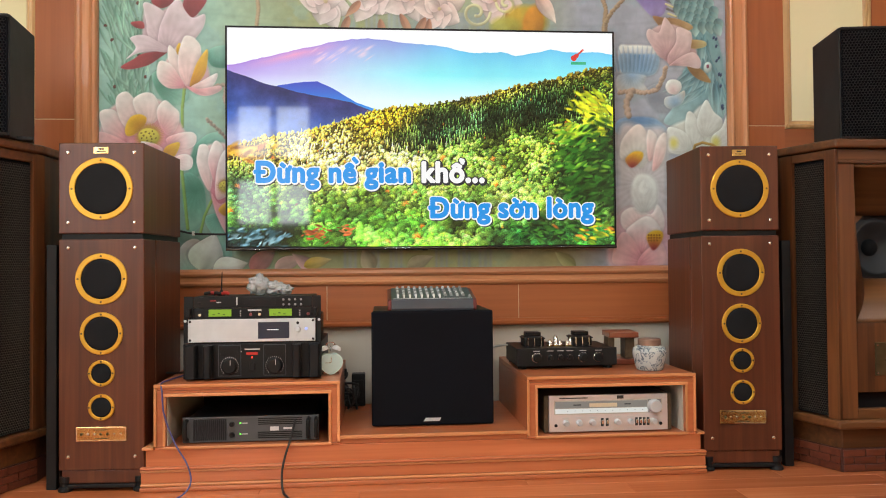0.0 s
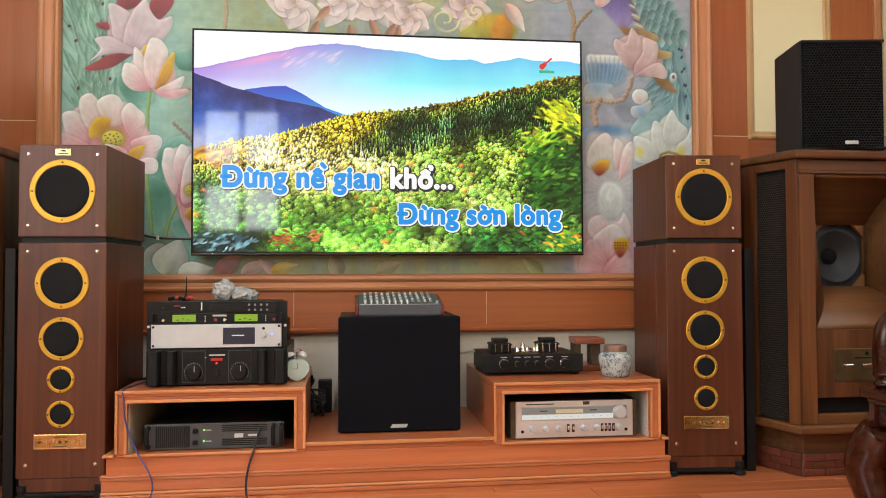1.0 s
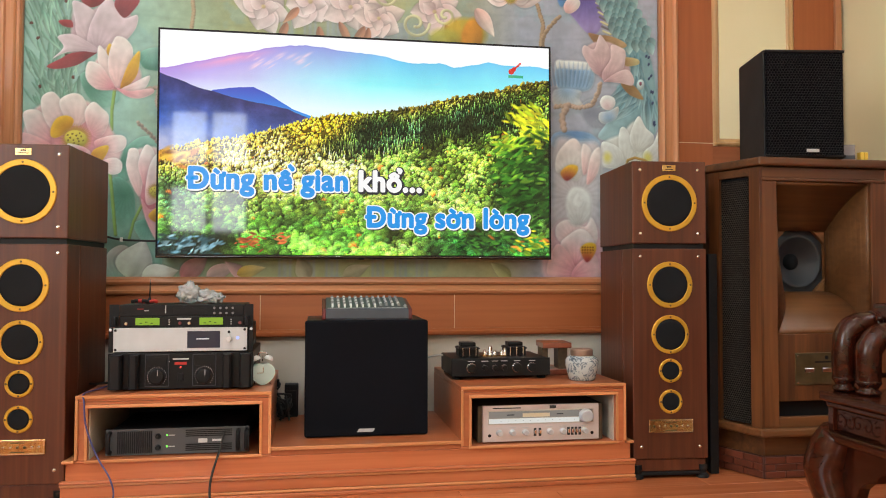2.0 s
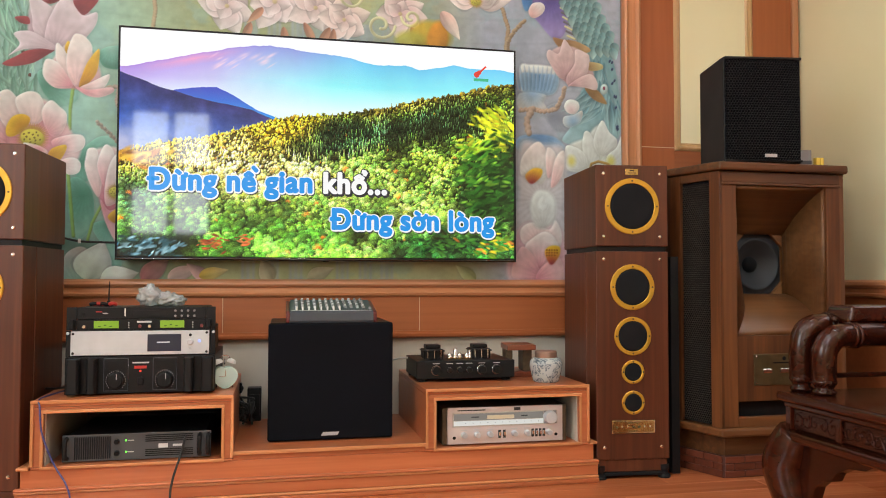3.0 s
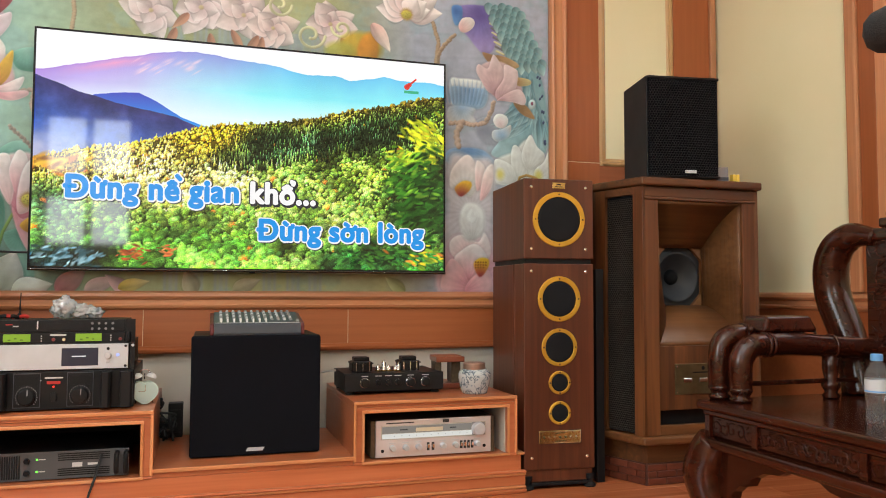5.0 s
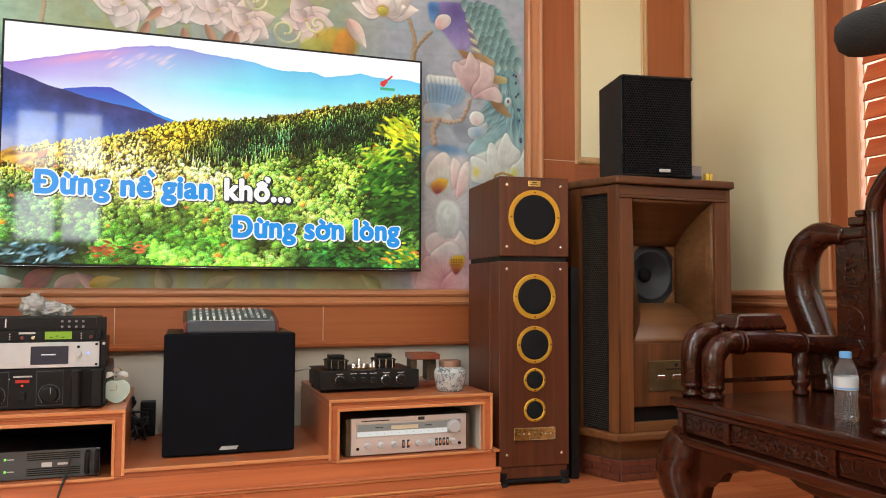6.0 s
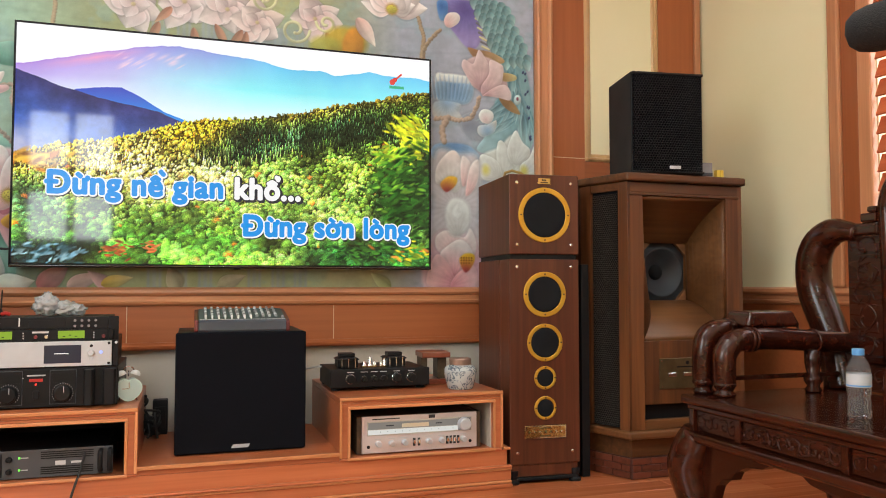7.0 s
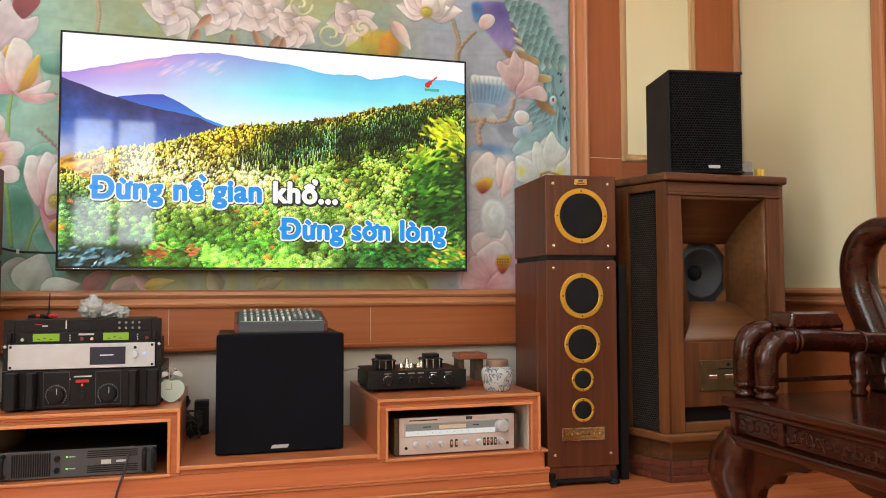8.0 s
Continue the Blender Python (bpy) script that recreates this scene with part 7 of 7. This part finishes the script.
add_prism(bm, [(1.862, 1.425), (1.862, 1.715), (1.880, 1.715), (1.880, 1.425)], .548, 1.03, .004)
cpart("centre_panel", bm, "smooth polished centre panel", M_REDWOOD)
relief("lower_back_panel", 1.856, 1.25, 1.89, .434, .519, 12, .006, 6)
bm = bmesh.new()
pts = [(1.57 + .146 * math.cos(math.pi * k / 16), 1.03 + .085 * math.sin(math.pi * k / 16)) for k in range(17)]
lo = [bm.verts.new((1.862, y, z)) for y, z in pts]
hi = [bm.verts.new((1.880, y, z)) for y, z in pts]
bm.faces.new(lo), bm.faces.new(list(reversed(hi)))
for i in range(17):
    bm.faces.new((lo[i], lo[(i + 1) % 17], hi[(i + 1) % 17], hi[i]))
bmesh.ops.recalc_face_normals(bm, faces=bm.faces)
cpart("centre_arch", bm, "arched head of the back")
bm = bmesh.new()
for k in range(3):
    add_tube(bm, [(1.857, 1.60 + .03 * k + .018 * math.cos(a * .8), 1.075 - .006 * k + .018 * math.sin(a * .8)) for a in range(7)], .004, 6)
cpart("arch_carving", bm, "", M_CARVE, True)

# water bottle on the seat
M_CLEAR = mat("clear_bottle_plastic", (.92, .96, 1.0), .06)
M_CLEAR.node_tree.nodes["Principled BSDF"].inputs["Transmission Weight"].default_value = 0.94
M_CLEAR.node_tree.nodes["Principled BSDF"].inputs["IOR"].default_value = 1.30
M_CAP = mottled("pale_blue_cap", (.10, .32, .66), (.14, .38, .72), 20, .4)
M_LABEL = mottled("pale_bottle_label", (.50, .52, .54), (.58, .59, .60), 20, .45)
bt = thing("water_bottle", pose(1.445, 1.455, .4305) @ Matrix.Diagonal((.95, .95, .9, 1)), "clear plastic water bottle with a pale blue cap", "bottle")
part("body", lathe([(0, .004), (.012, .002), (.026, 0), (.029, .006), (.029, .026), (.027, .034), (.029, .044), (.026, .058), (.029, .072), (.0295, .085), (.0295, .128), (.0285, .138), (.022, .156), (.014, .170), (.0125, .178), (.0125, .184)], Matrix(), 36), M_CLEAR, bt, "", True)
part("label", lathe([(.0300, .088), (.0302, .090), (.0302, .122), (.0300, .124)], Matrix(), 36), M_LABEL, bt, "pale paper label", True)
part("cap", lathe([(.0145, .174), (.015, .176), (.015, .190), (.013, .192), (0, .192)], Matrix(), 28), M_CAP, bt, "pale blue cap")
part("label_bar", lathe([(.0304, .090), (.0304, .094)], Matrix(), 36), M_CAP, bt)

# microphone with a foam cover on a boom stand
M_FOAM = mottled("black_foam", (.006, .006, .006), (.011, .011, .011), 40, .95, 0, .8, 500)
ms = thing("microphone_stand", pose(1.02, .12, 0), "black boom stand holding a foam-covered microphone", "microphone stand")


def mloc(p):
    return Vector(p) - Vector((1.02, .12, 0))


tip, back = Vector((.574, .633, 1.046)), Vector((.735, .440, 1.072))
ax = (back - tip).normalized()
rot = ax.to_track_quat('Z', 'Y').to_matrix().to_4x4()
L = (back - tip).length
part("foam_cover", lathe([(0, 0), (.014, .003), (.0225, .012), (.0265, .026), (.0280, .05), (.0284, L * .6), (.027, L * .85), (.020, L), (0, L)], Matrix.Translation(mloc(tip)) @ rot, 36), M_FOAM, ms, "thick black foam cover", True)
part("microphone_body", lathe([(0, 0), (.012, 0), (.012, .12), (.009, .13), (0, .13)], Matrix.Translation(mloc(back)) @ rot, 20), M_BLACK, ms, "", True)
part("boom", tube([mloc(back + ax * .10), mloc((.90, .27, 1.08)), mloc((1.02, .12, 1.02)), mloc((1.12, .0, .96))], .008, 10), M_BLACK, ms)
part("pole", lathe([(0, .02), (.011, .02), (.011, .6), (.009, .61), (.009, 1.03), (0, 1.03)], Matrix(), 16), M_BLACK, ms)
part("clutch", lathe([(0, .98), (.018, .98), (.018, 1.04), (0, 1.04)], Matrix(), 16), M_BLACKP, ms)
part("base_plate", lathe([(0, 0), (.13, 0), (.13, .012), (.12, .018), (.02, .026), (0, .026)], Matrix(), 36), M_BLACK, ms)

# ---- recessed ceiling lights ----
M_DIFF = glow("lamp_diffuser", (1, .95, .86), 6.0)
for dx_, dy_ in DOWN:
    t = thing("ceiling_light", pose(dx_, dy_, ZC), "round recessed white ceiling light", "ceiling light", "recessed ceiling lights")
    part("frame", lathe([(.088, 0), (.112, 0), (.112, -.008), (.104, -.014), (.088, -.010), (.088, 0)], Matrix(), 32), M_WHITE, t)
    part("diffuser", lathe([(0, -.003), (.0875, -.003), (.0875, 0), (0, 0)], Matrix(), 32), M_DIFF, t, "lit diffuser")

# ---- window blind and what lies outside ----
M_BLIND = wood("red_blind_slat", (.36, .075, .028), (.46, .105, .04), (.54, .14, .055), 'y', .35, .2, 50, 2)
bl = thing("wooden_blind", pose(2.372, 1.40, .97), "closed red-brown wooden slat blind in the window", "blind")
me = None
for k in range(20):
    if me is None:
        s0 = part("slat", box(-.004, .004, -.80, .812, -.038, .038, .002), M_BLIND, bl)
        me = s0
        o = s0
    else:
        o = me.copy()
        scene.collection.objects.link(o)
    o.matrix_basis = pose(0, 0, .04 + k * .073, 0, 22, 0)
part("head_rail", box(-.02, .02, -.765, .755, 1.50, 1.56, .003), M_BLIND, bl)
for y in (-.5, .5):
    part("ladder_cord", tube([(-.03, y, .02), (-.03, y, .8), (-.03, y, 1.5)], .002, 6), M_CABLEW, bl)
# the west window is unseen, added to go with the far-side fill lamp
for nm, x0, x1, y0, y1 in (("window_1", XR + .12, XR + .16, .6, 2.225), ("window_2", XL - .16, XL - .12, -.6, 1.0)):
    w = thing(nm, pose((x0 + x1) / 2, (y0 + y1) / 2, 1.75), "wood-framed window", "window")
    tagged(w, kind="structure")
    hy = (y1 - y0) / 2
    for a, b_ in ((-hy, -hy + .05), (hy - .05, hy), (-.02, .02)):
        part("window_frame", box(-.02, .02, a, b_, -.745, .745, .003), M_PANELZ, w)
    part("window_frame", box(-.02, .02, -hy, hy, -.80, -.7455, .003), M_PANELZ, w)
    part("window_frame", box(-.02, .02, -hy, hy, .7455, .80, .003), M_PANELZ, w)
w = thing("window_3", pose(-1.475, YB - .06, 2.025), "tall wood-framed window with a cross rail", "window")
tagged(w, kind="structure")
for a, b_ in ((-.475, -.435), (.435, .475), (-.04, .04)):
    part("window_frame", box(a, b_, -.02, .02, -.730, .730, .003), M_PANELZ, w)
part("window_frame", box(-.475, .475, -.02, .02, -.775, -.7305, .003), M_PANELZ, w)
part("window_frame", box(-.475, .475, -.02, .02, .7305, .775, .003), M_PANELZ, w)
for a, b_ in ((-.4345, -.0405), (.0405, .4345)):
    part("window_rail", box(a, b_, -.02, .02, -.20, .10, .003), M_PANELZ, w)
structure("backdrop", box(4.6, 4.62, -2.5, 6.5, -.12, 5), glow("bright_outdoors", (1, .98, .95), 2.2), "bright hazy daylight outside")

# ---- laminate boards ----
PW, PLN = .118, .92
plank_me = None
fl = bpy.data.objects["floor"]
for i in range(17):
    y0 = 1.28 + i * PW
    off = (i * .37) % 1.0 * PLN
    k = 0
    x = XL + .001 - off
    while x < XR:
        a, b_ = max(x, XL + .001), min(x + PLN, XR - .001)
        if b_ - a > .02:
            full = abs(b_ - a - PLN) < 1e-4
            if full and plank_me is not None:
                o = new("plank", plank_me)
                o.parent = fl
            else:
                o = part("plank", box(-(b_ - a) / 2 + .0006, (b_ - a) / 2 - .0006, .0006, PW - .0006, -.0055, 0, .0008, 1), M_FLOOR, fl)
                if full:
                    plank_me = o.data
            o.matrix_basis = pose((a + b_) / 2, y0, 0)
        x += PLN
structure("floor_rest", box(XL, XR, YB, 1.279, -.0055, 0), M_FLOOR, "orange laminate floor")
